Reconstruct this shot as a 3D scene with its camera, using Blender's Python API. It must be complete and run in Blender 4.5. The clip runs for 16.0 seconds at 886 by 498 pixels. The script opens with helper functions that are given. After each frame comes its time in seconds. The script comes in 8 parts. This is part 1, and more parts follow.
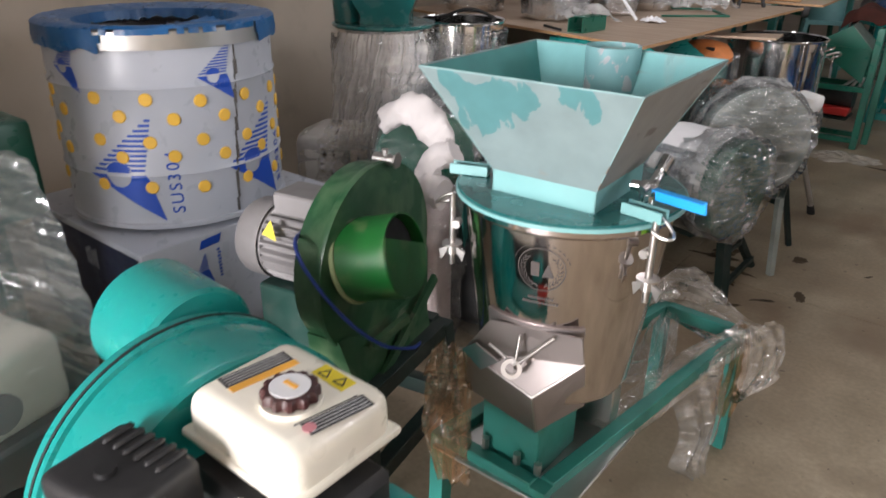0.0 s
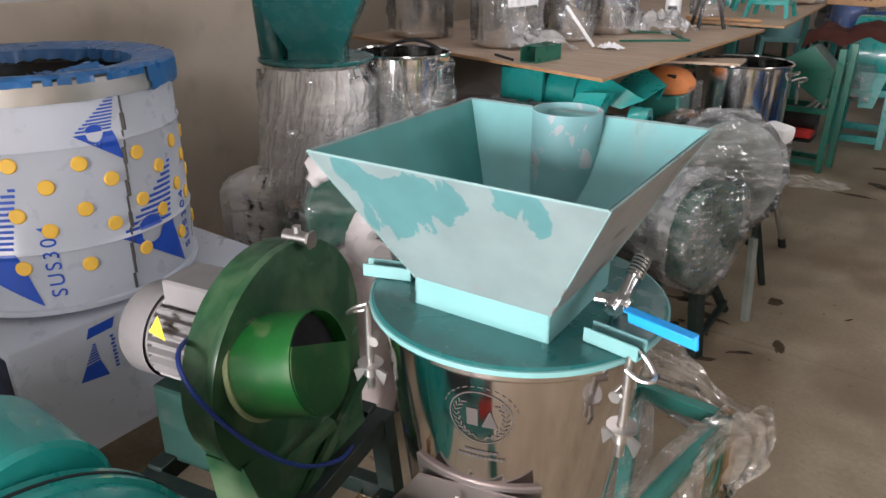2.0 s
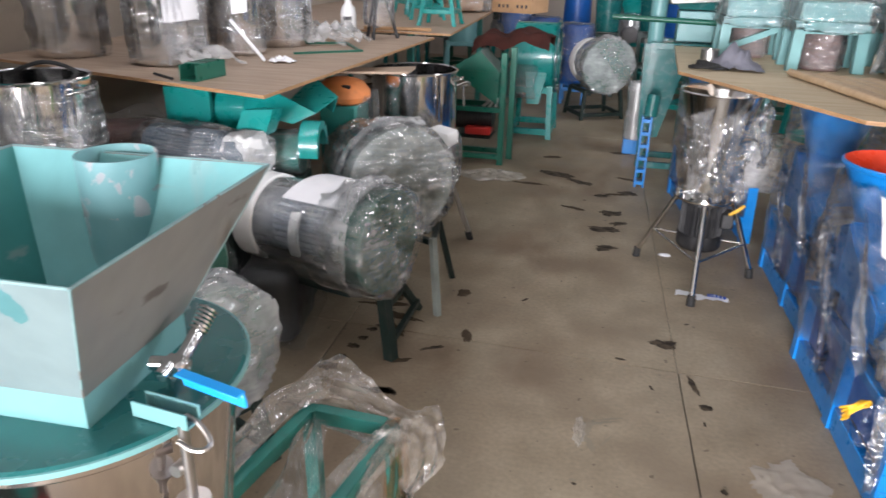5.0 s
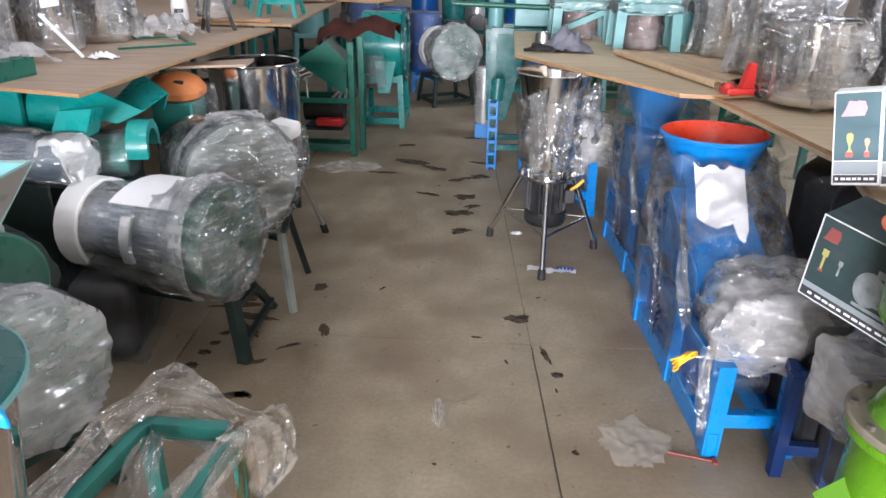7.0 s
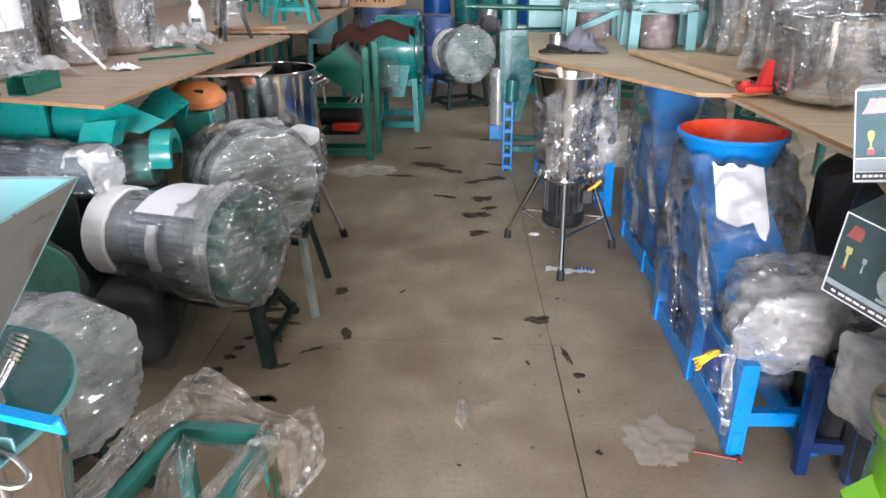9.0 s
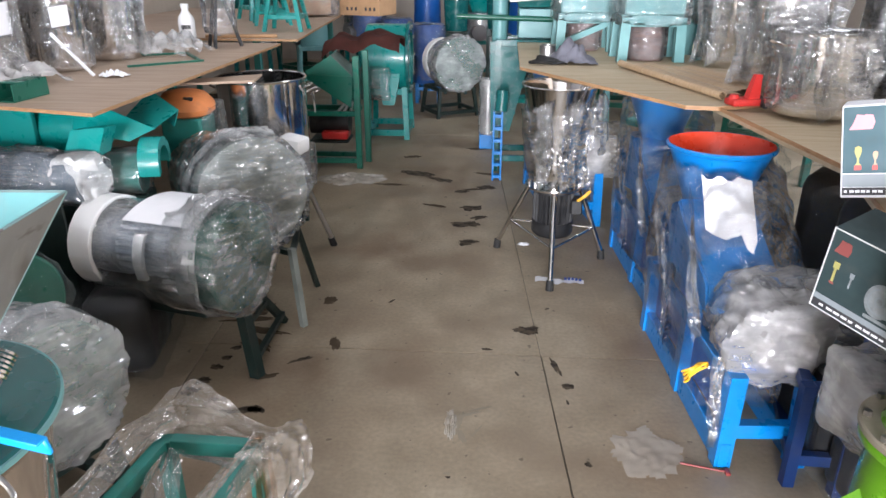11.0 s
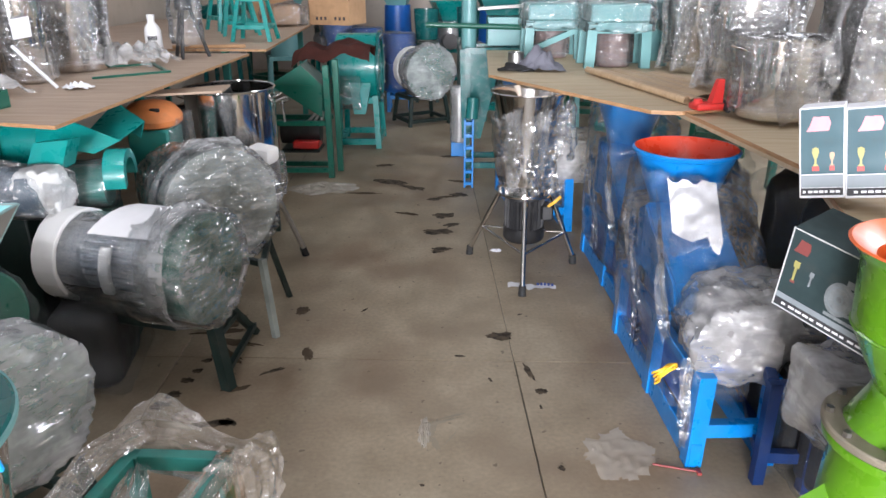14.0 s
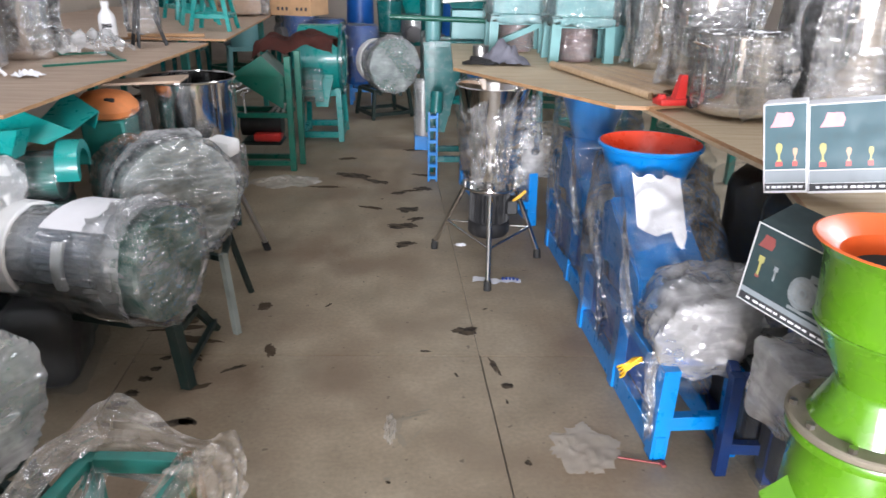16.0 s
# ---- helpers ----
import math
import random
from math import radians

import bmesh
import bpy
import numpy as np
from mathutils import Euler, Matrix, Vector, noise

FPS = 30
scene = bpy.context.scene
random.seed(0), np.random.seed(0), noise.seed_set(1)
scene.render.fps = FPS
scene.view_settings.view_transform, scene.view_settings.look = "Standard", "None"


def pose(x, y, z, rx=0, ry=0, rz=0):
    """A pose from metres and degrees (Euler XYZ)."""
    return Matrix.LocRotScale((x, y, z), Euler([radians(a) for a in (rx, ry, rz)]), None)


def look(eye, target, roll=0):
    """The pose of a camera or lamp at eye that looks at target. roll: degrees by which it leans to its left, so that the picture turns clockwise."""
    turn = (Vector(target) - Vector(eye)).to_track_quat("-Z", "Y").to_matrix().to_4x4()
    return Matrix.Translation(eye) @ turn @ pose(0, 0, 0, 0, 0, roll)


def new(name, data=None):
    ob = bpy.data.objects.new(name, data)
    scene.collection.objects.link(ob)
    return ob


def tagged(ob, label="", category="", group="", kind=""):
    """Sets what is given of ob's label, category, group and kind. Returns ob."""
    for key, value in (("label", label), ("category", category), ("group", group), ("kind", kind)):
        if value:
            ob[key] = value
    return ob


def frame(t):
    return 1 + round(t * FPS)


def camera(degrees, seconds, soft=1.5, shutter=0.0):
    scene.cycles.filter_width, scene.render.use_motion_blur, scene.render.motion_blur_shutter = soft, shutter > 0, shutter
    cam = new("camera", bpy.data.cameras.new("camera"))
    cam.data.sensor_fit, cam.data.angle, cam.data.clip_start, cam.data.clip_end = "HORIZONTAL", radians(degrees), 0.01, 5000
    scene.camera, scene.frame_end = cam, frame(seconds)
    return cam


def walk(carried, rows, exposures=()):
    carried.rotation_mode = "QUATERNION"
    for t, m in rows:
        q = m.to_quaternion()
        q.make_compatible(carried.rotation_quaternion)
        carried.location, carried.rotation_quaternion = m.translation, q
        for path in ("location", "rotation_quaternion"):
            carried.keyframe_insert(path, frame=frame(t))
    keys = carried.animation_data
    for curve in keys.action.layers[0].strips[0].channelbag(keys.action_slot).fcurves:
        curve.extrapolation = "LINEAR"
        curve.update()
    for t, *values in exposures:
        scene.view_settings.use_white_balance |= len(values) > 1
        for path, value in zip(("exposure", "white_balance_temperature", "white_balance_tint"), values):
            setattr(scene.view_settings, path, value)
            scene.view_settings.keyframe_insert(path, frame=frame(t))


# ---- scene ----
cam = camera(64.5, 16.0, shutter=0.4)
PATH = [
    (0, (-0.04, -0.004, 1.43), (-1.175, 1.417, 0.598), 0.6),
    (0.5, (-0.103, 0.114, 1.456), (-1.204, 1.586, 0.667), -0.4),
    (1, (-0.179, 0.241, 1.453), (-1.213, 1.754, 0.653), 0.8),
    (1.5, (-0.191, 0.283, 1.451), (-1.221, 1.799, 0.649), 0.5),
    (2, (-0.19, 0.312, 1.453), (-1.258, 1.805, 0.66), 0.2),
    (2.5, (-0.169, 0.384, 1.465), (-1.285, 1.856, 0.698), 1.8),
    (3, (-0.144, 0.427, 1.462), (-1.303, 1.853, 0.672), 1.0),
    (3.5, (-0.111, 0.42, 1.474), (-1.212, 1.897, 0.696), 1.3),
    (4, (-0.088, 0.428, 1.481), (-1.07, 1.993, 0.714), 0.4),
    (4.5, (-0.043, 0.467, 1.481), (-0.724, 2.195, 0.738), -0.2),
    (5, (-0.007, 0.48, 1.481), (-0.434, 2.276, 0.711), 1.2),
    (7.5, (0.105, 0.504, 1.462), (0.043, 2.342, 0.678), 0.5),
    (8, (0.112, 0.501, 1.461), (0.042, 2.344, 0.688), 0.1),
    (8.5, (0.108, 0.506, 1.454), (0.014, 2.34, 0.663), -0.1),
    (9, (0.07, 0.483, 1.479), (-0.047, 2.32, 0.698), -0.6),
    (11.3, (0.065, 0.493, 1.489), (-0.016, 2.344, 0.736), 0.1),
    (11.5, (0.072, 0.501, 1.482), (-0.021, 2.355, 0.737), -0.5),
    (12, (0.061, 0.507, 1.487), (-0.006, 2.353, 0.721), 0.7),
    (12.5, (0.071, 0.505, 1.485), (0.001, 2.354, 0.725), -0.6),
    (13, (0.081, 0.5, 1.489), (0.034, 2.351, 0.733), -0.4),
    (13.5, (0.079, 0.489, 1.486), (0.051, 2.345, 0.743), 0.0),
    (14, (0.086, 0.487, 1.487), (0.068, 2.345, 0.746), -0.2),
    (14.5, (0.097, 0.476, 1.489), (0.077, 2.333, 0.748), -0.9),
    (15, (0.087, 0.497, 1.483), (0.072, 2.354, 0.738), -0.7),
    (15.5, (0.084, 0.498, 1.484), (0.078, 2.352, 0.735), -0.5),
    (16, (0.074, 0.511, 1.479), (0.163, 2.361, 0.723), 1.0),
]
walk(cam, [(t, look(eye, target, roll)) for t, eye, target, roll in PATH], exposures=[(0.0, -0.46, 6650, 16), (1.5, -0.38, 6650, 16), (3.8, -0.12, 6650, 18), (5.2, 0.01, 6350, 16), (7.5, 0.14, 6200, 15), (16.0, 0.11, 6200, 15)])
# ---- world and light ----
world = bpy.data.worlds.new("daylight")
scene.world = world
world.use_nodes = True
wn = world.node_tree.nodes
sky = wn.new("ShaderNodeTexSky")
sky.sky_type, sky.sun_disc = "NISHITA", False
sky.sun_elevation, sky.sun_rotation = radians(48), radians(160)
world.node_tree.links.new(sky.outputs[0], wn["Background"].inputs[0])
wn["Background"].inputs[1].default_value = 0.12

SUN_DIR = Vector((0.25, 0.62, -0.74))
sun = new("sun", bpy.data.lights.new("sun", "SUN"))
sun.data.energy, sun.data.angle, sun.data.color = 2.5, radians(0.5), (1.0, 0.95, 0.88)
sun.matrix_world = Matrix.Translation((0, -12, 9)) @ SUN_DIR.to_track_quat("-Z", "Y").to_matrix().to_4x4()


def area_lamp(name, x, y, z, w, h, watts, color, turn=(90, 0, 0)):
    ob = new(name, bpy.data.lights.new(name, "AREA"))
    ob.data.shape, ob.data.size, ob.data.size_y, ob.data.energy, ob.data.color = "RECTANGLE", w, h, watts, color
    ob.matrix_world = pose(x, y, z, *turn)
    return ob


# daylight in the open roller door behind
area_lamp("door_daylight", -0.8, -7.3, 1.55, 3.0, 2.9, 2100, (0.97, 0.98, 0.99), (90, 0, 0))
# added strip lamps below the solid ceiling, for overhead fill and glints
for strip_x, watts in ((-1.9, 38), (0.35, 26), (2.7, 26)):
    area_lamp("overhead_fill", strip_x, 4.3, 4.16, 0.14, 7.4, watts, (0.97, 0.99, 1.0), (0, 0, 0))
# added lamps in unseen right-hand wall openings, for glints on the film
for side_y, watts in ((3.6, 110), (5.8, 70), (8.0, 20)):
    area_lamp("side_fill", 4.38, side_y, 2.55, 1.3, 0.9, watts, (0.9, 0.95, 1.0), (90, 0, 90))


# ---- materials ----
def mat(name):
    m = bpy.data.materials.new(name)
    m.use_nodes = True
    return m, m.node_tree.nodes, m.node_tree.links, m.node_tree.nodes["Principled BSDF"]


def tex(n, l, kind, scale, detail=3.0, stretch=None, rot=None):
    """A texture node in object metres."""
    co = n.new("ShaderNodeTexCoord")
    t = n.new(kind)
    if "Scale" in t.inputs:
        t.inputs["Scale"].default_value = scale
    if "Detail" in t.inputs:
        t.inputs["Detail"].default_value = detail
    mp = n.new("ShaderNodeMapping")
    if stretch:
        mp.inputs["Scale"].default_value = stretch
    if rot:
        mp.inputs["Rotation"].default_value = [radians(a) for a in rot]
    l.new(co.outputs["Object"], mp.inputs[0])
    l.new(mp.outputs[0], t.inputs["Vector"])
    return t


def ramp(n, l, src, stops):
    r = n.new("ShaderNodeValToRGB")
    while len(r.color_ramp.elements) < len(stops):
        r.color_ramp.elements.new(0.5)
    for e, (p, c) in zip(r.color_ramp.elements, stops):
        e.position, e.color = p, (*c, 1) if len(c) == 3 else c
    l.new(src, r.inputs[0])
    return r


def mixc(n, l, fac, a, b, mode="MIX"):
    x = n.new("ShaderNodeMix")
    x.data_type, x.blend_type = "RGBA", mode
    for sock, v in ((x.inputs[0], fac), (x.inputs[6], a), (x.inputs[7], b)):
        if hasattr(v, "is_linked"):
            l.new(v, sock)
        else:
            sock.default_value = v if not isinstance(v, tuple) else (*v, 1)
    return x.outputs[2]


def bump(n, l, p, src, strength, dist=0.002):
    b = n.new("ShaderNodeBump")
    b.inputs["Strength"].default_value, b.inputs["Distance"].default_value = strength, dist
    l.new(src, b.inputs["Height"])
    l.new(b.outputs[0], p.inputs["Normal"])
    return b


def grey(v):
    return (v, v, v)


def paint(name, col, rough=0.35, metal=0.0, var=0.12, dirt=(0.1, 0.085, 0.07), dirty=0.25, scale=7.0, coat=0.0, bumpy=0.12):
    """Painted or plastic surface with a mottled tone, rubbed-in dirt and faint orange peel."""
    m, n, l, p = mat(name)
    a = tex(n, l, "ShaderNodeTexNoise", scale, 5)
    lo = tuple(c * (1 - var) for c in col)
    hi = tuple(min(1, c * (1 + var)) for c in col)
    base = ramp(n, l, a.outputs[0], [(0.32, lo), (0.68, hi)])
    d = tex(n, l, "ShaderNodeTexNoise", scale * 2.7, 8)
    k = ramp(n, l, d.outputs[0], [(0.54, grey(0)), (0.78, grey(dirty))])
    out = mixc(n, l, k.outputs[0], base.outputs[0], dirt)
    l.new(out, p.inputs["Base Color"])
    r = ramp(n, l, d.outputs[0], [(0.3, grey(max(0.03, rough - 0.07))), (0.75, grey(min(1, rough + 0.18)))])
    l.new(r.outputs[0], p.inputs["Roughness"])
    p.inputs["Metallic"].default_value = metal
    p.inputs["Coat Weight"].default_value = coat
    f = tex(n, l, "ShaderNodeTexNoise", 90, 4)
    bump(n, l, p, f.outputs[0], bumpy, 0.002)
    return m


def metal(name, col=(0.72, 0.71, 0.69), rough=0.16, brushed=(1, 1, 30), strength=0.06, smudge=0.12):
    m, n, l, p = mat(name)
    p.inputs["Metallic"].default_value = 1
    a = tex(n, l, "ShaderNodeTexNoise", 5, 6)
    c = ramp(n, l, a.outputs[0], [(0.3, tuple(x * 0.86 for x in col)), (0.7, col)])
    l.new(c.outputs[0], p.inputs["Base Color"])
    b = tex(n, l, "ShaderNodeTexNoise", 14, 5, brushed)
    r = ramp(n, l, a.outputs[0], [(0.35, grey(rough)), (0.75, grey(rough + smudge))])
    l.new(r.outputs[0], p.inputs["Roughness"])
    bump(n, l, p, b.outputs[0], strength, 0.002)
    return m


def film_mat(name, haze=0.06, ridge=0.5, gloss=0.5, tint=(0.97, 0.98, 0.985), scale=5.0, white=(0.85, 0.87, 0.88), rough=0.15, low=0.06, fine=1.0):
    """Clear stretch film: see-through, milky where it lies doubled, sharp glints along its creases."""
    m, n, l, p = mat(name)
    n.remove(p)
    out = n["Material Output"]

    def math_(op, a, b=None, c=None, clamp=False):
        q = n.new("ShaderNodeMath")
        q.operation, q.use_clamp = op, clamp
        for sock, v in zip(q.inputs, (a, b, c)):
            if v is None:
                continue
            if hasattr(v, "is_linked"):
                l.new(v, sock)
            else:
                sock.default_value = v
        return q.outputs[0]

    # stretched wrinkles in three directions, each folded into sharp ridges
    ridges = []
    for k, (st, ro) in enumerate((((1, 1, 0.22), (14, 22, 10)), ((0.2, 1, 1.1), (0, 38, 60)), ((1, 0.24, 1), (35, 0, -30)))):
        w = tex(n, l, "ShaderNodeTexNoise", scale * (1.3, 2.2, 3.6)[k], 3.0, st, ro)
        w.inputs["Distortion"].default_value = 0.7
        ridges.append(math_("ABSOLUTE", math_("SUBTRACT", w.outputs[0], 0.5)))
    # short dashes where the film is drawn tight
    dashes = [tex(n, l, "ShaderNodeTexNoise", scale * k, 2.0, st, ro).outputs[0] for k, st, ro in ((6.0, (0.16, 1, 1), (10, 25, 15)), (8.0, (1, 0.2, 1), (30, 0, -25)))]
    facet = tex(n, l, "ShaderNodeTexVoronoi", scale * 3.6, 0.0, (0.9, 0.3, 1), (6, 8, 10))
    last = None
    for src, dist in ((ridges[0], 0.035), (ridges[1], 0.025), (ridges[2], 0.014), (facet.outputs["Distance"], 0.014 * fine)):
        q = n.new("ShaderNodeBump")
        q.inputs["Strength"].default_value, q.inputs["Distance"].default_value = 0.8, dist
        l.new(src, q.inputs["Height"])
        if last:
            l.new(last.outputs[0], q.inputs["Normal"])
        last = q
    # short creases: small facets that each lie at a tilt of their own
    tilt = last.outputs[0]
    for size, st, ro, amount in ((scale * 28, (0.11, 0.13, 1), (-6, 10, -12), 1.0), (scale * 12, (0.16, 0.5, 1), (30, -20, 25), 0.45)):
        chip = tex(n, l, "ShaderNodeTexVoronoi", size, 0.0, st, ro)
        q = n.new("ShaderNodeVectorMath")
        q.operation = "MULTIPLY_ADD"
        l.new(chip.outputs["Color"], q.inputs[0])
        q.inputs[1].default_value, q.inputs[2].default_value = (amount * fine,) * 3, (-0.5 * amount * fine,) * 3
        a = n.new("ShaderNodeVectorMath")
        l.new(tilt, a.inputs[0])
        l.new(q.outputs[0], a.inputs[1])
        tilt = a.outputs[0]
    unit = n.new("ShaderNodeVectorMath")
    unit.operation = "NORMALIZE"
    l.new(tilt, unit.inputs[0])
    # milky haze: broad patches, and thin pale lines on the creases
    patch = tex(n, l, "ShaderNodeTexNoise", scale * 0.8, 4)
    cloud = ramp(n, l, patch.outputs[0], [(0.36, grey(low)), (0.55, grey(0.55)), (0.74, grey(1.0))])
    lines = None
    for dash in dashes:
        r = ramp(n, l, dash, [(0.5, grey(0)), (0.7, grey(1))])
        lines = r.outputs[0] if lines is None else mixc(n, l, 1.0, lines, r.outputs[0], "LIGHTEN")
    lines = mixc(n, l, 1.0, lines, cloud.outputs[0], "MULTIPLY")
    streak = tex(n, l, "ShaderNodeTexNoise", scale * 2.4, 5.0, (0.4, 1, 2.6), (18, 12, 30))
    sr = ramp(n, l, streak.outputs[0], [(0.52, grey(0)), (0.72, grey(1))])
    doubled = mixc(n, l, 1.0, sr.outputs[0], cloud.outputs[0], "MULTIPLY")
    fac = math_("MULTIPLY_ADD", lines, ridge * 0.16, math_("MULTIPLY", cloud.outputs[0], haze))
    fac = math_("MULTIPLY_ADD", doubled, ridge * 0.3, fac, True)
    clear = n.new("ShaderNodeBsdfTransparent")
    clear.inputs[0].default_value = (*tint, 1)
    milk = n.new("ShaderNodeBsdfDiffuse")
    milk.inputs[0].default_value = (*white, 1)
    glow = n.new("ShaderNodeBsdfTranslucent")
    glow.inputs[0].default_value = (*white, 1)
    both = n.new("ShaderNodeMixShader")
    both.inputs[0].default_value = 0.3
    l.new(milk.outputs[0], both.inputs[1])
    l.new(glow.outputs[0], both.inputs[2])
    mx = n.new("ShaderNodeMixShader")
    l.new(fac, mx.inputs[0])
    l.new(clear.outputs[0], mx.inputs[1])
    l.new(both.outputs[0], mx.inputs[2])
    shine = n.new("ShaderNodeBsdfGlossy")
    shine.inputs["Roughness"].default_value = rough
    l.new(unit.outputs[0], shine.inputs["Normal"])
    fr = n.new("ShaderNodeFresnel")
    fr.inputs[0].default_value = 1.35
    m2 = n.new("ShaderNodeMixShader")
    l.new(math_("MULTIPLY_ADD", fr.outputs[0], gloss * 0.9, gloss * 0.13, True), m2.inputs[0])
    l.new(mx.outputs[0], m2.inputs[1])
    l.new(shine.outputs[0], m2.inputs[2])
    l.new(m2.outputs[0], out.inputs[0])
    return m


def concrete_mat():
    m, n, l, p = mat("floor_concrete")
    big = tex(n, l, "ShaderNodeTexNoise", 0.9, 6)
    mid = tex(n, l, "ShaderNodeTexNoise", 5, 9)
    fine = tex(n, l, "ShaderNodeTexNoise", 60, 6)
    base = ramp(n, l, big.outputs[0], [(0.3, (0.36, 0.285, 0.195)), (0.7, (0.46, 0.39, 0.285))])
    c = mixc(n, l, 0.6, base.outputs[0], ramp(n, l, mid.outputs[0], [(0.3, (0.5, 0.47, 0.42)), (0.7, (1, 1, 1))]).outputs[0], "MULTIPLY")
    c = mixc(n, l, 0.7, c, ramp(n, l, fine.outputs[0], [(0.3, (0.7, 0.7, 0.7)), (0.7, (1, 1, 1))]).outputs[0], "MULTIPLY")
    spot = tex(n, l, "ShaderNodeTexNoise", 2.4, 8)
    k = ramp(n, l, spot.outputs[0], [(0.5, grey(0)), (0.68, grey(0.8))])
    c = mixc(n, l, k.outputs[0], c, (0.22, 0.17, 0.115))
    smear = tex(n, l, "ShaderNodeTexNoise", 1.6, 7, (1.0, 0.35, 1), (0, 0, 12))
    smear.inputs["Distortion"].default_value = 0.7
    k = ramp(n, l, smear.outputs[0], [(0.52, grey(0)), (0.7, grey(0.55))])
    c = mixc(n, l, k.outputs[0], c, (0.19, 0.14, 0.09))
    pale = tex(n, l, "ShaderNodeTexNoise", 3.2, 8, (1, 0.6, 1), (0, 0, -20))
    k = ramp(n, l, pale.outputs[0], [(0.58, grey(0)), (0.74, grey(0.4))])
    c = mixc(n, l, k.outputs[0], c, (0.32, 0.27, 0.19))
    # brown trodden dirt along the aisle's left; right-hand spots mix dirt and painted shade
    src = None
    for x, y, rad in ((-0.55, 2.9, 0.75), (-0.4, 4.1, 0.8), (-0.3, 5.4, 0.9), (0.2, 6.6, 0.9), (0.78, 3.1, 0.5), (0.72, 2.35, 0.42), (0.85, 4.1, 0.55), (-0.75, 2.2, 0.6)):
        co = n.new("ShaderNodeTexCoord")
        d = n.new("ShaderNodeVectorMath")
        d.operation = "DISTANCE"
        l.new(co.outputs["Object"], d.inputs[0])
        d.inputs[1].default_value = (x, y, 0)
        g = ramp(n, l, d.outputs["Value"], [(0.0, grey(0.75)), (min(rad, 1.0), grey(0))])
        src = g.outputs[0] if src is None else mixc(n, l, 1.0, src, g.outputs[0], "LIGHTEN")
    dirt_shade = tex(n, l, "ShaderNodeTexNoise", 3.4, 9, (1, 0.7, 1))
    k = mixc(n, l, 1.0, src, ramp(n, l, dirt_shade.outputs[0], [(0.36, grey(0.1)), (0.62, grey(1))]).outputs[0], "MULTIPLY")
    c = mixc(n, l, k, c, (0.15, 0.09, 0.05))
    nick = tex(n, l, "ShaderNodeTexNoise", 28, 2)
    k = ramp(n, l, nick.outputs[0], [(0.7, grey(0)), (0.74, grey(0.6))])
    c = mixc(n, l, k.outputs[0], c, (0.06, 0.045, 0.03))
    l.new(c, p.inputs["Base Color"])
    l.new(ramp(n, l, mid.outputs[0], [(0.3, grey(0.42)), (0.7, grey(0.66))]).outputs[0], p.inputs["Roughness"])
    bump(n, l, p, fine.outputs[0], 0.18, 0.003)
    return m


def wood_mat(name, lo, hi, scale=3.0, stretch=(1, 12, 12), rough=0.6):
    m, n, l, p = mat(name)
    a = tex(n, l, "ShaderNodeTexNoise", scale, 8, stretch)
    a.inputs["Distortion"].default_value = 0.8
    b = tex(n, l, "ShaderNodeTexNoise", 2.0, 5)
    c = ramp(n, l, a.outputs[0], [(0.3, lo), (0.7, hi)])
    c2 = mixc(n, l, 0.5, c.outputs[0], ramp(n, l, b.outputs[0], [(0.3, (0.7, 0.68, 0.66)), (0.7, (1, 1, 1))]).outputs[0], "MULTIPLY")
    l.new(c2, p.inputs["Base Color"])
    p.inputs["Roughness"].default_value = rough
    bump(n, l, p, a.outputs[0], 0.15, 0.002)
    return m


def patchy(name, under, over, scale, cut, rough=0.4, metal_=0.0, scratch=None, spots=(), soft=0.025):
    """Two-tone surface: a thin dull layer torn open in patches."""
    m, n, l, p = mat(name)
    a = tex(n, l, "ShaderNodeTexNoise", scale, 6, (1, 1, 0.7))
    a.inputs["Distortion"].default_value = 0.4
    src = a.outputs[0]
    for x, y, z, rad, push in spots:
        co = n.new("ShaderNodeTexCoord")
        d = n.new("ShaderNodeVectorMath")
        d.operation = "DISTANCE"
        l.new(co.outputs["Object"], d.inputs[0])
        d.inputs[1].default_value = (x, y, z)
        g = ramp(n, l, d.outputs["Value"], [(0.0, grey(push)), (rad, grey(0))])
        s_ = n.new("ShaderNodeMath")
        l.new(src, s_.inputs[0])
        l.new(g.outputs[0], s_.inputs[1])
        src = s_.outputs[0]
    k = ramp(n, l, src, [(cut, grey(0)), (cut + soft, grey(1))])
    v = tex(n, l, "ShaderNodeTexNoise", 16, 7)
    vv = ramp(n, l, v.outputs[0], [(0.3, grey(0.82)), (0.7, grey(1.0))])
    c = mixc(n, l, k.outputs[0], over, under)
    c = mixc(n, l, 1.0, c, vv.outputs[0], "MULTIPLY")
    if scratch:
        s = tex(n, l, "ShaderNodeTexNoise", 7, 4, (1, 1, 3.2), (10, 30, 0))
        c = mixc(n, l, ramp(n, l, s.outputs[0], [(0.66, grey(0)), (0.70, grey(0.85))]).outputs[0], c, scratch)
    l.new(c, p.inputs["Base Color"])
    l.new(ramp(n, l, a.outputs[0], [(cut - 0.05, grey(rough + 0.15)), (cut + 0.05, grey(rough - 0.1))]).outputs[0], p.inputs["Roughness"])
    p.inputs["Metallic"].default_value = metal_
    bump(n, l, p, v.outputs[0], 0.1, 0.003)
    return m


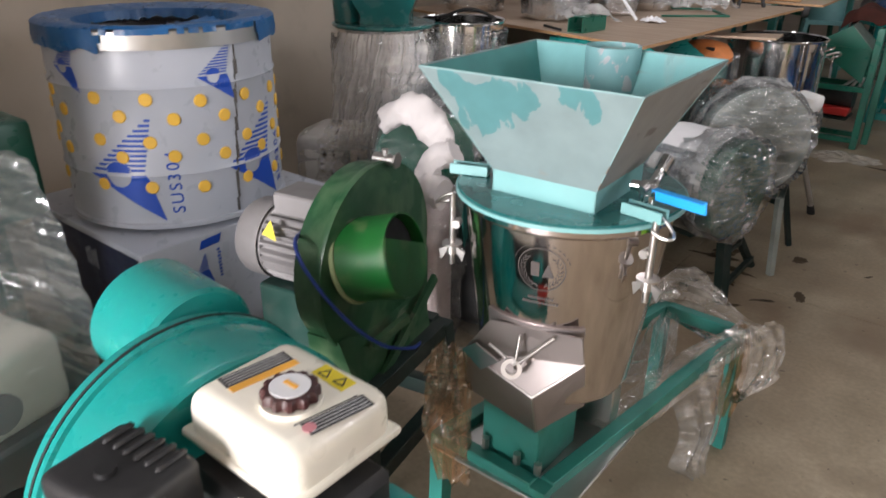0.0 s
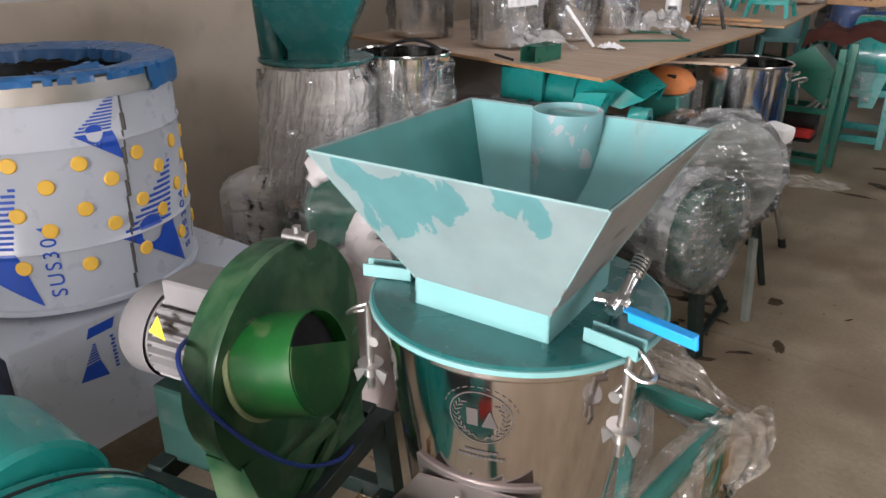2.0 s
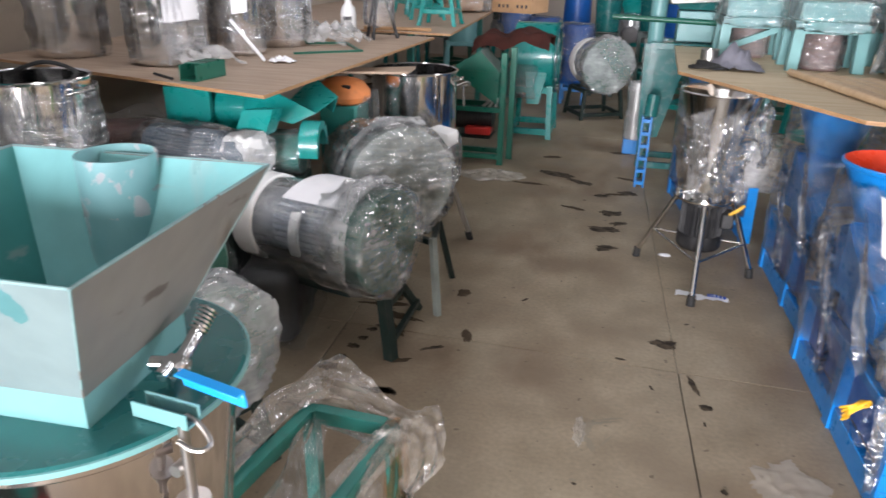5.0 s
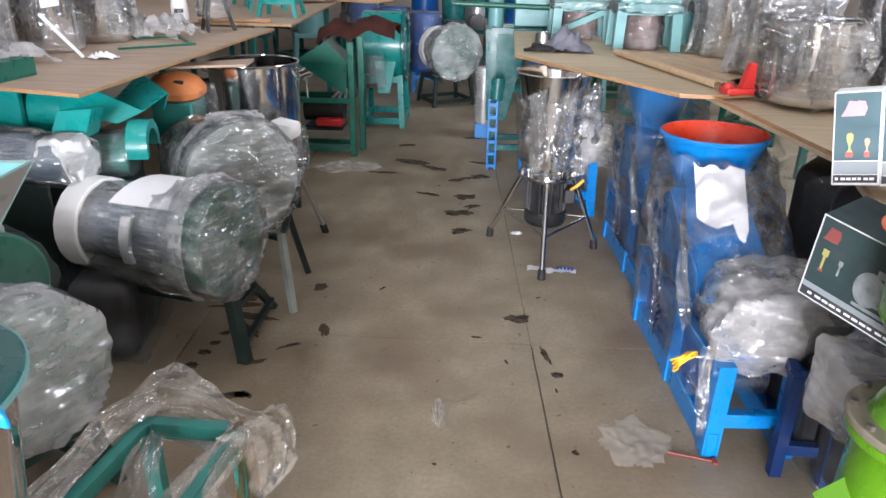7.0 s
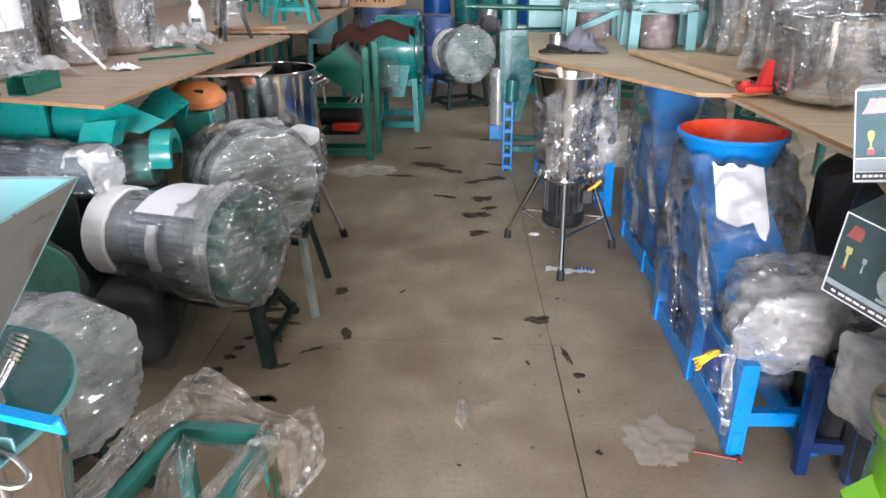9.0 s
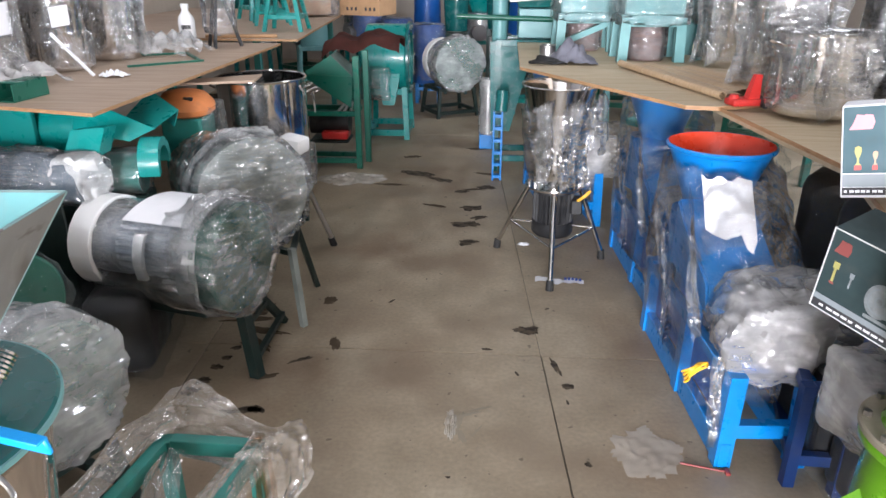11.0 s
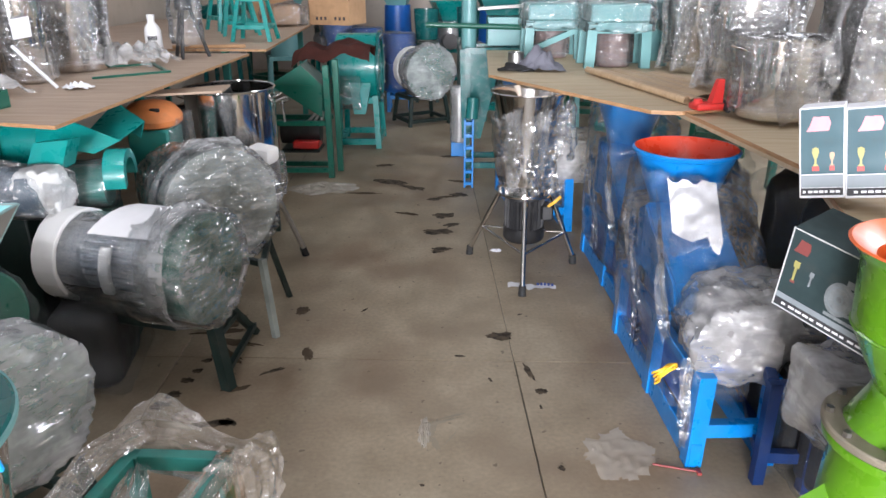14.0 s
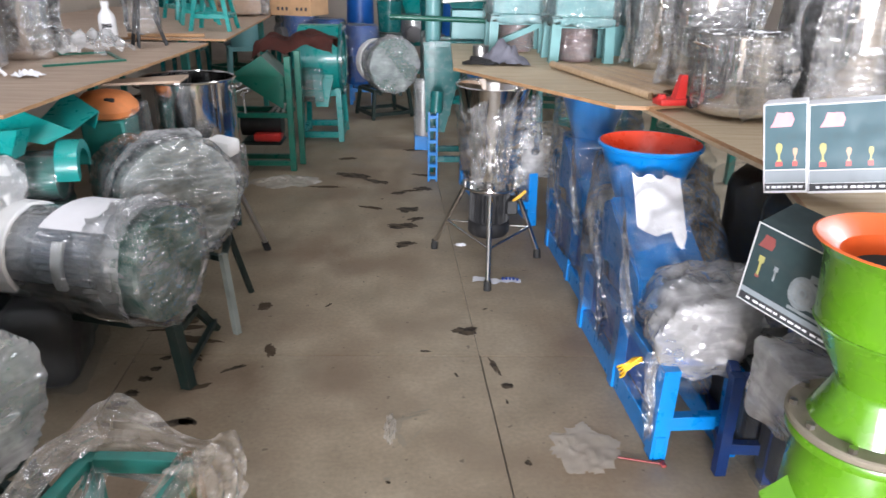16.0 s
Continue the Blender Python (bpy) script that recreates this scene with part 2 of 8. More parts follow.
CONCRETE = concrete_mat()
WALL = paint("wall_plaster", (0.48, 0.42, 0.36), 0.85, var=0.08, dirty=0.18, scale=2.0)
WALL_PALE = paint("pale_plaster", (0.5, 0.49, 0.5), 0.85, var=0.08, dirty=0.15, scale=2.0)
CEIL = paint("ceiling_sheet", (0.2, 0.2, 0.2), 0.6, var=0.06, scale=1.5)
DUSTY_STEEL = paint("dusty_steel", (0.24, 0.21, 0.16), 0.6, var=0.2, metal=0.4, dirty=0.4, dirt=(0.2, 0.16, 0.1))
GREY_LEG = paint("grey_leg_paint", (0.2, 0.22, 0.2), 0.35, var=0.2, dirty=0.3)
JOINT = paint("joint_filler", (0.16, 0.14, 0.115), 0.9)
DIRT = patchy("brown_dirt", (0.17, 0.125, 0.07), (0.075, 0.05, 0.028), 14, 0.56, 0.85, soft=0.2)
OIL = patchy("oil_stain", (0.085, 0.06, 0.035), (0.03, 0.02, 0.011), 26, 0.42, 0.85, soft=0.16)
PLY = wood_mat("plywood", (0.38, 0.27, 0.19), (0.5, 0.38, 0.28))
PLY_EDGE = wood_mat("plywood_edge", (0.3, 0.16, 0.07), (0.5, 0.3, 0.15), 20, (1, 1, 8))
ROLLED = wood_mat("rolled_sheet", (0.42, 0.28, 0.16), (0.56, 0.41, 0.26), 6, (14, 1, 1), 0.45)
CARD = paint("cardboard", (0.42, 0.25, 0.13), 0.8, var=0.1)
STEEL = metal("stainless_steel", (0.78, 0.77, 0.76), 0.06, (1, 1, 0.06), 0.05, 0.1)
STEEL_DULL = metal("dull_steel", (0.6, 0.59, 0.57), 0.3, (1, 1, 1), 0.1, 0.2)
ZINC = metal("zinc_plate", (0.5, 0.48, 0.46), 0.26, (1, 1, 1), 0.12, 0.18)
CHROME = metal("chrome", (0.8, 0.8, 0.8), 0.08, (1, 1, 1), 0.02, 0.1)
TEAL = paint("teal_paint", (0.009, 0.115, 0.112), 0.2, var=0.14, dirty=0.14, coat=0.35)
TEAL_LIGHT = paint("pale_teal_paint", (0.15, 0.34, 0.34), 0.35, var=0.08, dirty=0.1)
TEAL_BRIGHT = paint("bright_teal_paint", (0.003, 0.25, 0.23), 0.28, var=0.06, dirty=0.05, coat=0.3)
TEAL_FRAME = paint("frame_teal_paint", (0.02, 0.19, 0.16), 0.38, var=0.15, dirty=0.3)
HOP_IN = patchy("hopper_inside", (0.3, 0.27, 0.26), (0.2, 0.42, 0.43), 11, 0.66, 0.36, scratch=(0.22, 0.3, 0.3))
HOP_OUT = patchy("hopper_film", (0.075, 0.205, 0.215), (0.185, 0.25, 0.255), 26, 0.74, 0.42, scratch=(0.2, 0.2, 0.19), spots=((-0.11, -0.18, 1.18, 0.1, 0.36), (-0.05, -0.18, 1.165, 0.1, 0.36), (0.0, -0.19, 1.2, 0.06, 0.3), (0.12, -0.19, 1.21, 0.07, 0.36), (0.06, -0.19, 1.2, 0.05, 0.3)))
# same teal lining twice: light painted into the far tone, shade into the left
HOP_BACK_LIT = patchy("hopper_far_inside_lit", (0.3, 0.4, 0.4), (0.19, 0.47, 0.48), 9, 0.62, 0.36, soft=0.1, scratch=(0.22, 0.3, 0.3))
HOP_LEFT_SHADED = patchy("hopper_left_inside_shaded", (0.16, 0.32, 0.31), (0.045, 0.245, 0.24), 9, 0.64, 0.36, soft=0.12, scratch=(0.2, 0.28, 0.28))
EDGE_PALE = patchy("worn_edge", (0.12, 0.09, 0.075), (0.2, 0.33, 0.33), 22, 0.6, 0.4)
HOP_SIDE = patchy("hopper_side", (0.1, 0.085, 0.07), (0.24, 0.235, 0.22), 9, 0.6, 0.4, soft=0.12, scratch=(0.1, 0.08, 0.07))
TUBE = patchy("rubbed_tube", (0.46, 0.48, 0.5), (0.2, 0.42, 0.44), 30, 0.57, 0.32, scratch=(0.3, 0.14, 0.16))
GREEN = patchy("dusty_green_paint", (0.1, 0.165, 0.09), (0.008, 0.062, 0.022), 7, 0.46, 0.42, soft=0.22, scratch=(0.1, 0.13, 0.08))
GREEN_COLLAR = paint("green_paint", (0.004, 0.08, 0.014), 0.36, var=0.25, dirty=0.35, dirt=(0.2, 0.2, 0.1))
DARK_GREEN = paint("dark_green_paint", (0.008, 0.1, 0.065), 0.3, var=0.15, dirty=0.12)
STAND_DARK = paint("stand_dark", (0.005, 0.016, 0.013), 0.45, var=0.2, dirty=0.25)
PLY_PALE = wood_mat("pale_plywood", (0.46, 0.36, 0.22), (0.58, 0.48, 0.33))
STAND_NAVY = paint("navy_stand", (0.003, 0.024, 0.11), 0.4, var=0.15, dirty=0.2)
FOIL = paint("silver_blue_motor", (0.46, 0.5, 0.55), 0.3, var=0.3, metal=0.2, bumpy=0.4)
STAND_GREEN = paint("stand_green", (0.01, 0.04, 0.032), 0.4, var=0.2, dirty=0.3)
LEAF_GREEN = paint("leaf_green_paint", (0.085, 0.235, 0.006), 0.25, var=0.08, dirty=0.06, coat=0.4)
ORANGE = paint("orange_paint", (0.75, 0.13, 0.02), 0.35, var=0.05, dirty=0.05)
RED = paint("red_paint", (0.62, 0.05, 0.018), 0.28, var=0.05, dirty=0.05, coat=0.3)
ORANGE_DULL = paint("dull_orange_paint", (0.6, 0.2, 0.06), 0.5, var=0.1)
BLUE = paint("blue_paint", (0.003, 0.185, 0.53), 0.3, var=0.1, dirty=0.08, coat=0.25)
BLUE_DEEP = paint("deep_blue_paint", (0.006, 0.1, 0.4), 0.35, var=0.15, dirty=0.15)
BLUE_LEVER = paint("blue_plastic", (0.01, 0.3, 0.75), 0.35, var=0.04, dirty=0.05)
CABLE_BLUE = paint("blue_cable", (0.006, 0.03, 0.2), 0.45)
BLACK = paint("black_plastic", (0.014, 0.014, 0.015), 0.45, var=0.2, dirt=(0.2, 0.19, 0.18), dirty=0.12)
RUBBER = paint("black_rubber", (0.01, 0.01, 0.01), 0.7)
SHADE_BLACK = paint("inside_shade_black", (0.008, 0.008, 0.008), 0.8)
MOTOR_GREY = paint("motor_grey", (0.2, 0.19, 0.19), 0.42, var=0.08, dirty=0.15)
MOTOR_BLUE = paint("motor_blue_grey", (0.09, 0.13, 0.17), 0.4, var=0.15)
CREAM = paint("cream_tank", (0.78, 0.74, 0.64), 0.28, var=0.03, dirty=0.06, coat=0.4)
FOAM = paint("white_foam", (0.78, 0.78, 0.77), 0.75, var=0.05, dirty=0.12, dirt=(0.5, 0.48, 0.45))
FOAM_WARM = paint("pinkish_foam_sheet", (0.64, 0.6, 0.59), 0.75, var=0.06, dirty=0.12, dirt=(0.5, 0.42, 0.4))
PAPER = paint("white_paper", (0.72, 0.72, 0.74), 0.75, var=0.03, dirty=0.06)
INK = paint("dark_print", (0.03, 0.03, 0.035), 0.6)
SHEET = paint("white_protective_sheet", (0.42, 0.45, 0.51), 0.3, var=0.03, dirty=0.1, dirt=(0.45, 0.44, 0.43))
SHEET_BLUE = paint("blue_print", (0.012, 0.07, 0.42), 0.35, var=0.06, dirty=0.05)
FILM_BLUE = paint("torn_blue_sheet", (0.006, 0.085, 0.24), 0.3, var=0.25, dirty=0.15, dirt=(0.3, 0.4, 0.5), bumpy=0.5)
YELLOW = paint("yellow_rubber", (0.78, 0.46, 0.06), 0.5, var=0.06, dirty=0.1)
YELLOW_STRAP = paint("yellow_strap", (0.8, 0.45, 0.02), 0.4)
WARN_YELLOW = paint("warning_yellow", (0.75, 0.6, 0.03), 0.45)
WARN_ORANGE = paint("warning_orange", (0.85, 0.42, 0.06), 0.45)
CAP_MAROON = paint("cap_maroon", (0.045, 0.012, 0.012), 0.35)
MAROON = paint("maroon_cloth", (0.1, 0.028, 0.02), 0.9, var=0.25)
GREY_CLOTH = paint("grey_cloth", (0.15, 0.15, 0.18), 0.9, var=0.2)
PINK_CLOTH = paint("pinkish_foam", (0.7, 0.58, 0.56), 0.8, var=0.1)
BOX_DARK = paint("box_print_dark", (0.016, 0.034, 0.036), 0.75, var=0.15)
BOX_TEAL = paint("box_print_teal", (0.022, 0.072, 0.09), 0.5, var=0.1)
DULL_RED = paint("dull_red_print", (0.2, 0.05, 0.045), 0.6)
BOX_EDGE = paint("box_print_edge", (0.5, 0.5, 0.5), 0.6)
BOX_GREY = paint("box_print_grey", (0.22, 0.25, 0.27), 0.6)
PINK_PRINT = paint("pink_print", (0.6, 0.24, 0.27), 0.4)
BRONZE_PRINT = paint("bronze_print", (0.4, 0.26, 0.16), 0.4)
GOLD_PRINT = paint("gold_print", (0.33, 0.31, 0.1), 0.4)
RED_PRINT = paint("red_print", (0.5, 0.06, 0.05), 0.4)
ETCH = paint("etched_steel", (0.06, 0.052, 0.05), 0.9)
APRON = metal("brushed_apron_steel", (0.36, 0.32, 0.31), 0.46, (1, 1, 0.3), 0.08, 0.2)
POT_STEEL = metal("handled_steel", (0.72, 0.66, 0.64), 0.05, (1, 1, 0.1), 0.1, 0.14)
RED_PLASTIC = paint("red_plastic", (0.55, 0.03, 0.025), 0.35)
FILM = film_mat("stretch_film", 0.12, 0.8, 1.0, white=(0.95, 0.96, 0.97))
FILM_THICK = film_mat("milky_film", 0.55, 0.8, 0.8, scale=4.0, white=(0.95, 0.96, 0.96), low=0.3)
FILM_DARK = film_mat("clear_film_tight", 0.02, 0.2, 0.22, scale=9)
FILM_DIRTY = film_mat("dusty_film", 0.4, 0.9, 1.1, (0.93, 0.91, 0.88), 5, (0.86, 0.8, 0.72), low=0.3)
FILM_BROWN = film_mat("stained_film", 0.45, 0.5, 0.4, (0.85, 0.7, 0.55), 6, (0.55, 0.32, 0.16), low=0.5)
FILM_DRAPE = film_mat("draped_film", 0.62, 0.7, 0.4, (0.97, 0.96, 0.95), 3.5, (0.93, 0.9, 0.88), low=0.35, fine=0.5)
FLOOR_FILM = film_mat("floor_film", 0.66, 0.3, 0.12, (0.95, 0.93, 0.9), 3, (0.82, 0.77, 0.69), low=0.75)
FILM_SHADE = film_mat("thin_film", 0.02, 0.2, 0.12, scale=8)
FILM_POT = film_mat("pot_film", 0.14, 0.9, 1.2, white=(0.97, 0.97, 0.98))
FILM_CLEAR = film_mat("clear_film", 0.05, 0.7, 0.7, (0.99, 0.99, 0.99), scale=3.2, white=(0.95, 0.96, 0.97), low=0.0, fine=0.5)
FILM_MILL = film_mat("mill_film", 0.26, 1.2, 1.5, scale=5.0, white=(0.97, 0.98, 0.98), low=0.0)
FILM_BUNCH = film_mat("bunched_film", 0.54, 0.9, 0.9, (0.98, 0.98, 0.98), scale=4.5, white=(0.96, 0.95, 0.94), low=0.4, fine=0.9)
MOTOR_PRINT = paint("printed_motor_grey", (0.2, 0.22, 0.23), 0.5, var=0.35, scale=30)
FILM_BRIGHT = film_mat("bright_pot_film", 0.2, 0.9, 1.3, scale=5.0, white=(0.97, 0.96, 0.96), low=0.25)
FILM_HOOD = film_mat("hood_film", 0.3, 0.2, 0.5, scale=2.2, white=(0.5, 0.58, 0.6), low=0.5)


# ---- mesh helpers ----
def ident(m):
    return m if m is not None else Matrix.Identity(4)


def box(bm, c, s, r=0.0, m=None, seg=1):
    g = bmesh.ops.create_cube(bm, size=1.0, matrix=ident(m) @ Matrix.Translation(c) @ Matrix.Diagonal((*s, 1)))
    if r > 0:
        vs = set(g["verts"])
        es = [e for e in bm.edges if e.verts[0] in vs and e.verts[1] in vs]
        bmesh.ops.bevel(bm, geom=es, offset=r, segments=seg, affect="EDGES", profile=0.5)
    return bm


def axis(a, b):
    a, b = Vector(a), Vector(b)
    d = b - a
    return Matrix.Translation(a) @ d.to_track_quat("Z", "Y").to_matrix().to_4x4(), d.length


def lathe(bm, prof, seg=32, m=None, close=False):
    """Turns a profile of (radius, height) pairs about z."""
    m = ident(m)
    rings = []
    for r, z in prof:
        if r < 1e-6:
            rings.append([bm.verts.new(m @ Vector((0, 0, z)))])
        else:
            rings.append([bm.verts.new(m @ Vector((r * math.cos(2 * math.pi * i / seg), r * math.sin(2 * math.pi * i / seg), z))) for i in range(seg)])
    pairs = list(zip(rings, rings[1:])) + ([(rings[-1], rings[0])] if close else [])
    for a, b in pairs:
        for i in range(seg):
            j = (i + 1) % seg
            if len(a) == 1 and len(b) == 1:
                continue
            if len(a) == 1:
                bm.faces.new((a[0], b[j], b[i]))
            elif len(b) == 1:
                bm.faces.new((a[i], a[j], b[0]))
            else:
                bm.faces.new((a[i], a[j], b[j], b[i]))
    return bm


def rod(bm, a, b, r, r2=None, seg=16, m=None, lip=0.0):
    k, h = axis(a, b)
    r2 = r if r2 is None else r2
    prof = [(0, 0), (r - lip, 0), (r, lip), (r2, h - lip), (r2 - lip, h), (0, h)] if lip else [(0, 0), (r, 0), (r2, h), (0, h)]
    return lathe(bm, prof, seg, ident(m) @ k)


def pipe(bm, a, b, r, wall, seg=40, m=None):
    k, h = axis(a, b)
    return lathe(bm, [(r, 0), (r, h), (r - wall, h), (r - wall, 0)], seg, ident(m) @ k, close=True)


def tube(bm, pts, r, seg=8, m=None, flat=1.0):
    """A round bar or cable swept along points."""
    m = ident(m)
    pts = [Vector(p) for p in pts]
    rings = []
    for i, p in enumerate(pts):
        d = (pts[min(i + 1, len(pts) - 1)] - pts[max(i - 1, 0)]).normalized()
        u = d.orthogonal().normalized() if i == 0 else (u - d * u.dot(d)).normalized()
        v = d.cross(u)
        rr = r(i / (len(pts) - 1)) if callable(r) else r
        rings.append([bm.verts.new(m @ (p + (u * math.cos(2 * math.pi * k / seg) + v * flat * math.sin(2 * math.pi * k / seg)) * rr)) for k in range(seg)])
    for a, b in zip(rings, rings[1:]):
        for k in range(seg):
            bm.faces.new((a[k], a[(k + 1) % seg], b[(k + 1) % seg], b[k]))
    bm.faces.new(rings[0][::-1])
    bm.faces.new(rings[-1])
    return bm


def curve(pts, n=8):
    """Catmull-Rom points through pts."""
    p = [Vector(x) for x in pts]
    p = [p[0] * 2 - p[1]] + p + [p[-1] * 2 - p[-2]]
    out = []
    for i in range(1, len(p) - 2):
        for k in range(n):
            t = k / n
            a, b, c, d = p[i - 1:i + 3]
            out.append(0.5 * (2 * b + (c - a) * t + (2 * a - 5 * b + 4 * c - d) * t * t + (3 * b - a - 3 * c + d) * t ** 3))
    return out + [p[-2]]


def plate(bm, pts, t, m=None):
    """A flat polygon given thickness along its normal."""
    m = ident(m)
    vs = [Vector(p) for p in pts]
    nrm = (vs[1] - vs[0]).cross(vs[2] - vs[1]).normalized() * t
    a = [bm.verts.new(m @ v) for v in vs]
    b = [bm.verts.new(m @ (v + nrm)) for v in vs]
    bm.faces.new(a[::-1])
    bm.faces.new(b)
    for i in range(len(vs)):
        j = (i + 1) % len(vs)
        bm.faces.new((a[i], a[j], b[j], b[i]))
    return bm


def hull_shell(points, n=56, k=36, amp=0.01, seed=0, floor_z=None, top=None, freq=7.0):
    """Film drawn round points: a creased skin over their hull, left open below floor_z or above top."""
    tmp = bmesh.new()
    for p in points:
        tmp.verts.new(p)
    bmesh.ops.convex_hull(tmp, input=tmp.verts)
    c = sum((Vector(p) for p in points), Vector()) / len(points)
    tmp.normal_update()
    planes = []
    for f in tmp.faces:
        nn, q = f.normal.copy(), f.calc_center_median() - c
        h = q.dot(nn)
        if h < 0:
            nn, h = -nn, -h
        planes.append((nn, h))
    tmp.free()
    bm = bmesh.new()
    rows = []
    for i in range(k + 1):
        th = math.pi * (i + 0.02) / (k + 0.04)
        row = []
        for j in range(n):
            ph = 2 * math.pi * j / n
            d = Vector((math.sin(th) * math.cos(ph), math.sin(th) * math.sin(ph), math.cos(th)))
            r = min(h / max(1e-4, nn.dot(d)) for nn, h in planes if nn.dot(d) > 1e-4)
            p = c + d * r
            q = p * freq + Vector((seed * 3.7, seed, 0))
            w = 0.7 - 1.4 * abs(noise.noise(q)) + 0.4 * noise.noise(q * 2.3) + 0.22 * (0.5 - abs(noise.noise(q * 5.5)))
            row.append(bm.verts.new(p + d * amp * w))
        rows.append(row)
    for a, b in zip(rows, rows[1:]):
        for j in range(n):
            bm.faces.new((a[j], b[j], b[(j + 1) % n], a[(j + 1) % n]))
    if floor_z is not None:
        bmesh.ops.delete(bm, geom=[v for v in bm.verts if v.co.z < floor_z + 0.02 * noise.noise(v.co * 9)], context="VERTS")
    if top is not None:
        bmesh.ops.delete(bm, geom=[v for v in bm.verts if v.co.z > top + 0.02 * noise.noise(v.co * 11)], context="VERTS")
    return bm


def loft(bm, rings, m=None, cap=True):
    """Skin through rings of equally many points."""
    m = ident(m)
    rr = [[bm.verts.new(m @ Vector(p)) for p in r] for r in rings]
    for a, b in zip(rr, rr[1:]):
        for i in range(len(a)):
            j = (i + 1) % len(a)
            bm.faces.new((a[i], a[j], b[j], b[i]))
    if cap:
        bm.faces.new(rr[0][::-1])
        bm.faces.new(rr[-1])
    return bm


def cyl_points(a, b, r, n=12):
    k, h = axis(a, b)
    return [k @ Vector((r * math.cos(2 * math.pi * i / n), r * math.sin(2 * math.pi * i / n), z)) for z in (0, h) for i in range(n)]


def box_points(c, s):
    return [Vector((c[0] + s[0] * a / 2, c[1] + s[1] * b / 2, c[2] + s[2] * d / 2)) for a in (-1, 1) for b in (-1, 1) for d in (-1, 1)]


def part(name, bm, material, parent=None, label="", m=None, sharp=38):
    bmesh.ops.recalc_face_normals(bm, faces=bm.faces)
    me = bpy.data.meshes.new(name)
    bm.to_mesh(me)
    bm.free()
    for f in me.polygons:
        f.use_smooth = True
    me.set_sharp_from_angle(angle=radians(sharp))
    me.materials.append(material)
    ob = new(name, me)
    if parent is not None:
        ob.parent = parent
    if m is not None:
        ob.matrix_basis = m
    return tagged(ob, label)


def thing(name, label, category, m=None, group="", kind=""):
    ob = new(name)
    ob.empty_display_size = 0.1
    ob.matrix_basis = ident(m)
    return tagged(ob, label, category, group, kind)


def B():
    return bmesh.new()
# ---- structure ----
XS = (-3.15, -2.41, -1.03, 0.35, 1.73, 3.11, 4.4)
YS = (-7.4, -4.74, -0.88, 2.98, 6.84, 10.7, 12.0)

bm = B()
box(bm, (0, 0, -0.36), (600, 600, 0.3))
ground = tagged(part("ground", bm, CONCRETE), "grey concrete yard outside the open door", "ground", kind="structure")
bm = B()
box(bm, (0.625, 2.3, -0.108), (7.55, 19.4, 0.2))
floor = tagged(part("floor", bm, JOINT), "worn brown-grey concrete floor with dark joints", "floor", kind="structure")


def wall(name, boxes, label, material=WALL):
    bm = B()
    for c, s in boxes:
        box(bm, c, s)
    return tagged(part(name, bm, material), label, "wall", kind="structure")


wall("wall_west", [((-3.24, 2.3, 2.1), (0.18, 19.8, 4.2))], "pale plastered wall above a beige dado", WALL_PALE)
wall("wall_north", [((0.6, 12.1, 2.1), (7.5, 0.2, 4.2))], "plain plastered end wall")
# the three high openings are added to hold the side fill lamps
wall("wall_east", [((4.5, 2.3, 1.05), (0.2, 19.8, 2.1)), ((4.5, 2.3, 3.6), (0.2, 19.8, 1.2)), ((4.5, -2.325, 2.55), (0.2, 10.55, 0.9)), ((4.5, 4.7, 2.55), (0.2, 0.9, 0.9)), ((4.5, 6.9, 2.55), (0.2, 0.9, 0.9)), ((4.5, 10.425, 2.55), (0.2, 3.55, 0.9))], "plain plastered side wall with three added openings for unseen fill lamps")
# first box is an unseen pier, added to keep door light off the drum
wall("wall_south", [((-2.375, -0.6, 2.1), (1.55, 0.2, 4.2)), ((-2.775, -7.5, 2.1), (0.75, 0.2, 4.2)), ((2.6, -7.5, 2.1), (3.6, 0.2, 4.2)), ((-0.8, -7.5, 3.6), (3.2, 0.2, 1.2))], "plastered wall round a wide open doorway, with an unseen pier added for shade")
bm = B()
box(bm, (0.62, 2.3, 4.28), (7.9, 20.0, 0.12))
tagged(part("ceiling", bm, CEIL), "plain grey sheet ceiling", "ceiling", kind="structure")
bm = B()
box(bm, (-3.142, 2.3, 0.625), (0.016, 19.3, 1.25), 0.004)
tagged(part("trim", bm, paint("dado_plaster", (0.45, 0.385, 0.315), 0.85, var=0.08, dirty=0.25, scale=2.0)), "beige plaster dado with a thin top ledge", "trim", kind="structure")


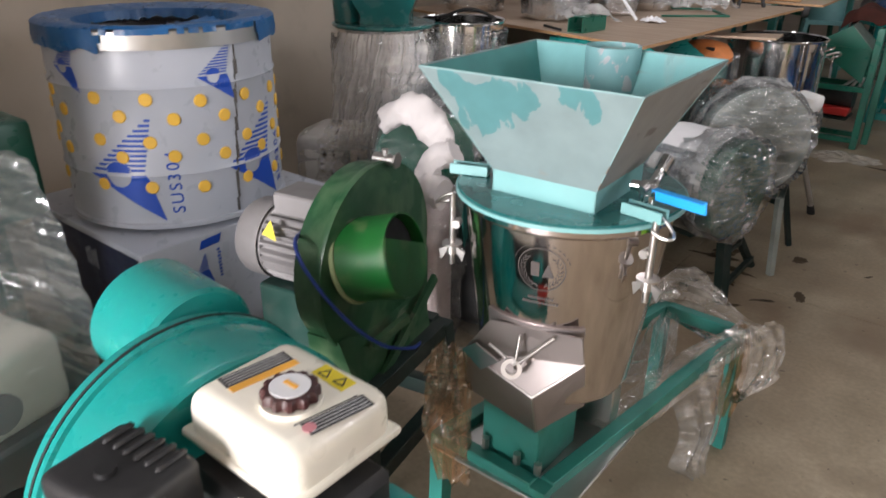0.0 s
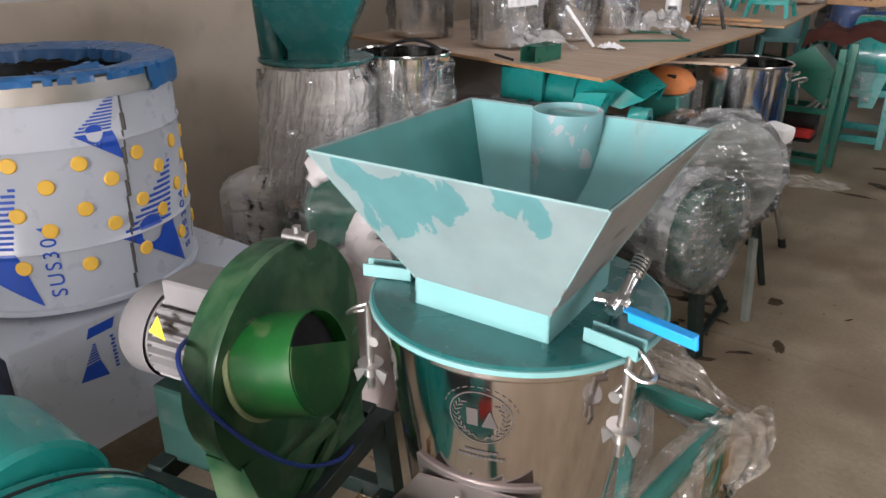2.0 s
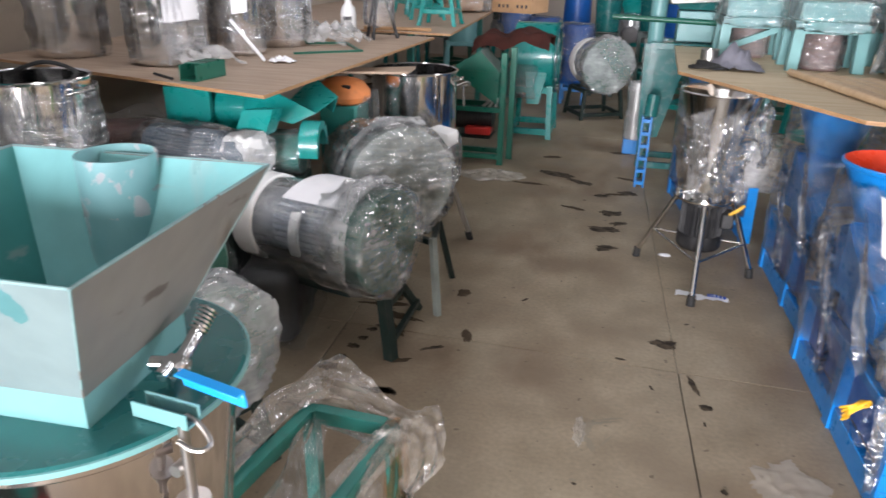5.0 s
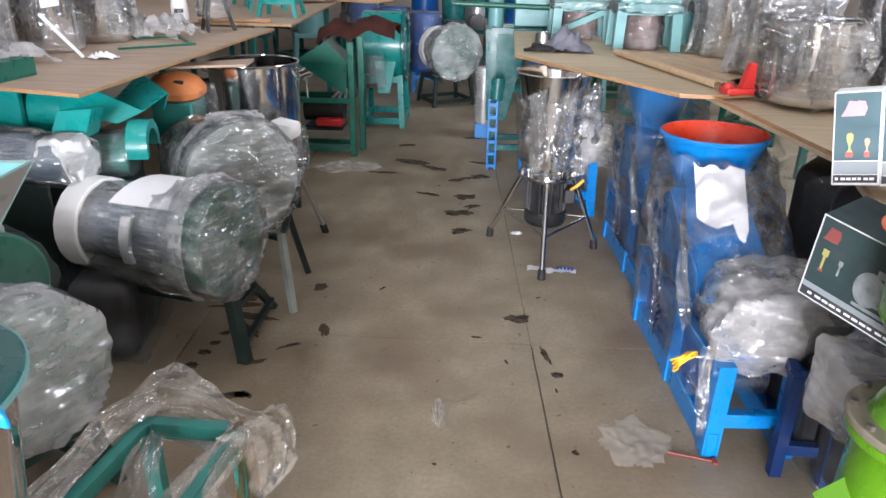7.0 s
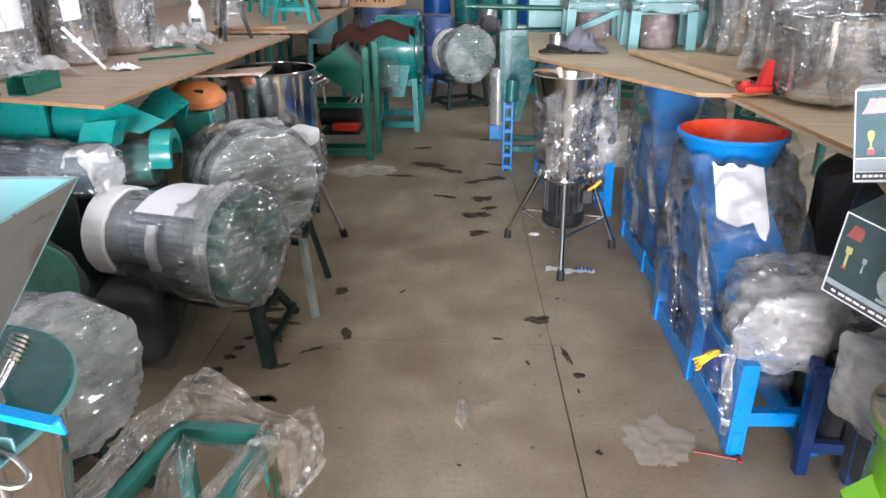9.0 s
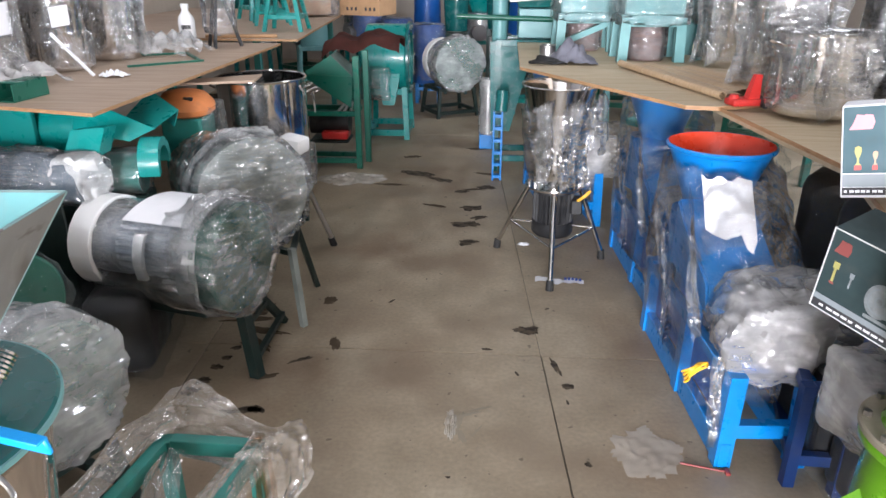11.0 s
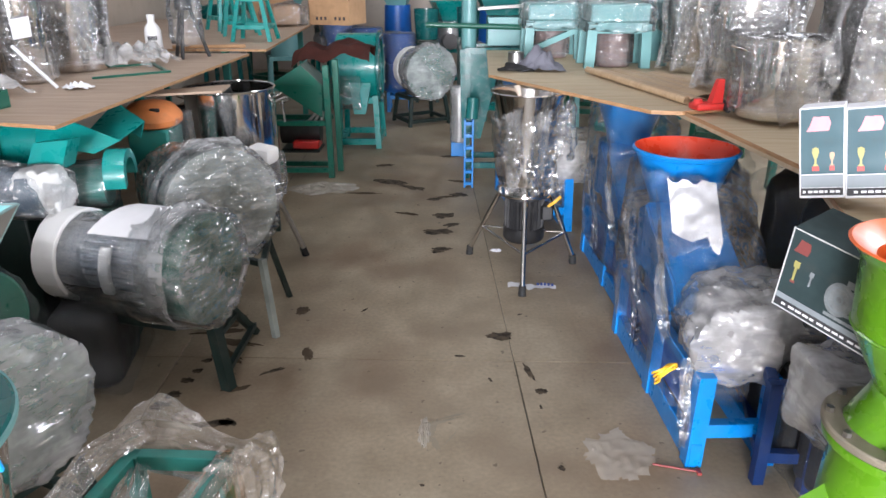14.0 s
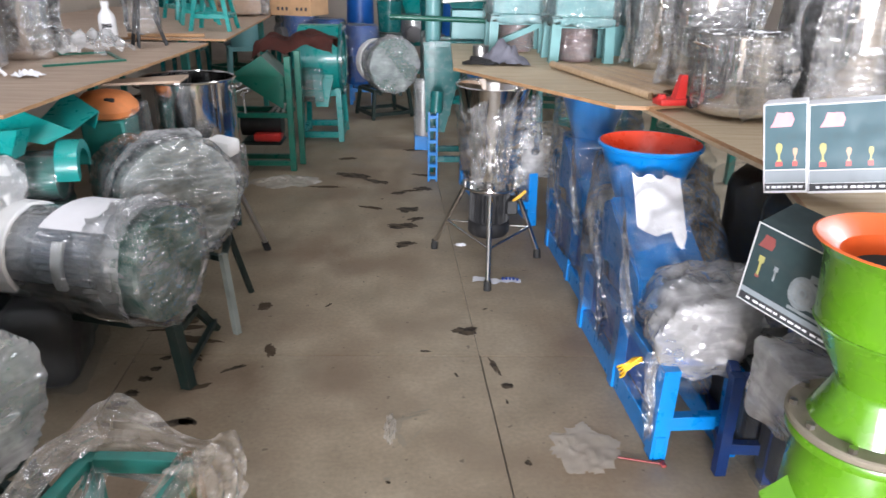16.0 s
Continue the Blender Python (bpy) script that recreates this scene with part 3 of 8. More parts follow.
# ---- machine parts shared by several things ----
def wing_clamp(parent, at, turn):
    """Swing bolt with washer and wing nut, and a bent wire bail."""
    m = Matrix.Translation(at) @ pose(0, 0, 0, 0, 0, turn)
    b = B()
    rod(b, (0, 0, -0.128), (0, 0, 0.02), 0.0062, seg=12)
    bolt = part("swing_bolt", b, ZINC, parent, "zinc swing bolt", m)
    b = B()
    rod(b, (0, 0, -0.086), (0, 0, -0.0825), 0.02, seg=20)
    part("washer", b, ZINC, bolt)
    b = B()
    lathe(b, [(0.0, -0.105), (0.011, -0.105), (0.009, -0.086), (0, -0.086)], 12)
    for s in (-1, 1):
        loft(b, [[(s * 0.008, -0.003, -0.10), (s * 0.008, 0.003, -0.10), (s * 0.008, 0.003, -0.09), (s * 0.008, -0.003, -0.09)],
                 [(s * 0.022, -0.003, -0.121), (s * 0.022, 0.003, -0.121), (s * 0.027, 0.003, -0.1), (s * 0.027, -0.003, -0.1)]])
    part("wing_nut", b, ZINC, bolt)
    b = B()
    tube(b, curve([(-0.004, 0.011, 0.024), (0.014, 0.011, 0.016), (0.03, 0.006, 0.002), (0.031, -0.004, -0.002), (0.018, -0.01, -0.002), (0.0, -0.01, 0.004)]), 0.0032, 8)
    part("bail", b, ZINC, bolt)
    b = B()
    rod(b, (-0.01, -0.011, -0.04), (-0.01, 0.011, -0.04), 0.008, seg=16)
    part("lug", b, ZINC, bolt)
    return bolt


def motor(parent, a, b_, r, material, label=""):
    """Finned electric motor from its drive end a to its fan cover b_."""
    k, h = axis(a, b_)
    b = B()
    n_ = 104
    rings = []
    for z, lo, hi in ((0, 0.6, 0.6), (0, 0.97, 0.97), (h * 0.1, 1, 1), (h * 0.11, 0.86, 0.99), (h * 0.7, 0.86, 0.99), (h * 0.71, 0.95, 0.95), (h * 0.75, 0.95, 0.95)):
        rings.append([((hi if i % 4 < 2 else lo) * r * math.cos(2 * math.pi * i / n_), (hi if i % 4 < 2 else lo) * r * math.sin(2 * math.pi * i / n_), z) for i in range(n_)])
    loft(b, rings, k)
    body = part("motor", b, material, parent, label)
    b = B()
    lathe(b, [(r * 1.02, h * 0.73), (r * 1.02, h * 0.94), (r * 0.93, h), (r * 0.4, h), (r * 0.4, h * 0.985), (0, h * 0.985)], 36, k)
    part("fan_cover", b, material, body)
    return body


def ribbon(pts, sides, seed, across=22, steps=12):
    """A pleated band of film along points; sides are its half-widths."""
    b = B()
    path, wide = curve(pts, steps), curve(sides, steps)
    rows = []
    for i, (p, s) in enumerate(zip(path, wide)):
        t = path[min(i + 1, len(path) - 1)] - path[max(i - 1, 0)]
        nn = t.cross(s).normalized()
        row = []
        for j in range(across + 1):
            u = 2 * j / across - 1
            q = p * 7 + Vector((seed * 3.1, u * 1.6, 0))
            f = 0.007 * math.sin(u * 9 + 2.5 * noise.noise(Vector((i * 0.06, seed, 0)))) + 0.004 * math.sin(u * 21 + 3 * noise.noise(Vector((i * 0.1, seed, 5)))) + 0.01 * noise.noise(q) - 0.018 * abs(u) ** 3
            e = 1 + 0.14 * noise.noise(Vector((i * 0.17, seed * 2.0, 1 if u > 0 else 7)))
            row.append(b.verts.new(p + s * u * e + nn * (f if nn.z > -0.2 else -f)))
        rows.append(row)
    for r0, r1 in zip(rows, rows[1:]):
        for j in range(across):
            b.faces.new((r0[j], r0[j + 1], r1[j + 1], r1[j]))
    return b


def stock_pot(m, r, h, label, film=None, seed=0, lid=False, group="", taper=1.0, handles=True, milk=None, paper=0):
    """Straight-sided stainless pot with a rolled rim and side handles, perhaps wrapped in film."""
    ob = thing("stock_pot", label, "pot", m, group)
    b = B()
    rb = r * taper
    lathe(b, [(0, 0), (rb - 0.012, 0), (rb - 0.003, 0.004), (rb, 0.014), (r, h - 0.01), (r + 0.006, h - 0.008), (r + 0.008, h), (r + 0.003, h + 0.004), (r - 0.004, h - 0.002), (rb - 0.004, 0.016), (0, 0.012)], 64)
    part("body", b, STEEL, ob)
    if handles:
        for s in (-1, 1):
            b = B()
            tube(b, curve([(s * r, -0.05, h - 0.05), (s * (r + 0.03), -0.045, h - 0.04), (s * (r + 0.035), 0.0, h - 0.038), (s * (r + 0.03), 0.045, h - 0.04), (s * r, 0.05, h - 0.05)], 5), 0.005, 8)
            part("handle", b, STEEL, ob)
    if film is not None:
        pts = [Vector((x * 1.05, y * 1.05, z)) for x, y, z in cyl_points((0, 0, 0), (0, 0, h), r + 0.012, 14)]
        part("plastic_wrap", hull_shell(pts, 64, 40, 0.016, seed, floor_z=0.004, top=film), milk or FILM_POT, ob, "crumpled clear plastic film")
        if film > 1:
            for w_ in range(3 if milk is None else 5):
                a = seed * 1.3 + w_ * 0.9 - 2.6
                c, s = math.cos(a), math.sin(a)
                pts = [(c * (r + 0.012), s * (r + 0.012), h * 0.98), (c * (r + 0.05), s * (r + 0.05), h * 0.68), (c * (r + 0.03), s * (r + 0.03), h * 0.36), (c * (r + 0.055), s * (r + 0.055), h * 0.05)]
                wd = 0.05 + 0.02 * (w_ % 2)
                part("film_fold", ribbon(pts, [(-s * wd, c * wd, 0), (-s * wd * 0.7, c * wd * 0.7, 0.01), (-s * wd, c * wd, 0), (-s * wd * 0.5, c * wd * 0.5, 0.02)], seed + w_ * 3), milk or FILM_POT, ob)
    for i in range(paper):
        b = B()
        a0 = -1.9 + 0.5 * i
        pts = [(math.cos(a0 + 0.1 * q) * (r + 0.03), math.sin(a0 + 0.1 * q) * (r + 0.03)) for q in range(5)]
        vs = [[b.verts.new((x, y, z)) for x, y in pts] for z in (h * 0.32, h * 0.56)]
        for q in range(4):
            b.faces.new((vs[0][q], vs[0][q + 1], vs[1][q + 1], vs[1][q]))
        part("paper_label", b, PAPER, ob, "white paper label under the film")
    return ob


def legs(parent, corners, z, foot, r=0.018, material=TEAL_FRAME, square=True, spread=1.0, rails=(), name="leg"):
    """Four legs under a frame's corners; rails are the heights of the bars between them."""
    cx = sum(c[0] for c in corners) / len(corners)
    cy = sum(c[1] for c in corners) / len(corners)
    feet = [(cx + (c[0] - cx) * spread, cy + (c[1] - cy) * spread) for c in corners]
    for c, f in zip(corners, feet):
        b = B()
        if square:
            loft(b, [[(f[0] + s * r, f[1] + q * r, foot) for s, q in ((-1, -1), (1, -1), (1, 1), (-1, 1))], [(c[0] + s * r, c[1] + q * r, z) for s, q in ((-1, -1), (1, -1), (1, 1), (-1, 1))]])
        else:
            rod(b, (*f, foot), (*c, z), r, seg=14)
        part(name, b, material, parent)
    for h in rails:
        k = (h - foot) / (z - foot)
        at = [(f[0] + (c[0] - f[0]) * k, f[1] + (c[1] - f[1]) * k) for c, f in zip(corners, feet)]
        for i in range(len(at)):
            a, c = at[i], at[(i + 1) % len(at)]
            d = Vector((c[0] - a[0], c[1] - a[1], 0))
            ln = d.length
            b = B()
            box(b, (0, 0, 0), (ln - 2 * r, 2 * r * 0.9, 2 * r * 1.1), 0.002, Matrix.Translation(((a[0] + c[0]) / 2, (a[1] + c[1]) / 2, h)) @ pose(0, 0, 0, 0, 0, math.degrees(math.atan2(d.y, d.x))))
            part("rail", b, material, parent)


def square_hopper(b, lo, hi, z0, z1, m=None, t=0.004, neck=0.0):
    """Open square funnel of folded sheet as one skin with thickness."""
    sq = ((-1, -1), (1, -1), (1, 1), (-1, 1))
    rings = [[(s * lo, q * lo, z0 - neck) for s, q in sq]] if neck else []
    rings += [[(s * lo, q * lo, z0) for s, q in sq], [(s * hi, q * hi, z1) for s, q in sq], [(s * (hi - t), q * (hi - t), z1) for s, q in sq], [(s * (lo - t), q * (lo - t), z0) for s, q in sq]]
    return loft(b, rings, m)


def crumple(pts, r, seed, seg=22, n=10, amp=0.5, flat=1.0):
    """A bunched rope of film along points."""
    b = B()
    path = curve(pts, n)
    tube(b, path, r, seg, flat=flat)
    b.normal_update()
    for v in b.verts:
        q = v.co * 14 + Vector((seed * 5.1, 0, seed))
        w = noise.noise(q) + 0.7 * (0.5 - abs(noise.noise(q * 2.3))) + 0.35 * noise.noise(q * 5.5)
        v.co += v.normal * (w * (r(0.3) if callable(r) else r) * amp)
    return b


def beam(b, a, c, w, d=None):
    """A square bar between two points, w wide and d deep."""
    k, h = axis(a, c)
    d = w if d is None else d
    loft(b, [[k @ Vector((s * w / 2, q * d / 2, z)) for s, q in ((-1, -1), (1, -1), (1, 1), (-1, 1))] for z in (0, h)])
    return b


def world_part(name, b, material, ob, label=""):
    """A part given in world metres under a thing that stands elsewhere."""
    return part(name, b, material, ob, label, ob.matrix_basis.inverted())


# ---- the food grinder with the square hopper ----
def grinder():
    ob = thing("food_grinder", "stainless food grinder with a scuffed teal square hopper", "machine", pose(-0.63, 1.112, 0))
    # pot body
    b = B()
    lathe(b, [(0, 0.6), (0.128, 0.6), (0.145, 0.606), (0.153, 0.625), (0.194, 0.968), (0.2, 0.974), (0.2, 0.985), (0.19, 0.985), (0.15, 0.66), (0, 0.63)], 96)
    pot = part("pot", b, POT_STEEL, ob, "polished stainless pot")
    b = B()
    lathe(b, [(0.0, 0.986), (0.206, 0.986), (0.211, 0.989), (0.211, 0.995), (0.206, 0.999), (0, 0.999)], 80)
    lid = part("lid", b, TEAL, ob, "round teal lid with a bright edge")
    b = B()
    lathe(b, [(0.207, 0.9875), (0.2125, 0.9885), (0.2128, 0.992), (0.2125, 0.9955), (0.207, 0.9965)], 80, close=True)
    part("rim_edge", b, TEAL_LIGHT, lid)
    # neck and hopper, turned a little on the lid
    t = Matrix.Translation((0.003, -0.014, 0)) @ pose(0, 0, 0, 0, 0, 2.5)
    n_, hb, ht, zt = 0.101, 1.038, 1.222, 0.195
    th = 0.0025

    def side(name, q, lo, hi, z0, z1, material, inset=0.0):
        b = B()
        r_ = t @ pose(0, 0, 0, 0, 0, 90 * q)
        vs = [(-lo + inset, -lo + inset, z0), (lo - inset, -lo + inset, z0), (hi - inset, -hi + inset, z1), (-hi + inset, -hi + inset, z1)]
        plate(b, vs, -th if not inset else -0.0008, r_)
        return part(name, b, material, ob)

    for q in range(4):
        side("neck_plate", q, n_, n_, 0.999, hb, TEAL_LIGHT)
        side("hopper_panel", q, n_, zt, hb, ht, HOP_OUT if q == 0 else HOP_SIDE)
        # far and left linings take the painted lit and shaded tones
        side("hopper_lining", q, n_, zt - 0.0005, hb + 0.001, ht - 0.0005, (HOP_IN, HOP_IN, HOP_BACK_LIT, HOP_LEFT_SHADED)[q], 0.0045)
    for q in range(4):
        r_ = t @ pose(0, 0, 0, 0, 0, 90 * q)
        b = B()
        rod(b, r_ @ Vector((-zt + 0.002, -zt + 0.0012, ht)), r_ @ Vector((zt - 0.002, -zt + 0.0012, ht)), 0.0016, seg=8)
        part("rim_edge", b, EDGE_PALE, ob)
        b = B()
        rod(b, r_ @ Vector((-n_, -n_, hb)), r_ @ Vector((-zt, -zt, ht)), 0.0012, seg=8)
        part("corner_seam", b, EDGE_PALE, ob)
    # drop tube inside, against the far panel
    b = B()
    k = Matrix.Translation((-0.012, 0.148, 0))
    lathe(b, [(0.049, 1.05), (0.052, 1.232), (0.049, 1.232), (0.046, 1.05)], 40, k, close=True)
    part("drop_tube", b, TUBE, ob, "scuffed teal drop tube")
    # lid lugs and clamps
    for a, turn, ac, rc, zc in ((203, 200, 211.5, 0.219, 0.948), (338, 353, 338, 0.22, 0.984), (95, 95, 95, 0.22, 0.97)):
        c, s = math.cos(radians(a)), math.sin(radians(a))
        b = B()
        m = Matrix.Translation((c * 0.192, s * 0.192, 1.004)) @ pose(0, 0, 0, 0, 0, turn)
        box(b, (0, 0, -0.003), (0.075, 0.024, 0.003), 0.001, m)
        box(b, (0, 0.011, 0.006), (0.075, 0.003, 0.02), 0.001, m)
        box(b, (0, -0.011, 0.006), (0.075, 0.003, 0.02), 0.001, m)
        part("lid_lug", b, TEAL_LIGHT, ob)
        wing_clamp(ob, (math.cos(radians(ac)) * rc, math.sin(radians(ac)) * rc, zc), turn)
    # ball valve with its blue lever
    b = B()
    v0 = Vector((0.158, -0.018, 0.999))
    rod(b, v0, v0 + Vector((0, 0, 0.022)), 0.012, seg=16)
    box(b, v0 + Vector((0, 0, 0.032)), (0.032, 0.026, 0.024), 0.005)
    tube(b, curve([v0 + Vector((0, 0.005, 0.034)), v0 + Vector((-0.002, 0.025, 0.036)), v0 + Vector((-0.004, 0.048, 0.044)), v0 + Vector((-0.004, 0.06, 0.05))], 5), 0.0095, 12)
    valve = part("valve", b, CHROME, ob, "chromed water valve")
    for i in range(6):
        b = B()
        c = v0 + Vector((-0.004, 0.056 + i * 0.005, 0.048 + i * 0.003))
        rod(b, c, c + Vector((0.0005, 0.0024, 0.0018)), 0.0125, seg=14)
        part("thread_ring", b, CHROME, valve)
    b = B()
    rod(b, v0 + Vector((-0.03, -0.004, 0.034)), v0 + Vector((-0.012, 0, 0.034)), 0.009, seg=12)
    rod(b, v0 + Vector((0, -0.012, 0.04)), v0 + Vector((0, -0.03, 0.036)), 0.008, seg=12)
    part("nut", b, CHROME, valve)
    b = B()
    m = Matrix.Translation(v0 + Vector((0.068, -0.032, 0.034))) @ pose(0, 0, 0, 8, -3, -17)
    box(b, (0, 0, 0), (0.1, 0.006, 0.022), 0.002, m)
    box(b, (0, -0.004, 0.01), (0.1, 0.014, 0.003), 0.001, m)
    part("lever", b, BLUE_LEVER, valve, "blue plastic lever")
    # gate and chute at the front
    b = B()
    rings = []
    for i in range(11):
        a = radians(-109 + 6.3 * i)
        c, s = math.cos(a), math.sin(a)
        rings.append([(r_ * c, r_ * s, z_) for r_, z_ in ((0.164, 0.725), (0.169, 0.725), (0.1775, 0.79), (0.1715, 0.79))])
    loft(b, rings)
    gate = part("gate", b, APRON, ob, "brushed steel gate plate")
    b = B()
    k, h = axis((0.022, -0.202, 0.705), (0.026, -0.209, 0.708))
    lathe(b, [(0.019, -0.004), (0.019, 0.008), (0.011, 0.008), (0.011, -0.004)], 22, k, close=True)
    tube(b, [(0.034, -0.2, 0.72), (0.085, -0.17, 0.778)], 0.0032, 8)
    tube(b, [(0.028, -0.2, 0.722), (0.028, -0.19, 0.77)], 0.0032, 8)
    tube(b, [(0.03, -0.203, 0.715), (-0.03, -0.2, 0.735)], 0.0028, 8)
    part("latch_ring", b, ZINC, gate)
    b = B()
    plate(b, [(-0.036, -0.19, 0.78), (-0.1, -0.185, 0.687), (0.06, -0.185, 0.648), (0.132, -0.135, 0.724), (0.13, -0.148, 0.785)], 0.003)
    part("chute_apron", b, APRON, ob, "bent stainless apron")
    b = B()
    plate(b, [(-0.1, -0.185, 0.687), (-0.122, -0.14, 0.566), (0.047, -0.14, 0.537), (0.06, -0.185, 0.648)], 0.003)
    part("chute_side", b, APRON, ob)
    b = B()
    plate(b, [(0.06, -0.185, 0.648), (0.047, -0.14, 0.537), (0.104, -0.06, 0.582), (0.132, -0.135, 0.724)], 0.003)
    part("chute_side", b, APRON, ob)
    for p0, p1 in (((-0.1, -0.187, 0.688), (0.06, -0.187, 0.649)), ((0.06, -0.187, 0.649), (0.133, -0.136, 0.725)), ((0.06, -0.187, 0.648), (0.047, -0.142, 0.537))):
        b = B()
        rod(b, p0, p1, 0.0022, seg=8)
        part("folded_edge", b, ZINC, ob)
    b = B()
    plate(b, [(-0.097, -0.195, 0.695), (-0.065, -0.195, 0.72), (-0.009, -0.2, 0.704), (-0.043, -0.206, 0.675)], 0.004)
    part("handle_plate", b, ZINC, ob, "bright bent handle plate")
    b = B()
    box(b, (-0.03, -0.03, 0.465), (0.14, 0.16, 0.2), 0.003)
    part("duct", b, TEAL_FRAME, ob, "square teal discharge duct")
    # name badge etched on the pot
    badge(ob)
    # stand
    co = [(-0.19, -0.135), (0.07, -0.14), (0.18, 0.74), (-0.045, 0.75)]
    legs(ob, co, 0.41, 0.0, 0.018, TEAL_FRAME, spread=1.02, rails=(0.395,))
    b = B()
    box(b, (-0.03, 0.0, 0.385), (0.33, 0.33, 0.008), 0.002)
    box(b, (-0.03, 0.14, 0.5), (0.24, 0.04, 0.22), 0.003)
    part("base_plate", b, STEEL_DULL, ob)
    for x in (-0.08, 0.0, 0.05):
        b = B()
        rod(b, (x, -0.125, 0.42), (x, -0.125, 0.445), 0.009, seg=6)
        part("bolt", b, ZINC, ob)
    # film bunched round the stand
    for pts, sides, sd, mt, lb in (
            ([(-0.2, 0.1, 0.4), (-0.17, 0.4, 0.415), (-0.14, 0.62, 0.42), (-0.115, 0.76, 0.425), (-0.05, 0.83, 0.435)], [(0.05, 0, 0.01), (0.06, 0, 0.02), (0.062, 0, 0.02), (0.06, -0.03, 0.01), (0.03, -0.05, 0.01)], 1, FILM_DIRTY, "dusty clear film draped along the frame"),
            ([(-0.13, 0.78, 0.42), (-0.06, 0.815, 0.44), (0.0, 0.825, 0.45), (0.07, 0.81, 0.43), (0.15, 0.78, 0.415), (0.22, 0.77, 0.405)], [(0.02, 0.04, 0.02), (0, 0.055, 0.04), (0, 0.06, 0.045), (0, 0.05, 0.03), (0, 0.04, 0.015), (0.01, 0.045, 0.01)], 2, FILM_DIRTY, ""),
            ([(0.22, 0.72, 0.445), (0.255, 0.76, 0.4), (0.265, 0.77, 0.32), (0.25, 0.76, 0.24), (0.215, 0.75, 0.2)], [(0.04, 0.07, 0.0), (0.03, 0.09, 0.0), (0.03, 0.085, 0), (0.03, 0.07, 0), (0.03, 0.04, 0)], 3, FILM_DIRTY, "film hanging over the frame's leg"),
            ([(0.17, 0.735, 0.42), (0.19, 0.72, 0.36), (0.195, 0.72, 0.25), (0.18, 0.72, 0.12)], [(0.02, 0, 0.01), (0.028, 0, 0), (0.03, 0.01, 0), (0.03, 0.01, 0)], 4, FILM_BROWN, "brown-stained fold of film"),
            ([(0.0, 0.74, 0.375), (0.1, 0.735, 0.35), (0.19, 0.73, 0.3)], [(0, 0, 0.008), (0, 0, 0.014), (0, 0, 0.03)], 5, FILM, ""),
            ([(0.16, 0.48, 0.39), (0.19, 0.5, 0.3), (0.2, 0.52, 0.2), (0.19, 0.5, 0.1), (0.2, 0.53, 0.03)], [(0.02, 0.12, 0.0), (0.025, 0.1, 0), (0.02, 0.08, 0.01), (0.03, 0.07, 0), (0.02, 0.03, 0)], 9, FILM, "clear film hanging off the rail"),
            ([(0.02, 0.2, 0.5), (0.06, 0.4, 0.44), (0.0, 0.6, 0.41), (-0.02, 0.72, 0.4)], [(0.06, 0.02, -0.03), (0.05, 0.02, -0.02), (0.05, 0, 0.02), (0.03, 0, 0.01)], 10, FILM, ""),
            ([(0.1, 0.1, 0.4), (0.13, 0.35, 0.41), (0.17, 0.6, 0.415), (0.2, 0.76, 0.42)], [(0.03, 0, -0.03), (0.035, 0, -0.03), (0.04, 0, -0.02), (0.05, 0.0, 0.0)], 6, FILM_DIRTY, ""),
            ([(-0.12, -0.2, 0.7), (-0.15, -0.17, 0.58), (-0.16, -0.17, 0.45), (-0.14, -0.17, 0.32)], [(0.03, 0.01, 0), (0.05, 0.01, 0), (0.055, 0.02, 0), (0.045, 0.01, 0)], 7, FILM_BROWN, "brown-stained film hanging by the chute")):
        part("plastic_wrap", ribbon(pts, sides, sd), mt, ob, lb)
    return ob


def badge(ob):
    a0, zc, r = -73, 0.905, 0.187

    def put(b, x, y, w, h, turn=0.0):
        c, s = math.cos(turn), math.sin(turn)
        vs = []
        for dx, dy in ((-w, -h), (w, -h), (w, h), (-w, h)):
            px, py = x + dx * c - dy * s, y + dx * s + dy * c
            a = radians(a0) + px / r
            rr = 0.153 + 0.1195 * (zc + py - 0.625) + 0.0008
            vs.append(b.verts.new((rr * math.cos(a), rr * math.sin(a), zc + py)))
        b.faces.new(vs)

    b = B()
    for i in range(60):
        a = 2 * math.pi * i / 60
        put(b, math.cos(a) * 0.0415, math.sin(a) * 0.0415, 0.0023, 0.0009, a + math.pi / 2)
    for s in (-1, 1):
        for i in range(9):
            a = radians(-70 + i * 14)
            x, y = s * math.cos(a) * 0.033, math.sin(a) * 0.033
            put(b, x + s * 0.003, y, 0.0036, 0.0009, s * (a + 0.9))
            put(b, x - s * 0.003, y, 0.0036, 0.0009, s * (a + 2.2))
    for y, half, tall in ((-0.058, 0.024, 0.0024), (-0.068, 0.034, 0.0022)):
        for i in range(12):
            put(b, half * ((2 * i + 1) / 12 - 1), y, half / 15, tall)
    for i in range(13):
        a = radians(20 + i * 11.6)
        put(b, math.cos(a) * 0.05, math.sin(a) * 0.05, 0.0022 if i % 2 else 0.0032, 0.0007, a + math.pi / 2)
    part("badge", b, ETCH, ob, "round etched badge with laurel and bars")
    # plain block and wedge in the middle of the badge
    b = B()
    put(b, -0.011, 0.0, 0.0075, 0.014)
    wedge = []
    for px, py in ((0.001, -0.014), (0.023, -0.014), (0.012, 0.014)):
        a = radians(a0) + px / r
        rr = 0.153 + 0.1195 * (zc + py - 0.625) + 0.0008
        wedge.append(b.verts.new((rr * math.cos(a), rr * math.sin(a), zc + py)))
    b.faces.new(wedge)
    part("emblem", b, ETCH, ob, "plain etched emblem")


grinder()


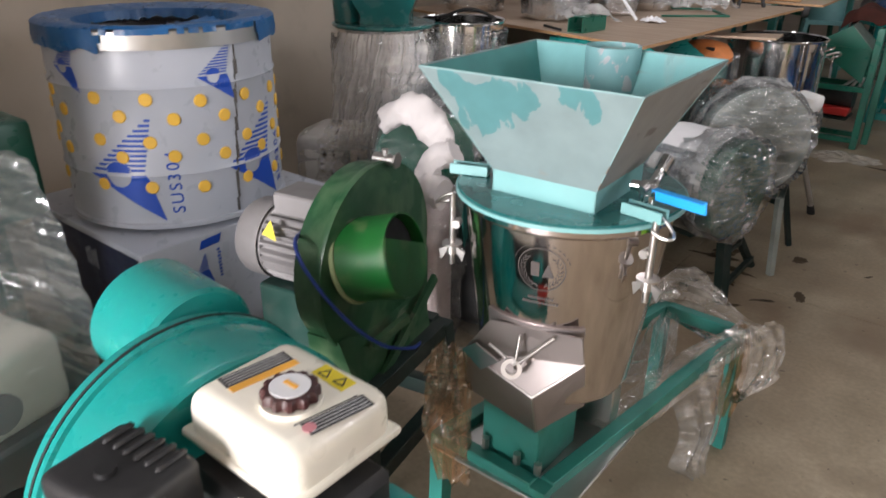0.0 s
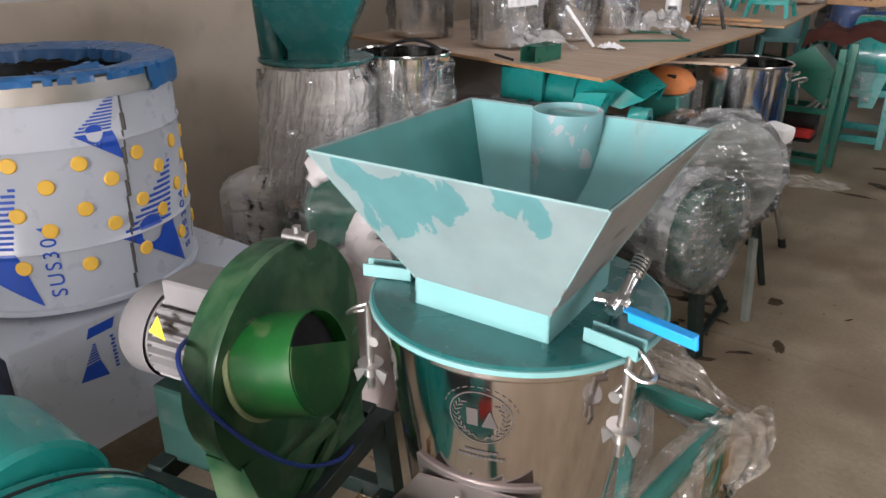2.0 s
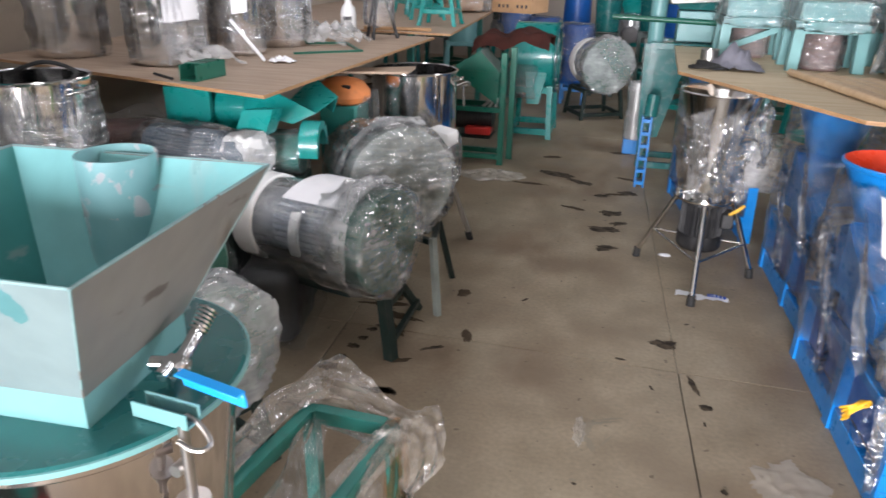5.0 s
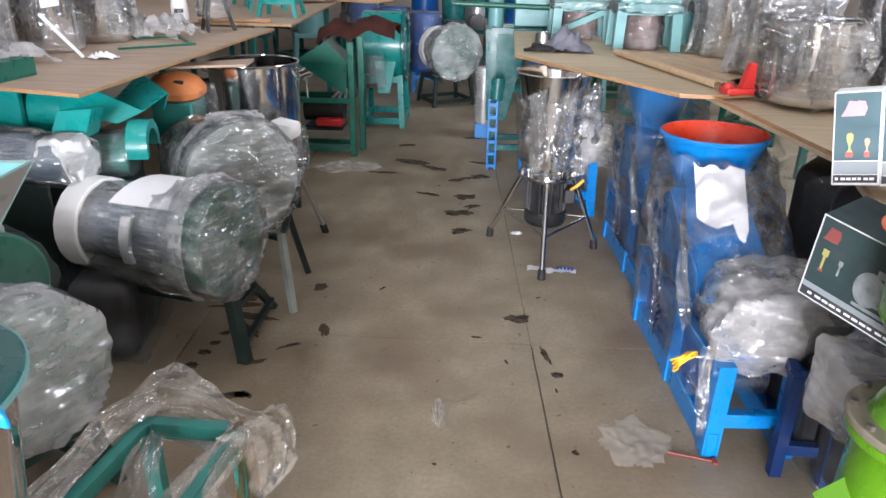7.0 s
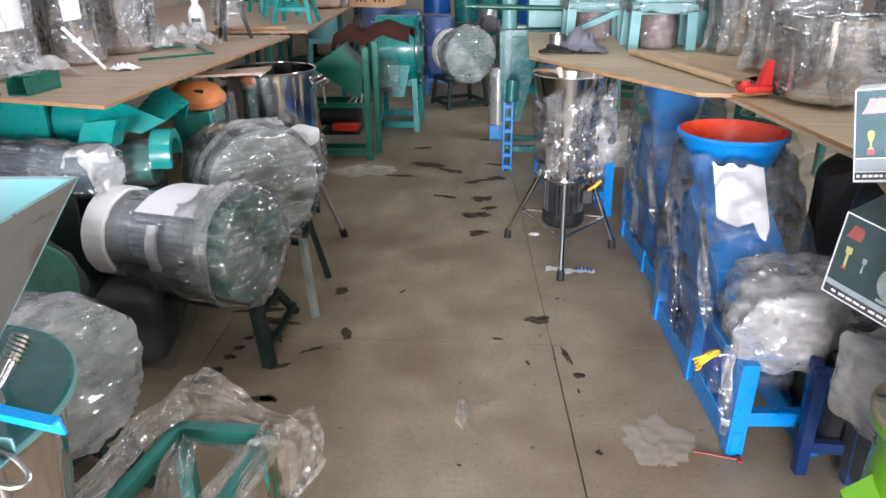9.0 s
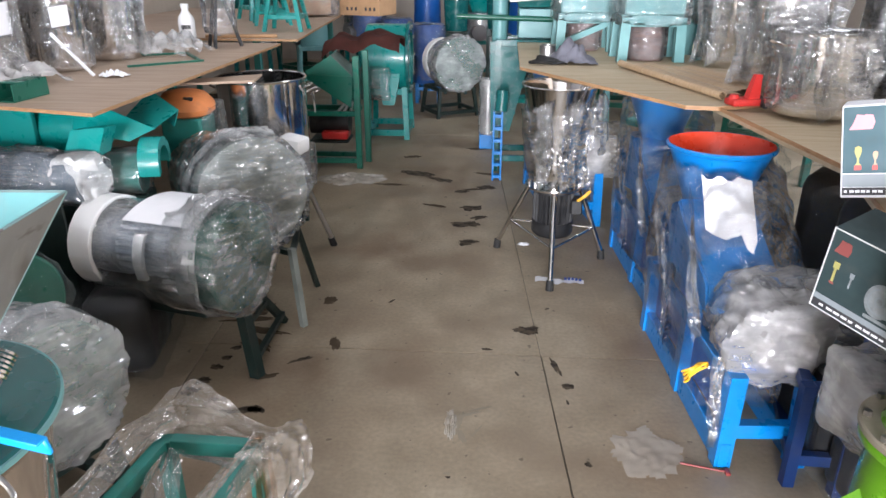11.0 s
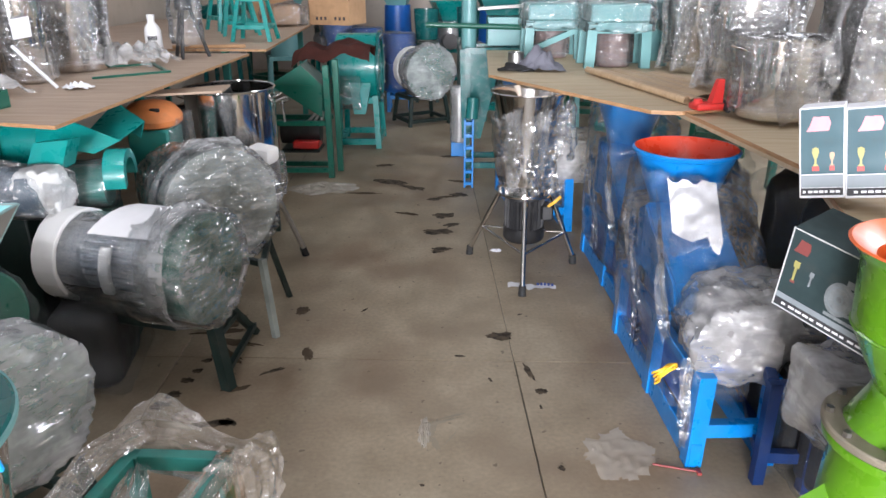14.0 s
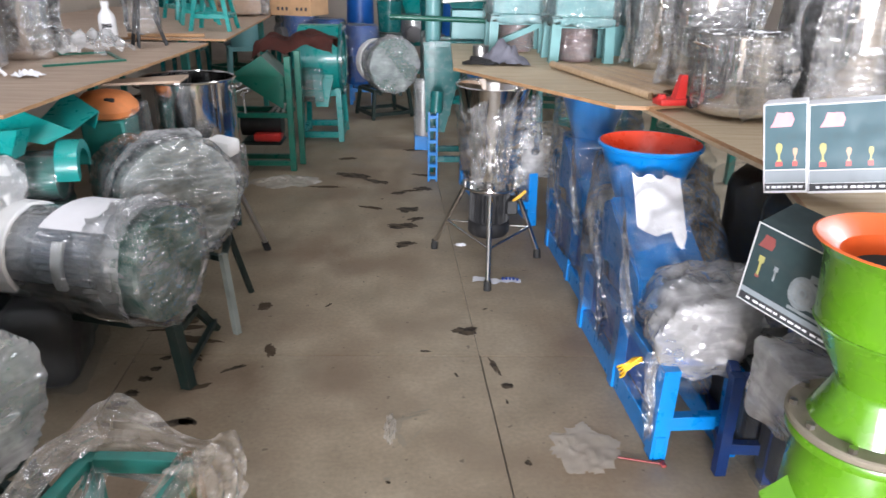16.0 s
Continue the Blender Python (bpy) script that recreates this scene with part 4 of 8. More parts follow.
# ---- the drum plucker in printed protective sheet ----
def plucker():
    ob = thing("drum_plucker", "stainless drum plucker in white and blue printed sheet", "machine", pose(-2.13, 1.2, 0))
    r = 0.33
    z0, z1 = 0.61, 1.135
    prof = [(r - 0.03, z0), (r + 0.006, z0), (r + 0.006, z0 + 0.012), (r, z0 + 0.016)]
    for zb in (0.772, 1.02):
        prof += [(r, zb - 0.01), (r + 0.005, zb), (r, zb + 0.01)]
    prof += [(r, z1), (r - 0.006, z1), (r - 0.006, z0 + 0.02), (0, z0 + 0.02)]
    b = B()
    lathe(b, prof, 96)
    drum = part("drum", b, SHEET, ob, "white printed sheet over the steel drum")
    b = B()
    lathe(b, [(r - 0.008, z1 - 0.012), (r + 0.012, z1 - 0.01), (r + 0.014, z1 + 0.038), (r + 0.006, z1 + 0.046), (r - 0.085, z1 + 0.04), (r - 0.088, z1 + 0.03), (r - 0.012, z1 + 0.034)], 96, close=True)
    part("rim", b, STEEL_DULL, drum, "brushed steel rim")
    # steel lining coloured dark to stand in for the shade down the drum
    b = B()
    lathe(b, [(r - 0.009, z1 - 0.005), (r - 0.009, z0 + 0.025), (0, z0 + 0.024)], 64)
    part("drum_inside", b, metal("shade_dark_steel", (0.1, 0.1, 0.1), 0.4), drum, "steel inside with shade put into its dark colour")
    # torn blue sheet left on the rim: whole on top, ripped away along a stretch of the outer face
    b = B()
    seg = 220
    prof = ((r - 0.098, z1 + 0.012), (r - 0.09, z1 + 0.042), (r - 0.045, z1 + 0.049), (r + 0.004, z1 + 0.0525), (r + 0.016, z1 + 0.045), (r + 0.0175, z1 + 0.03), (r + 0.0175, z1 + 0.01), (r + 0.0165, z1 - 0.014))
    rows = []
    for j, (rr, zz) in enumerate(prof):
        row = []
        for i in range(seg):
            a = 2 * math.pi * i / seg
            w = noise.noise(Vector((math.cos(a) * 7, math.sin(a) * 7, j * 0.5)))
            w2 = noise.noise(Vector((math.cos(a) * 22, math.sin(a) * 22, j * 0.9)))
            edge = j in (0, 7)
            row.append(b.verts.new(((rr + (0.006 * w + 0.003 * w2) * (1.8 if j == 0 else 0.6)) * math.cos(a), (rr + (0.006 * w + 0.003 * w2) * (1.8 if j == 0 else 0.6)) * math.sin(a), zz + (0.01 * w + 0.006 * w2 if edge else 0.002 * w2))))
        rows.append(row)
    for j in range(7):
        for i in range(seg):
            deg = (math.degrees(2 * math.pi * (i + 0.5) / seg) + 9 * noise.noise(Vector((i * 0.23, j * 1.3, 3))) + 180) % 360 - 180
            if -56 < deg < 20 and j >= 5 - (noise.noise(Vector((i * 0.3, 0, 1))) > 0.1):
                continue
            b.faces.new((rows[j][i], rows[j][(i + 1) % seg], rows[j + 1][(i + 1) % seg], rows[j + 1][i]))
    part("torn_sheet", b, FILM_BLUE, drum, "torn blue protective sheet on the rim")
    # loose blue rag of the sheet hanging into the opening
    part("torn_flap", ribbon([(0.23, -0.11, z1 + 0.045), (0.2, -0.06, z1 + 0.03), (0.17, 0.0, z1 + 0.03), (0.2, 0.06, z1 + 0.045)], [(0.03, 0.01, 0.01), (0.045, 0.0, 0.02), (0.04, 0.0, 0.02), (0.02, 0.01, 0.0)], 77), FILM_BLUE, drum)
    # rubber fingers inside and their yellow ends outside
    fm = B()
    rod(fm, (0, 0, 0), (-0.1, 0, 0), 0.011, 0.008, 10)
    fdata = part("rubber_finger", fm, RUBBER, drum)
    ym = B()
    lathe(ym, [(0.0185, -0.002), (0.0185, 0.003), (0.016, 0.0055), (0, 0.006)], 18, pose(0, 0, 0, 0, 90, 0))
    yd = part("finger_end", ym, YELLOW, drum)
    first = True
    for row, (zz, a0) in enumerate(((0.985, -66), (0.935, -54.5), (0.868, -67), (0.823, -56.5), (0.732, -69.5))):
        for i in range(14):
            a = a0 + 25.0 * i
            zz2 = zz - 0.016 * math.sin(radians(a + 25)) + 0.003 * math.sin(i * 2.3 + row * 1.7)
            m = pose(0, 0, 0, 0, 0, a) @ Matrix.Translation((r, 0, zz2))
            if first:
                fdata.matrix_basis = m @ Matrix.Translation((-0.02, 0, 0))
                yd.matrix_basis = m
                first = False
                continue
            o = new("finger_end", yd.data)
            o.parent, o.matrix_basis = drum, m
            o = new("rubber_finger", fdata.data)
            o.parent, o.matrix_basis = drum, m @ Matrix.Translation((-0.02, 0, 0))
    # printed blue marks and lettering
    R = r + 0.0012

    def rad(z):
        """Radius just outside the sheet, over its two raised beads."""
        return R + max(0.0, *(0.0055 * (1 - abs(z - zb) / 0.011) for zb in (0.772, 1.02)))

    def mark(a0, z, s):
        """A printed kite: hatched triangle above a solid one, with a disc half in each."""
        b = B()

        def v(x, y):
            a = radians(a0) + s * x / r
            q = rad(z + s * y)
            return b.verts.new((q * math.cos(a), q * math.sin(a), z + s * y))

        def strip(xs, top, low):
            for xa, xb in zip(xs, xs[1:]):
                la, lb = low(xa), low(xb)
                ha, hb = max(top(xa), la), max(top(xb), lb)
                if ha - la < 1e-5 and hb - lb < 1e-5:
                    continue
                n_ = max(1, int(max(ha - la, hb - lb) * s / 0.006))
                for k in range(n_):
                    f, g = k / n_, (k + 1) / n_
                    b.faces.new((v(xa, la + (ha - la) * f), v(xb, lb + (hb - lb) * f), v(xb, lb + (hb - lb) * g), v(xa, la + (ha - la) * g)))

        cx, cr = -0.07, 0.036
        arc = lambda x: math.sqrt(max(0.0, cr * cr - (x - cx) ** 2))
        # solid foot: from the left corner to its tip, less the half disc
        xs = [-0.165 + 0.212 * i / 40 for i in range(41)]
        low = lambda x: 0.004 - 0.146 * ((x + 0.165) / 0.212)
        top = lambda x: (-arc(x) - 0.002 if abs(x - cx) < cr else 0.0) if x < 0.012 else -0.142 * ((x - 0.012) / 0.035)
        strip(xs, top, low)
        # upper half of the disc
        strip([cx - cr + 2 * cr * i / 14 for i in range(15)], lambda x: arc(x) * 0.9 + 0.006, lambda x: 0.006)
        # hatching
        for k in range(11):
            ya, yb = 0.01 + 0.0145 * k, 0.0175 + 0.0145 * k
            f = ya / 0.168
            xl, xr = -0.158 + 0.2 * f, 0.006 + 0.04 * f
            if xr - xl < 0.004:
                continue
            strip([xl + (xr - xl) * i / 8 for i in range(9)], lambda x: yb, lambda x: max(ya, arc(x) * 0.9 + 0.009) if abs(x - cx) < cr else ya)
        part("print_mark", b, SHEET_BLUE, drum, "blue printed kite mark")

    mark(-48, 0.776, 1.0)
    mark(-1.5, 1.045, 0.54)
    mark(22, 0.772, 0.98)
    mark(-77, 1.075, 0.5)
    mark(72, 1.045, 0.46)
    mark(95, 0.775, 1.0)
    # words run up the sheet
    def up_text(body, a0, z, size):
        cu = bpy.data.curves.new("lettering", "FONT")
        cu.body, cu.size, cu.align_x, cu.align_y, cu.extrude, cu.space_character = body, size, "LEFT", "CENTER", 0.0005, 1.25
        tmp = bpy.data.objects.new("lettering", cu)
        me = bpy.data.meshes.new_from_object(tmp)
        bpy.data.objects.remove(tmp)
        for vv in me.vertices:
            a = radians(a0) - vv.co.y / r
            rr = rad(z + vv.co.x) + vv.co.z
            vv.co = (rr * math.cos(a), rr * math.sin(a), z + vv.co.x)
        me.materials.clear()
        me.materials.append(SHEET_BLUE)
        o = new("lettering", me)
        o.parent = drum

    up_text("SUS304", -33, 0.655, 0.05)
    up_text("SUS304", 36, 0.66, 0.045)
    # dark seam
    b = B()
    for i in range(12):
        za, zb = z0 + 0.02 + i * 0.041, z0 + 0.02 + (i + 1) * 0.041
        a = radians(-2.4 + 0.7 * i + 0.3 * math.sin(i * 2.1))
        rod(b, (R * math.cos(a), R * math.sin(a), za), (R * math.cos(a), R * math.sin(a), zb), 0.004 + 0.0015 * math.sin(i * 3.3), seg=6)
    part("seam", b, paint("seam_dark", (0.09, 0.085, 0.08), 0.5, metal=0.5), drum, "open dark seam")
    # cabinet below
    b = B()
    box(b, (-0.03, 0.03, 0.405), (0.72, 0.76, 0.37), 0.012, seg=2)
    cab = part("cabinet", b, SHEET, ob, "white sheet-covered cabinet")

    def flat_mark(y, z, s, turn):
        b = B()
        m = Matrix.Translation((0.3315, y, z)) @ pose(0, 0, 0, turn, 0, 0)
        q = [[(0, -0.07, -0.06), (0, 0.05, -0.085), (0, 0.03, 0.0), (0, -0.03, -0.0)]]
        for i in range(7):
            f0, f1 = i / 7, (i + 0.6) / 7
            q.append([(0, -0.028 + 0.05 * f0, 0.006 + 0.08 * f0), (0, 0.03, 0.006 + 0.08 * f0), (0, 0.03, 0.006 + 0.08 * f1), (0, -0.028 + 0.05 * f1, 0.006 + 0.08 * f1)])
        for f in q:
            b.faces.new([b.verts.new(m @ (Vector(p) * s)) for p in f])
        part("print_mark", b, SHEET_BLUE, cab)

    b = B()
    box(b, (-0.03, -0.3515, 0.405), (0.69, 0.002, 0.33), 0)
    navy = part("navy_sheet", b, paint("navy_sheet", (0.02, 0.028, 0.06), 0.4), cab, "dark navy printed sheet")
    for i in range(6):
        b = B()
        box(b, (0.0 + 0.012 * i, -0.3535, 0.5), (0.005, 0.001, 0.05 + 0.008 * (i % 3)), 0)
        part("print_bar", b, SHEET, navy)
    flat_mark(-0.165, 0.475, 0.62, 4)
    b = B()
    b.faces.new([b.verts.new(p) for p in ((0.3315, -0.16, 0.572), (0.3315, -0.17, 0.545), (0.3315, -0.1, 0.55), (0.3315, -0.09, 0.578))])
    part("print_mark", b, SHEET_BLUE, cab)
    b = B()
    for i in range(9):
        box(b, (0.3312, -0.105 + 0.002 * math.sin(i * 3), 0.44 + i * 0.011), (0.0006, 0.01, 0.006))
    part("print_bars", b, SHEET_BLUE, cab)
    for x, y in ((-0.34, -0.3), (0.27, -0.3), (0.27, 0.36), (-0.34, 0.36)):
        b = B()
        box(b, (x, y, 0.11), (0.05, 0.05, 0.22), 0.004)
        part("foot", b, STAND_GREEN, ob)
    return ob


plucker()


# ---- the green hammer mill with its outlet collar ----
def green_mill():
    ob = thing("hammer_mill", "dusty green hammer mill with a round outlet collar", "machine", pose(-1.185, 1.16, 0, 0, 0, 11))
    zc = 0.66
    k = pose(0, 0, zc, 0, 90, 0)
    b = B()
    lathe(b, [(0, -0.085), (0.225, -0.085), (0.24, -0.075), (0.24, -0.012), (0.25, -0.01), (0.252, 0.0), (0.25, 0.008), (0.225, 0.012), (0.2, 0.02), (0, 0.022)], 64, k)
    box(b, (-0.02, 0.12, zc - 0.2), (0.075, 0.24, 0.3), 0.006)
    loft(b, [[(-0.08, -0.2, 0.52), (0.014, -0.2, 0.52), (0.014, 0.2, 0.52), (-0.08, 0.2, 0.52)], [(-0.1, -0.16, 0.3), (0.06, -0.16, 0.3), (0.06, 0.2, 0.3), (-0.1, 0.2, 0.3)]])
    part("housing", b, GREEN, ob, "round dusty green housing")
    b = B()
    beam(b, (0.055, -0.16, 0.31), (0.05, 0.22, 0.52), 0.012, 0.03)
    part("flange", b, GREEN, ob)
    b = B()
    a, e = (0.015, -0.12, zc + 0.048), (0.15, -0.107, zc + 0.086)
    pipe(b, a, e, 0.1, 0.004, 56)
    kk, h = axis(a, e)
    part("outlet_collar", b, GREEN_COLLAR, ob, "green sheet outlet collar")
    b = B()
    lathe(b, [(0.1, 0.0), (0.106, 0.0), (0.107, 0.005), (0.104, 0.01), (0.1, 0.01)], 48, axis(a, e)[0], close=True)
    part("weld_ring", b, paint("dusty_weld", (0.2, 0.24, 0.12), 0.7, var=0.3), ob, "dusty weld ring")
    # black disc in the collar stands in for the shade inside the outlet
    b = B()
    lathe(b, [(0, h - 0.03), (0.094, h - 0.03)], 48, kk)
    part("outlet_shade", b, SHADE_BLACK, ob)
    b = B()
    dd = (Vector(e) - Vector(a)).normalized()
    uu = Vector((0, -1, 0)) - dd * Vector((0, -1, 0)).dot(dd)
    uu.normalize()
    vv = uu.cross(dd) if uu.cross(dd).z > 0 else dd.cross(uu)
    pts = [Vector(e) + dd * 0.002 + uu * (0.097 * math.cos(radians(q))) + vv * (0.097 * math.sin(radians(q))) for q in range(-176, 51, 11)]
    plate(b, pts, 0.003)
    part("outlet_flap", b, GREEN_COLLAR, ob, "half cover over the outlet")
    motor(ob, (-0.075, -0.02, zc), (-0.37, -0.02, zc), 0.105, MOTOR_GREY, "grey electric motor")
    b = B()
    box(b, (-0.2, -0.02, zc + 0.125), (0.13, 0.11, 0.06), 0.006)
    part("terminal_box", b, MOTOR_GREY, ob)
    b = B()
    b.faces.new([b.verts.new(p) for p in ((-0.262, -0.128, zc + 0.06), (-0.215, -0.13, zc + 0.05), (-0.236, -0.12, zc + 0.1))])
    part("warning_sticker", b, WARN_YELLOW, ob)
    b = B()
    rod(b, (-0.03, 0.05, zc + 0.25), (0.03, 0.05, zc + 0.25), 0.014, seg=10)
    rod(b, (0.0, 0.05, zc + 0.235), (0.0, 0.05, zc + 0.275), 0.009, seg=8)
    rod(b, (0.03, 0.05, zc + 0.25), (0.036, 0.05, zc + 0.25), 0.02, seg=6)
    part("wing_nut", b, ZINC, ob)
    b = B()
    tube(b, curve([(-0.12, -0.14, 0.76), (-0.06, -0.238, 0.79), (-0.03, -0.269, 0.771), (0.0, -0.271, 0.726), (0.03, -0.234, 0.642), (0.06, -0.183, 0.561), (0.09, -0.108, 0.482), (0.1, 0.0, 0.42), (0.06, 0.12, 0.36)], 8), 0.0048, 8)
    part("cable", b, CABLE_BLUE, ob, "blue power cable")
    co = [(-0.3, -0.17), (0.06, -0.17), (0.06, 0.25), (-0.3, 0.25)]
    legs(ob, co, 0.36, 0.0, 0.024, STAND_DARK, spread=1.12, rails=(0.345, 0.1))
    b = B()
    box(b, (-0.2, 0.0, 0.455), (0.24, 0.2, 0.2), 0.006)
    part("motor_base", b, STAND_GREEN, ob)
    b = B()
    plate(b, [(0.05, -0.1, 0.475), (0.08, 0.02, 0.505), (0.08, 0.03, 0.48), (0.05, -0.09, 0.45)], 0.015)
    part("brace", b, GREEN, ob)
    return ob


green_mill()


# ---- the teal mill with a petrol engine ----
def engine_mill():
    ob = thing("engine_mill", "bright teal mill driven by a cream petrol engine", "machine", pose(-0.7, 0.49, 0))
    zc = 0.5
    k = pose(0, 0.03, zc, 0, -90, 0)
    b = B()
    lathe(b, [(0, 0.2), (0.28, 0.2), (0.287, 0.21), (0.287, 0.345), (0.295, 0.347), (0.295, 0.36)], 80, k)
    part("housing", b, TEAL_BRIGHT, ob, "round bright teal housing")
    b = B()
    lathe(b, [(0.288, 0.36), (0.297, 0.36), (0.297, 0.366), (0.288, 0.366)], 80, k, close=True)
    part("gasket", b, RUBBER, ob)
    b = B()
    lathe(b, [(0.294, 0.366), (0.294, 0.385), (0.27, 0.4), (0.0, 0.405)], 80, k)
    part("cover", b, TEAL_BRIGHT, ob)
    b = B()
    rod(b, (-0.4, 0.1, zc + 0.2), (-0.58, 0.1, zc + 0.215), 0.125, 0.12, 48, lip=0.008)
    part("inlet", b, TEAL_BRIGHT, ob, "round teal inlet stub")
    # engine
    b = B()
    tz = 0.755
    box(b, (-0.057, 0.037, tz), (0.246, 0.206, 0.1), 0.032, seg=4)
    tank = part("fuel_tank", b, CREAM, ob, "cream fuel tank with warning labels")
    b = B()
    box(b, (-0.057, 0.037, tz - 0.028), (0.26, 0.22, 0.016), 0.007, seg=2)
    part("tank_seam", b, CREAM, tank)
    b = B()
    lathe(b, [(0, 0.05), (0.046, 0.05), (0.046, 0.058), (0, 0.058)], 30, Matrix.Translation((-0.028, 0.02, tz)))
    part("filler_neck", b, CREAM, tank)
    b = B()
    cm = Matrix.Translation((-0.028, 0.02, tz))
    knurl = [(1.0, 1.0, 1.13, 1.13)[i % 4] for i in range(48)]
    loft(b, [[(r * k_ * math.cos(2 * math.pi * i / 48), r * k_ * math.sin(2 * math.pi * i / 48), z) for i, k_ in enumerate(knurl)] for r, z in ((0.034, 0.058), (0.0385, 0.061), (0.0385, 0.073), (0.035, 0.077))], cm)
    cap = part("fuel_cap", b, CAP_MAROON, tank, "dark maroon ribbed fuel cap")
    b = B()
    lathe(b, [(0, 0.0765), (0.03, 0.0765), (0.03, 0.0785), (0, 0.0785)], 28, cm)
    part("cap_disc", b, PAPER, cap)
    b = B()
    box(b, cm @ Vector((0.0, 0.002, 0.0792)), (0.026, 0.008, 0.0008), 0, None)
    part("cap_print", b, WARN_ORANGE, cap)

    def sticker(x, y, w, h, turn, material, bars=0, ink=INK, z=0.0507):
        m = Matrix.Translation((x, y, tz + z)) @ pose(0, 0, 0, 0, 0, turn)
        b = B()
        box(b, (0, 0, 0), (w, h, 0.0008), 0, m)
        s = part("sticker", b, material, tank)
        for i in range(bars):
            b = B()
            box(b, (0, -h / 2 + h * (i + 0.7) / (bars + 0.4), 0.0007), (w * 0.92, h / (bars + 0.4) * 0.2, 0.0008), 0, m)
            part("sticker_bar", b, BOX_EDGE if material is INK else ink, s)

    sticker(-0.133, 0.038, 0.115, 0.03, 82, INK, 4)
    sticker(-0.109, 0.036, 0.115, 0.015, 82, WARN_ORANGE)
    sticker(-0.024, 0.099, 0.072, 0.03, -4, WARN_YELLOW)
    for x in (-0.041, -0.007):
        b = B()
        for i in range(3):
            p0, p1 = [Vector((x + 0.012 * math.sin(q), 0.097 + 0.012 * math.cos(q), tz + 0.0513)) for q in (i * 2.094, (i + 1) * 2.094)]
            beam(b, p0, p1, 0.0024, 0.0008)
        part("sticker_triangle", b, INK, tank)
    sticker(0.046, 0.042, 0.105, 0.03, 80, INK, 4)
    sticker(0.0265, 0.038, 0.105, 0.002, 80, INK)
    b = B()
    rod(b, (0.038, -0.004, tz + 0.0512), (0.038, -0.004, tz + 0.0526), 0.01, seg=20)
    part("sticker_seal", b, PINK_PRINT, tank)
    b = B()
    box(b, (-0.03, 0.0, 0.6), (0.26, 0.2, 0.2), 0.015)
    rod(b, (0.1, 0.0, 0.55), (0.2, 0.0, 0.55), 0.11, seg=30)
    part("engine_block", b, BLACK, ob)
    b = B()
    rod(b, (0.1, 0.02, 0.5), (0.2, 0.02, 0.5), 0.1, 0.092, 32, lip=0.01)
    part("recoil_cover", b, RED_PLASTIC, ob, "red recoil starter cover")
    b = B()
    m = Matrix.Translation((-0.134, -0.19, 0.728)) @ pose(0, 0, 0, 0, 0, 8)
    box(b, (0, 0, 0), (0.165, 0.14, 0.09), 0.018, m, 3)
    filt = part("air_filter", b, BLACK, ob, "black air filter box")
    for i in range(6):
        b = B()
        box(b, (-0.055 + i * 0.022, 0.04, 0.045), (0.012, 0.05, 0.012), 0.004, m)
        part("rib", b, BLACK, filt)
    b = B()
    rod(b, m @ Vector((0, -0.02, 0.043)), m @ Vector((0, -0.02, 0.053)), 0.014, seg=16)
    part("knob", b, BLACK, ob)
    b = B()
    box(b, (0.03, -0.17, 0.665), (0.13, 0.1, 0.06), 0.015, seg=2)
    tube(b, [(0.0, -0.13, 0.66), (0.0, -0.1, 0.72)], 0.012, 10)
    part("carburettor", b, STEEL_DULL, ob)
    b = B()
    box(b, (0.12, -0.18, 0.68), (0.12, 0.1, 0.05), 0.016, seg=2)
    part("muffler_guard", b, BLACK, ob)
    b = B()
    box(b, (0.1, 0.1, 0.6), (0.1, 0.06, 0.08), 0.02, seg=2)
    part("guard", b, TEAL_BRIGHT, ob)
    b = B()
    box(b, (-0.05, 0, 0.44), (0.5, 0.3, 0.03), 0.004)
    part("engine_plate", b, TEAL_FRAME, ob)
    legs(ob, [(-0.4, -0.18), (0.18, -0.18), (0.18, 0.2), (-0.4, 0.2)], 0.43, 0.0, 0.022, TEAL_FRAME, spread=1.05, rails=(0.12,))
    return ob


engine_mill()


# ---- floor slabs, stains and litter are at the end of the file ----
# ---- plywood tables and what stands on them ----
def board(name, pts, z, t, label, material=PLY, rot=0):
    b = B()
    plate(b, [(x, y, z) for x, y in pts], t)
    ob = part(name, b, material)
    return tagged(ob, label, "tabletop")


def plywood_table(name, pts, z, t, label, posts, top=PLY):
    ob = thing(name, label, "table")
    b = B()
    plate(b, [(x, y, z - t) for x, y in pts], t)
    part("tabletop", b, top, ob, "raw plywood sheet")
    for i in range(len(pts)):
        (xa, ya), (xb, yb) = pts[i], pts[(i + 1) % len(pts)]
        d = Vector((xb - xa, yb - ya, 0))
        b = B()
        box(b, (0, 0, 0), (d.length, 0.002, t * 0.96), 0, Matrix.Translation(((xa + xb) / 2, (ya + yb) / 2, z - t / 2)) @ pose(0, 0, 0, 0, 0, math.degrees(math.atan2(d.y, d.x))))
        part("edge_band", b, PLY_EDGE, ob)
    for x, y in posts:
        b = B()
        box(b, (x, y, (z - t) / 2), (0.05, 0.05, z - t), 0.003)
        part("leg", b, TEAL_FRAME, ob)
    return ob


